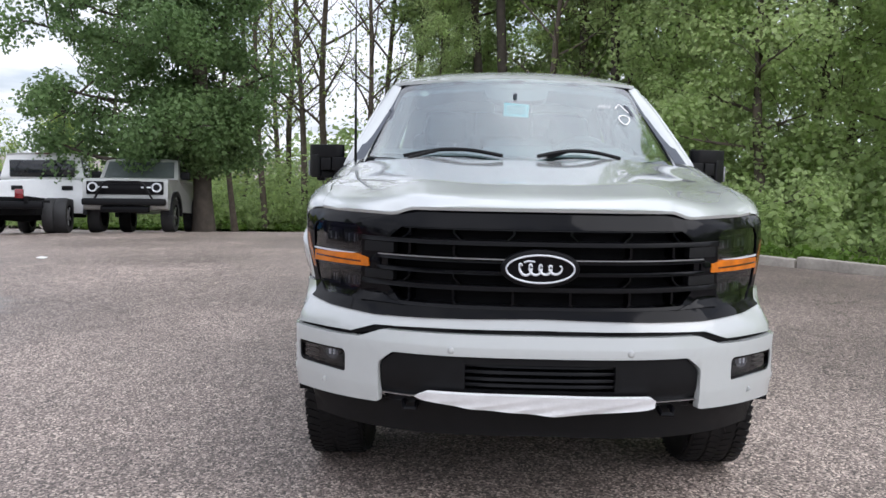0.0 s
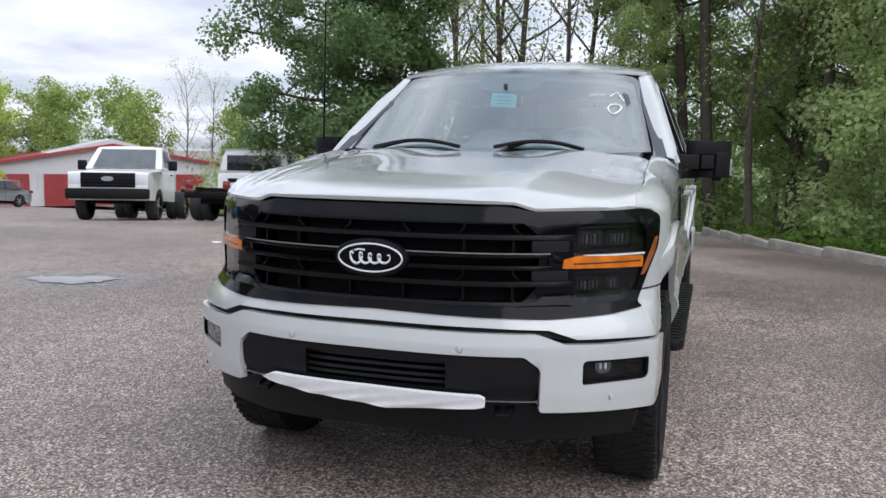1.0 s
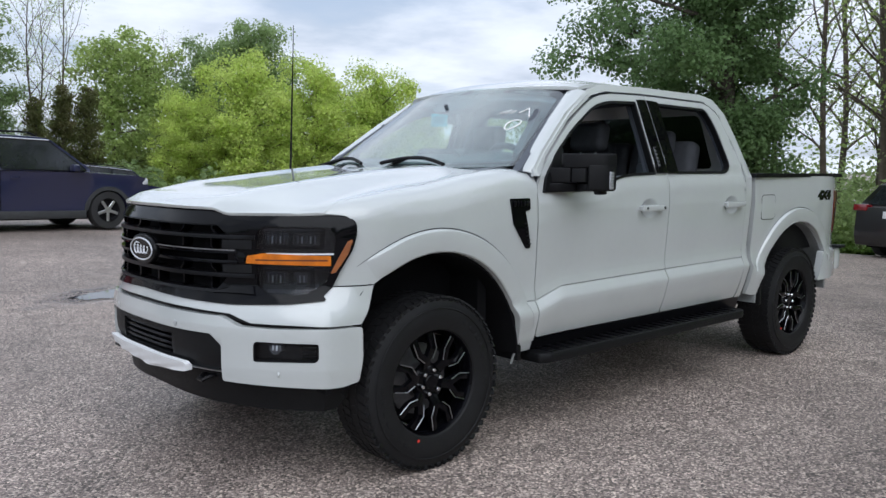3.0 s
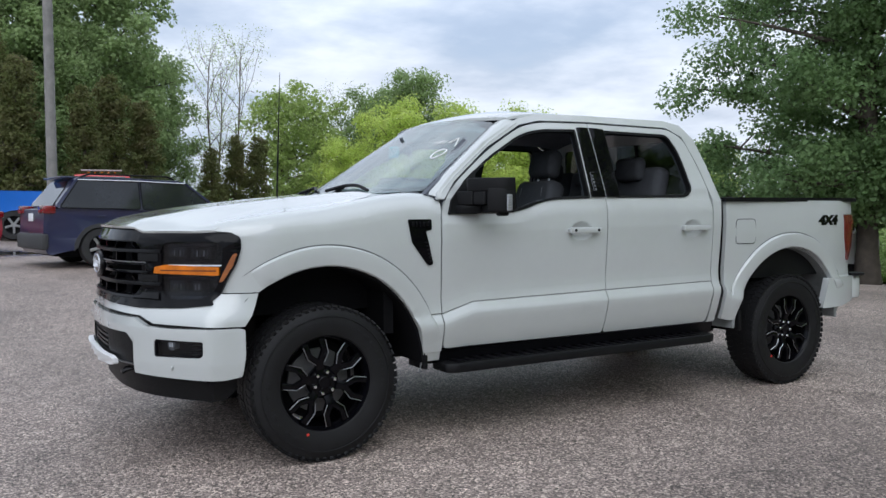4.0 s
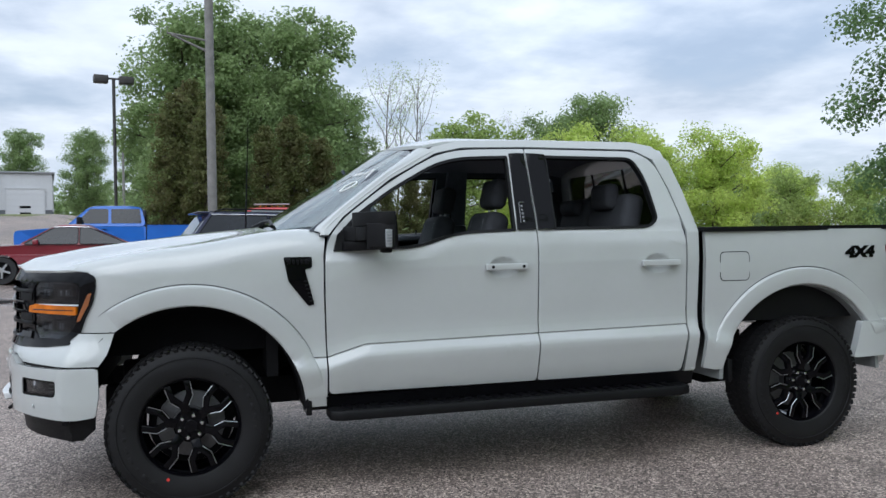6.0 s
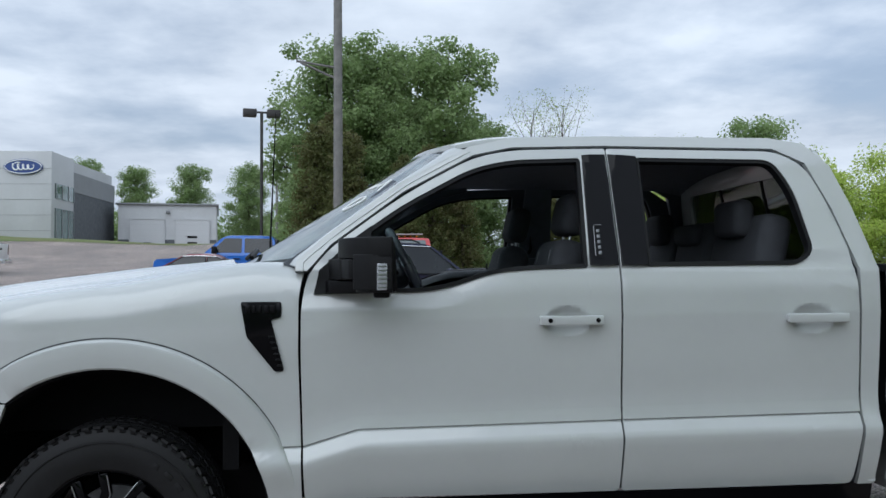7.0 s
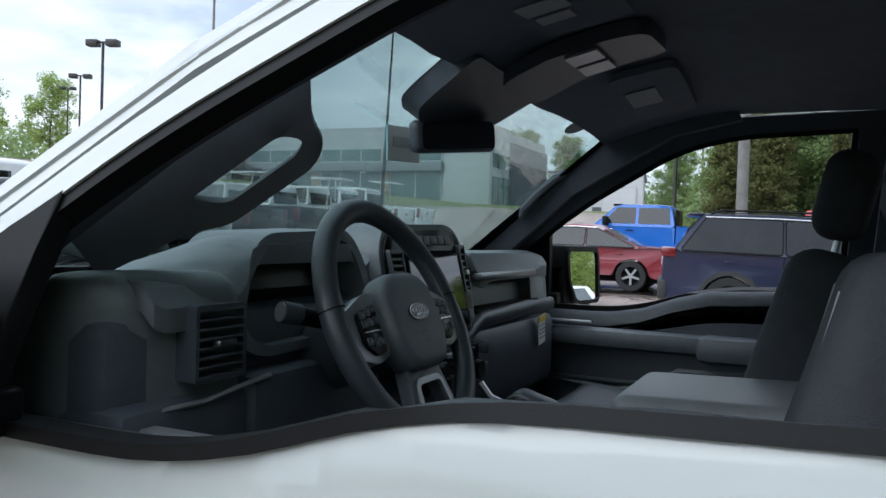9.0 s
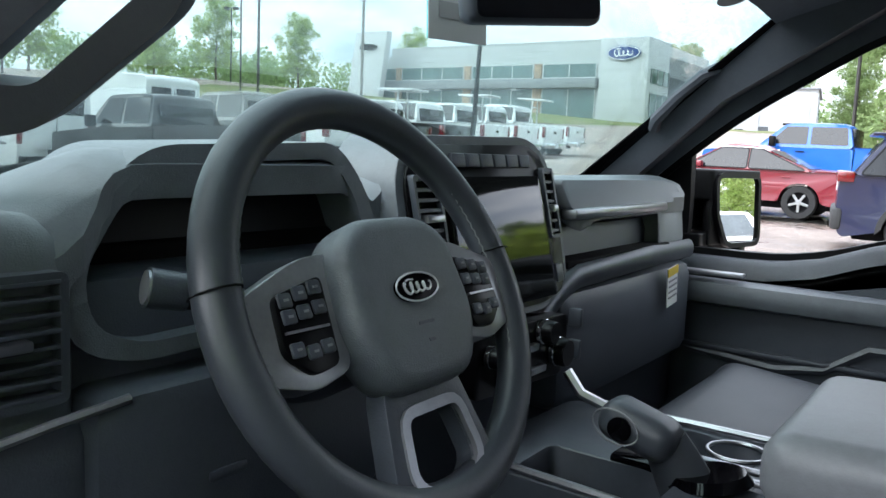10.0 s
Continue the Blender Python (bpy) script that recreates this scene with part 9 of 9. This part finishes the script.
def dealership():
    """Showroom facing the car park; local x along its front, local -y outwards."""
    c = thing("showroom", Matrix.Translation((-44.6, 70.6, 4.2)) @ Matrix.Diagonal((0.777, 0.85, 0.85, 1)), "pale grey car showroom with long window bands and a logo tower", "building")
    F = 9.2
    part("wall", boxes([((4.0, 10, F / 2), (38, 20, F))]), PANEL, c)
    part("low_wing", boxes([((-19.0, 10.2, 4.2), (8.0, 19.6, 8.4))]), PANEL, c)
    for x0, x1 in ((-22, -14), (-13, -2.6), (-1.2, 8.0), (9.4, 16.6)):
        for z0, z1, nm in ((5.3, 6.8, "window"), (0.3, 4.05, "window")):
            wn_ = part(nm, boxes([(((x0 + x1) / 2, -0.03, (z0 + z1) / 2), (x1 - x0, 0.12, z1 - z0))]), SHOP_GLASS, c)
            k = 3 if x1 - x0 > 9 else 2
            for i in range(k + 1):
                part("mullion", boxes([((x0 + (x1 - x0) * i / k, -0.11, (z0 + z1) / 2), (0.12, 0.10, z1 - z0))]), PANEL, wn_)
            part("window_sill", boxes([(((x0 + x1) / 2, -0.14, z0), (x1 - x0, 0.16, 0.12))]), PANEL, wn_)
    for x in (-13.5, -1.9, 8.7):
        part("stone_pier", boxes([((x, -0.10, 2.1), (1.2, 0.4, 4.2)), ((x, -0.06, 6.05), (1.0, 0.3, 1.7))], 0.03), STONE, c)
    part("canopy_band", boxes([((-2.0, -0.5, 4.65), (38.0, 1.2, 1.05))], 0.04), GREY_BAND, c)
    for z in (7.5, 8.3):
        part("panel_joint", boxes([((1.0, -0.012, z), (32, 0.03, 0.03))]), GREY_BAND, c)
    part("parapet", boxes([((1.0, 0.4, F + 0.1), (32, 0.9, 0.2))], 0.03), PANEL, c)
    # logo tower at the near corner, with its side windows and dark wing
    tw = part("tower", boxes([((20.3, 2.5, 4.65), (6.0, 6.4, 9.5))], 0.05), PANEL, c)
    for z in (1.2, 2.8, 4.4, 6.0, 7.6):
        part("panel_joint", boxes([((20.3, -0.712, z), (6.0, 0.03, 0.03))]), GREY_BAND, tw)
    part("side_wall", boxes([((22.8, 13, 4.0), (0.8, 15, 8.0))]), BRICK_DARK, c)
    part("side_panel", boxes([((23.22, 13, 6.9), (0.08, 14.9, 2.2))]), GREY_BAND, c)
    for z0, z1 in ((4.6, 6.2), (0.3, 3.6)):
        wn_ = part("side_window", boxes([((23.32, 2.9, (z0 + z1) / 2), (0.10, 5.4, z1 - z0))]), SHOP_GLASS, c)
        for y in (0.3, 2.1, 3.9, 5.5):
            part("mullion", boxes([((23.38, y, (z0 + z1) / 2), (0.10, 0.14, z1 - z0))]), GREY_BAND, wn_)
    sign_m = Matrix.Translation((20.3, -0.78, 7.75)) @ Matrix(((1, 0, 0, 0), (0, 0, -1, 0), (0, 1, 0, 0), (0, 0, 0, 1)))
    sg = part("wall_sign", prism(oval(2.1, 0.80, 36), 0.12, sign_m), mat("blue_sign", (0.015, 0.05, 0.22), 0.35, coat=0.5), c, "blue oval sign with a white rim")
    part("sign_rim", tube([sign_m @ Vector((x, y, 0.13)) for x, y in oval(1.97, 0.70, 36)], 0.05, 6, True), WHITE_MARK, sg)
    part("sign_scroll", moved(emblem_scroll(Matrix(), 15.0, 0.0), sign_m @ Matrix.Translation((0, 0, 0.13))), WHITE_MARK, sg)
    # leaning entrance slab
    sl = part("entrance_slab", prism([(-19.8, 0), (-14.0, 0), (-13.5, 4.0), (-12.4, 11.0), (-18.0, 11.0), (-19.2, 4.0)], 1.0, Matrix.Translation((0, -3.0, 0)) @ Matrix(((1, 0, 0, 0), (0, 0, -1, 0), (0, 1, 0, 0), (0, 0, 0, 1))), 0.05), PANEL, c)
    om = Matrix.Translation((-15.6, -4.05, 9.1)) @ Matrix(((1, 0, 0, 0), (0, 0, -1, 0), (0, 1, 0, 0), (0, 0, 0, 1)))
    part("slab_badge", prism(oval(1.6, 0.52, 30), 0.12, om), BLACK_GLOSS, sl)
    part("badge_rim", tube([om @ Vector((x, y, 0.13)) for x, y in oval(1.5, 0.45, 30)], 0.05, 6, True), CHROME, sl)
    for x in (-10.5, -6.0, 6.0):
        part("canopy_lamp", boxes([((x, -1.15, 3.95), (0.7, 0.3, 0.22))], 0.04), PANEL, c)


dealership()


def garage():
    c = thing("service_garage", Matrix.Translation((-25.2, 84.8, 3.7)) @ Matrix.Rotation(radians(10), 4, "Z"), "low white service garage with two roll-up bay doors", "building")
    part("wall", boxes([((5, 7.5, 2.2), (10, 15, 5.8))]), SHED_WALL, c)
    part("wainscot", boxes([((0.6, -0.03, 0.5), (1.2, 0.10, 1.7)), ((5.2, -0.03, 0.5), (1.0, 0.10, 1.7)), ((9.6, -0.03, 0.5), (0.8, 0.10, 1.7)), ((10.03, 7.5, 0.4), (0.10, 15, 1.5))]), BRICK_DARK, c)
    part("roof", boxes([((5, 7.5, 5.15), (10.5, 15.5, 0.18))], 0.04), GREY_BAND, c)
    for x in (2.9, 7.5):
        d = part("bay_door", boxes([((x, -0.06, 1.75), (3.4, 0.16, 3.5))]), WHITE_BAY, c)
        for z in (0.6, 1.2, 1.75, 2.35, 2.95):
            part("door_groove", boxes([((x, -0.143, z), (3.4, 0.02, 0.02))]), PANEL, d)
        part("door_frame", boxes([((x - 1.75, -0.10, 1.75), (0.12, 0.18, 3.5)), ((x + 1.75, -0.10, 1.75), (0.12, 0.18, 3.5)), ((x, -0.10, 3.55), (3.62, 0.18, 0.12))]), PANEL, d)
    for x, z, w_, h_ in ((7.5, 1.65, 1.0, 0.22), (7.5, 1.0, 1.0, 0.2), (2.9, 1.0, 0.8, 0.1)):
        part("door_window", boxes([((x, -0.15, z), (w_, 0.06, h_))]), DARK, c)
    part("wall_lamp", boxes([((5.0, -0.15, 4.3), (0.4, 0.3, 0.3))], 0.05), GREY_BAND, c)
    for y in (2.5, 6, 10):
        part("side_window", boxes([((10.03, y, 3.0), (0.10, 0.8, 0.9))]), SHOP_GLASS, c)
    part("down_pipe", boxes([((10.06, 0.5, 2.4), (0.10, 0.10, 4.8))]), PANEL, c)


garage()


def storage_barn():
    c = thing("storage_barn", Matrix.Translation((48.5, 55.5, ground_z(48.5, 55.5) - 0.2)) @ Matrix.Rotation(radians(-43), 4, "Z"), "white storage barn with red roof trim and red roll-up doors", "building")
    prof = [(0, 0), (19.6, 0), (19.6, 3.3), (9.8, 5.8), (0, 3.3)]
    mm = Matrix(((1, 0, 0, 0), (0, 0, 1, 0), (0, 1, 0, 0), (0, 0, 0, 1)))
    part("wall", prism(prof, 24.0, mm), SHED_WALL, c)
    for a, b in (((-0.3, 3.35), (9.8, 5.15)), ((9.8, 5.15), (19.9, 3.35))):
        part("roof", prism([a, b, (b[0], b[1] + 0.25), (a[0], a[1] + 0.25)], 25.0, Matrix.Translation((0, -0.5, 0)) @ mm), RED_SHED, c)
    for i in range(5):
        x = 1.9 + 3.6 * i
        d = part("roll_up_door", boxes([((x, -0.06, 1.35), (2.5, 0.16, 2.7))]), RED_SHED, c)
        for z in np.arange(0.3, 2.7, 0.3):
            part("door_slat", boxes([((x, -0.15, z), (2.5, 0.04, 0.05))]), RED_SHED, d)
    part("corner_trim", boxes([((0.1, -0.05, 1.65), (0.3, 0.2, 3.3))]), RED_SHED, c)
    for x in np.arange(0.6, 19.5, 0.8):
        part("wall_rib", boxes([((x, -0.02, 1.6), (0.06, 0.08, 3.2))]), SHED_WALL, c)


storage_barn()
GALV = mat("galvanised_steel", (0.36, 0.37, 0.38), 0.5, 0.6, vary=0.1)
POLE = mat("weathered_grey_pole", (0.20, 0.195, 0.185), 0.8, vary=0.2, scale=6)
BRONZE = mat("dark_bronze_lamp", (0.035, 0.032, 0.03), 0.5, vary=0.1)


def fence(x0, y0, x1, y1):
    f = thing("chain_link_fence", Matrix(), "grey chain-link fence along the far edge of the lot", "fence")
    a, b = Vector((x0, y0)), Vector((x1, y1))
    k = round((b - a).length / 3)
    pts = [a + (b - a) * i / k for i in range(k + 1)]
    for p in pts:
        part("post", tube([on_ground(p.x, p.y, -0.2), on_ground(p.x, p.y, 1.9)], 0.035, 6), GALV, f)
    part("rail", tube([on_ground(p.x, p.y, 1.85) for p in pts], 0.025, 6), GALV, f)
    bm = bmesh.new()
    for i in range(int((b - a).length / 0.3)):
        p, q = a + (b - a).normalized() * i * 0.3, a + (b - a).normalized() * (i + 6) * 0.3
        for s, e in ((p, q), (q, p)):
            c0, c1 = on_ground(s.x, s.y, 0.05), on_ground(e.x, e.y, 1.83)
            d = Vector((0, 0, 0.02))
            bm.faces.new([bm.verts.new(v) for v in (c0 - d, c1 - d, c1 + d, c0 + d)])
    mesh = part("wire_mesh", bm, GALV, f)
    mesh["kind"] = "stuff"


fence(20.0, 32.5, 44.0, 47.5)


def utility_pole(x, y, h, r, arm):
    base = on_ground(x, y)
    c = thing("utility_pole", Matrix.Translation(base), "tall grey pole with a bracket arm beside the parked cars", "pole")
    part("shaft", tube([(0, 0, -0.3), (0, 0, h * 0.5), (0, 0, h)], [r, r * 0.9, r * 0.75], 12), POLE, c)
    if arm:
        part("bracket", tube([(0, 0, arm), (-1.05, -0.10, arm + 0.14)], 0.03, 6), POLE, c)
        part("bracket", tube([(0, 0, arm - 0.30), (-0.95, -0.10, arm + 0.10)], 0.03, 6), POLE, c)
        part("bracket_tip", tube([(-1.05, -0.10, arm + 0.10), (-1.05, -0.10, arm + 0.30)], 0.012, 6), POLE, c)


def lot_lamp(x, y, h, heads=2, turn=0.0):
    c = thing("lot_lamp", Matrix.Translation(on_ground(x, y)) @ Matrix.Rotation(turn, 4, "Z"), "tall dark car park lamp with box heads", "street lamp", "car park lamps")
    part("shaft", tube([(0, 0, -0.3), (0, 0, h)], 0.075, 10), BRONZE, c)
    for i in range(heads):
        s = -1 if i else 1
        part("lamp_head", boxes([((s * 0.55, 0, h - 0.05), (0.62, 0.5, 0.34))], 0.03), BRONZE, c)
        part("lamp_arm", boxes([((s * 0.18, 0, h), (0.35, 0.08, 0.08))]), BRONZE, c)


utility_pole(0.20, 17.2, 14.0, 0.125, 6.3)
lot_lamp(-4.0, 35.0, 8.0, 2, 0.2)
lot_lamp(-32.5, 29.8, 8.6, 2, 0.3)
lot_lamp(-52.0, 45.5, 8.4, 2, 0.5)
lot_lamp(-75.0, 64.0, 8.4, 2, 0.5)
lot_lamp(-48.0, 24.0, 9.0, 2, 0.5)
utility_pole(-34.0, 40.0, 16.0, 0.10, 0)
utility_pole(-6.0, 60.0, 9.0, 0.10, 0)

verge([(-60, 40), (-35, 52), (-16, 60), (6, 46)], -16.0, 0.02, mat("lawn", (0.10, 0.15, 0.035), 0.9, scale=0.6, color2=(0.17, 0.15, 0.06), bump=0.4, bscale=20), "ground_lawn", "mown grass bank before the showroom")
# whip aerial on the far fender
ae = part("aerial", tube([(0.36, 0.86, 1.33), (0.40, 0.865, 2.32)], [0.008, 0.002], 6), BLACK_SATIN, truck)

sc = bmesh.new()
box(sc, (0, 0, 0), (0.30, 0.10, 0.012), 0.004, 1, m=Matrix.Rotation(0.3, 4, "Z"))
for v in sc.verts:
    v.co.z += 0.02 * math.sin(v.co.x * 25)
lit = part("paper_scrap", sc, TAG)
lit.location = on_ground(7.8, 6.5, 0.012)
tagged(lit, "small crumpled white paper scrap on the asphalt", "litter")
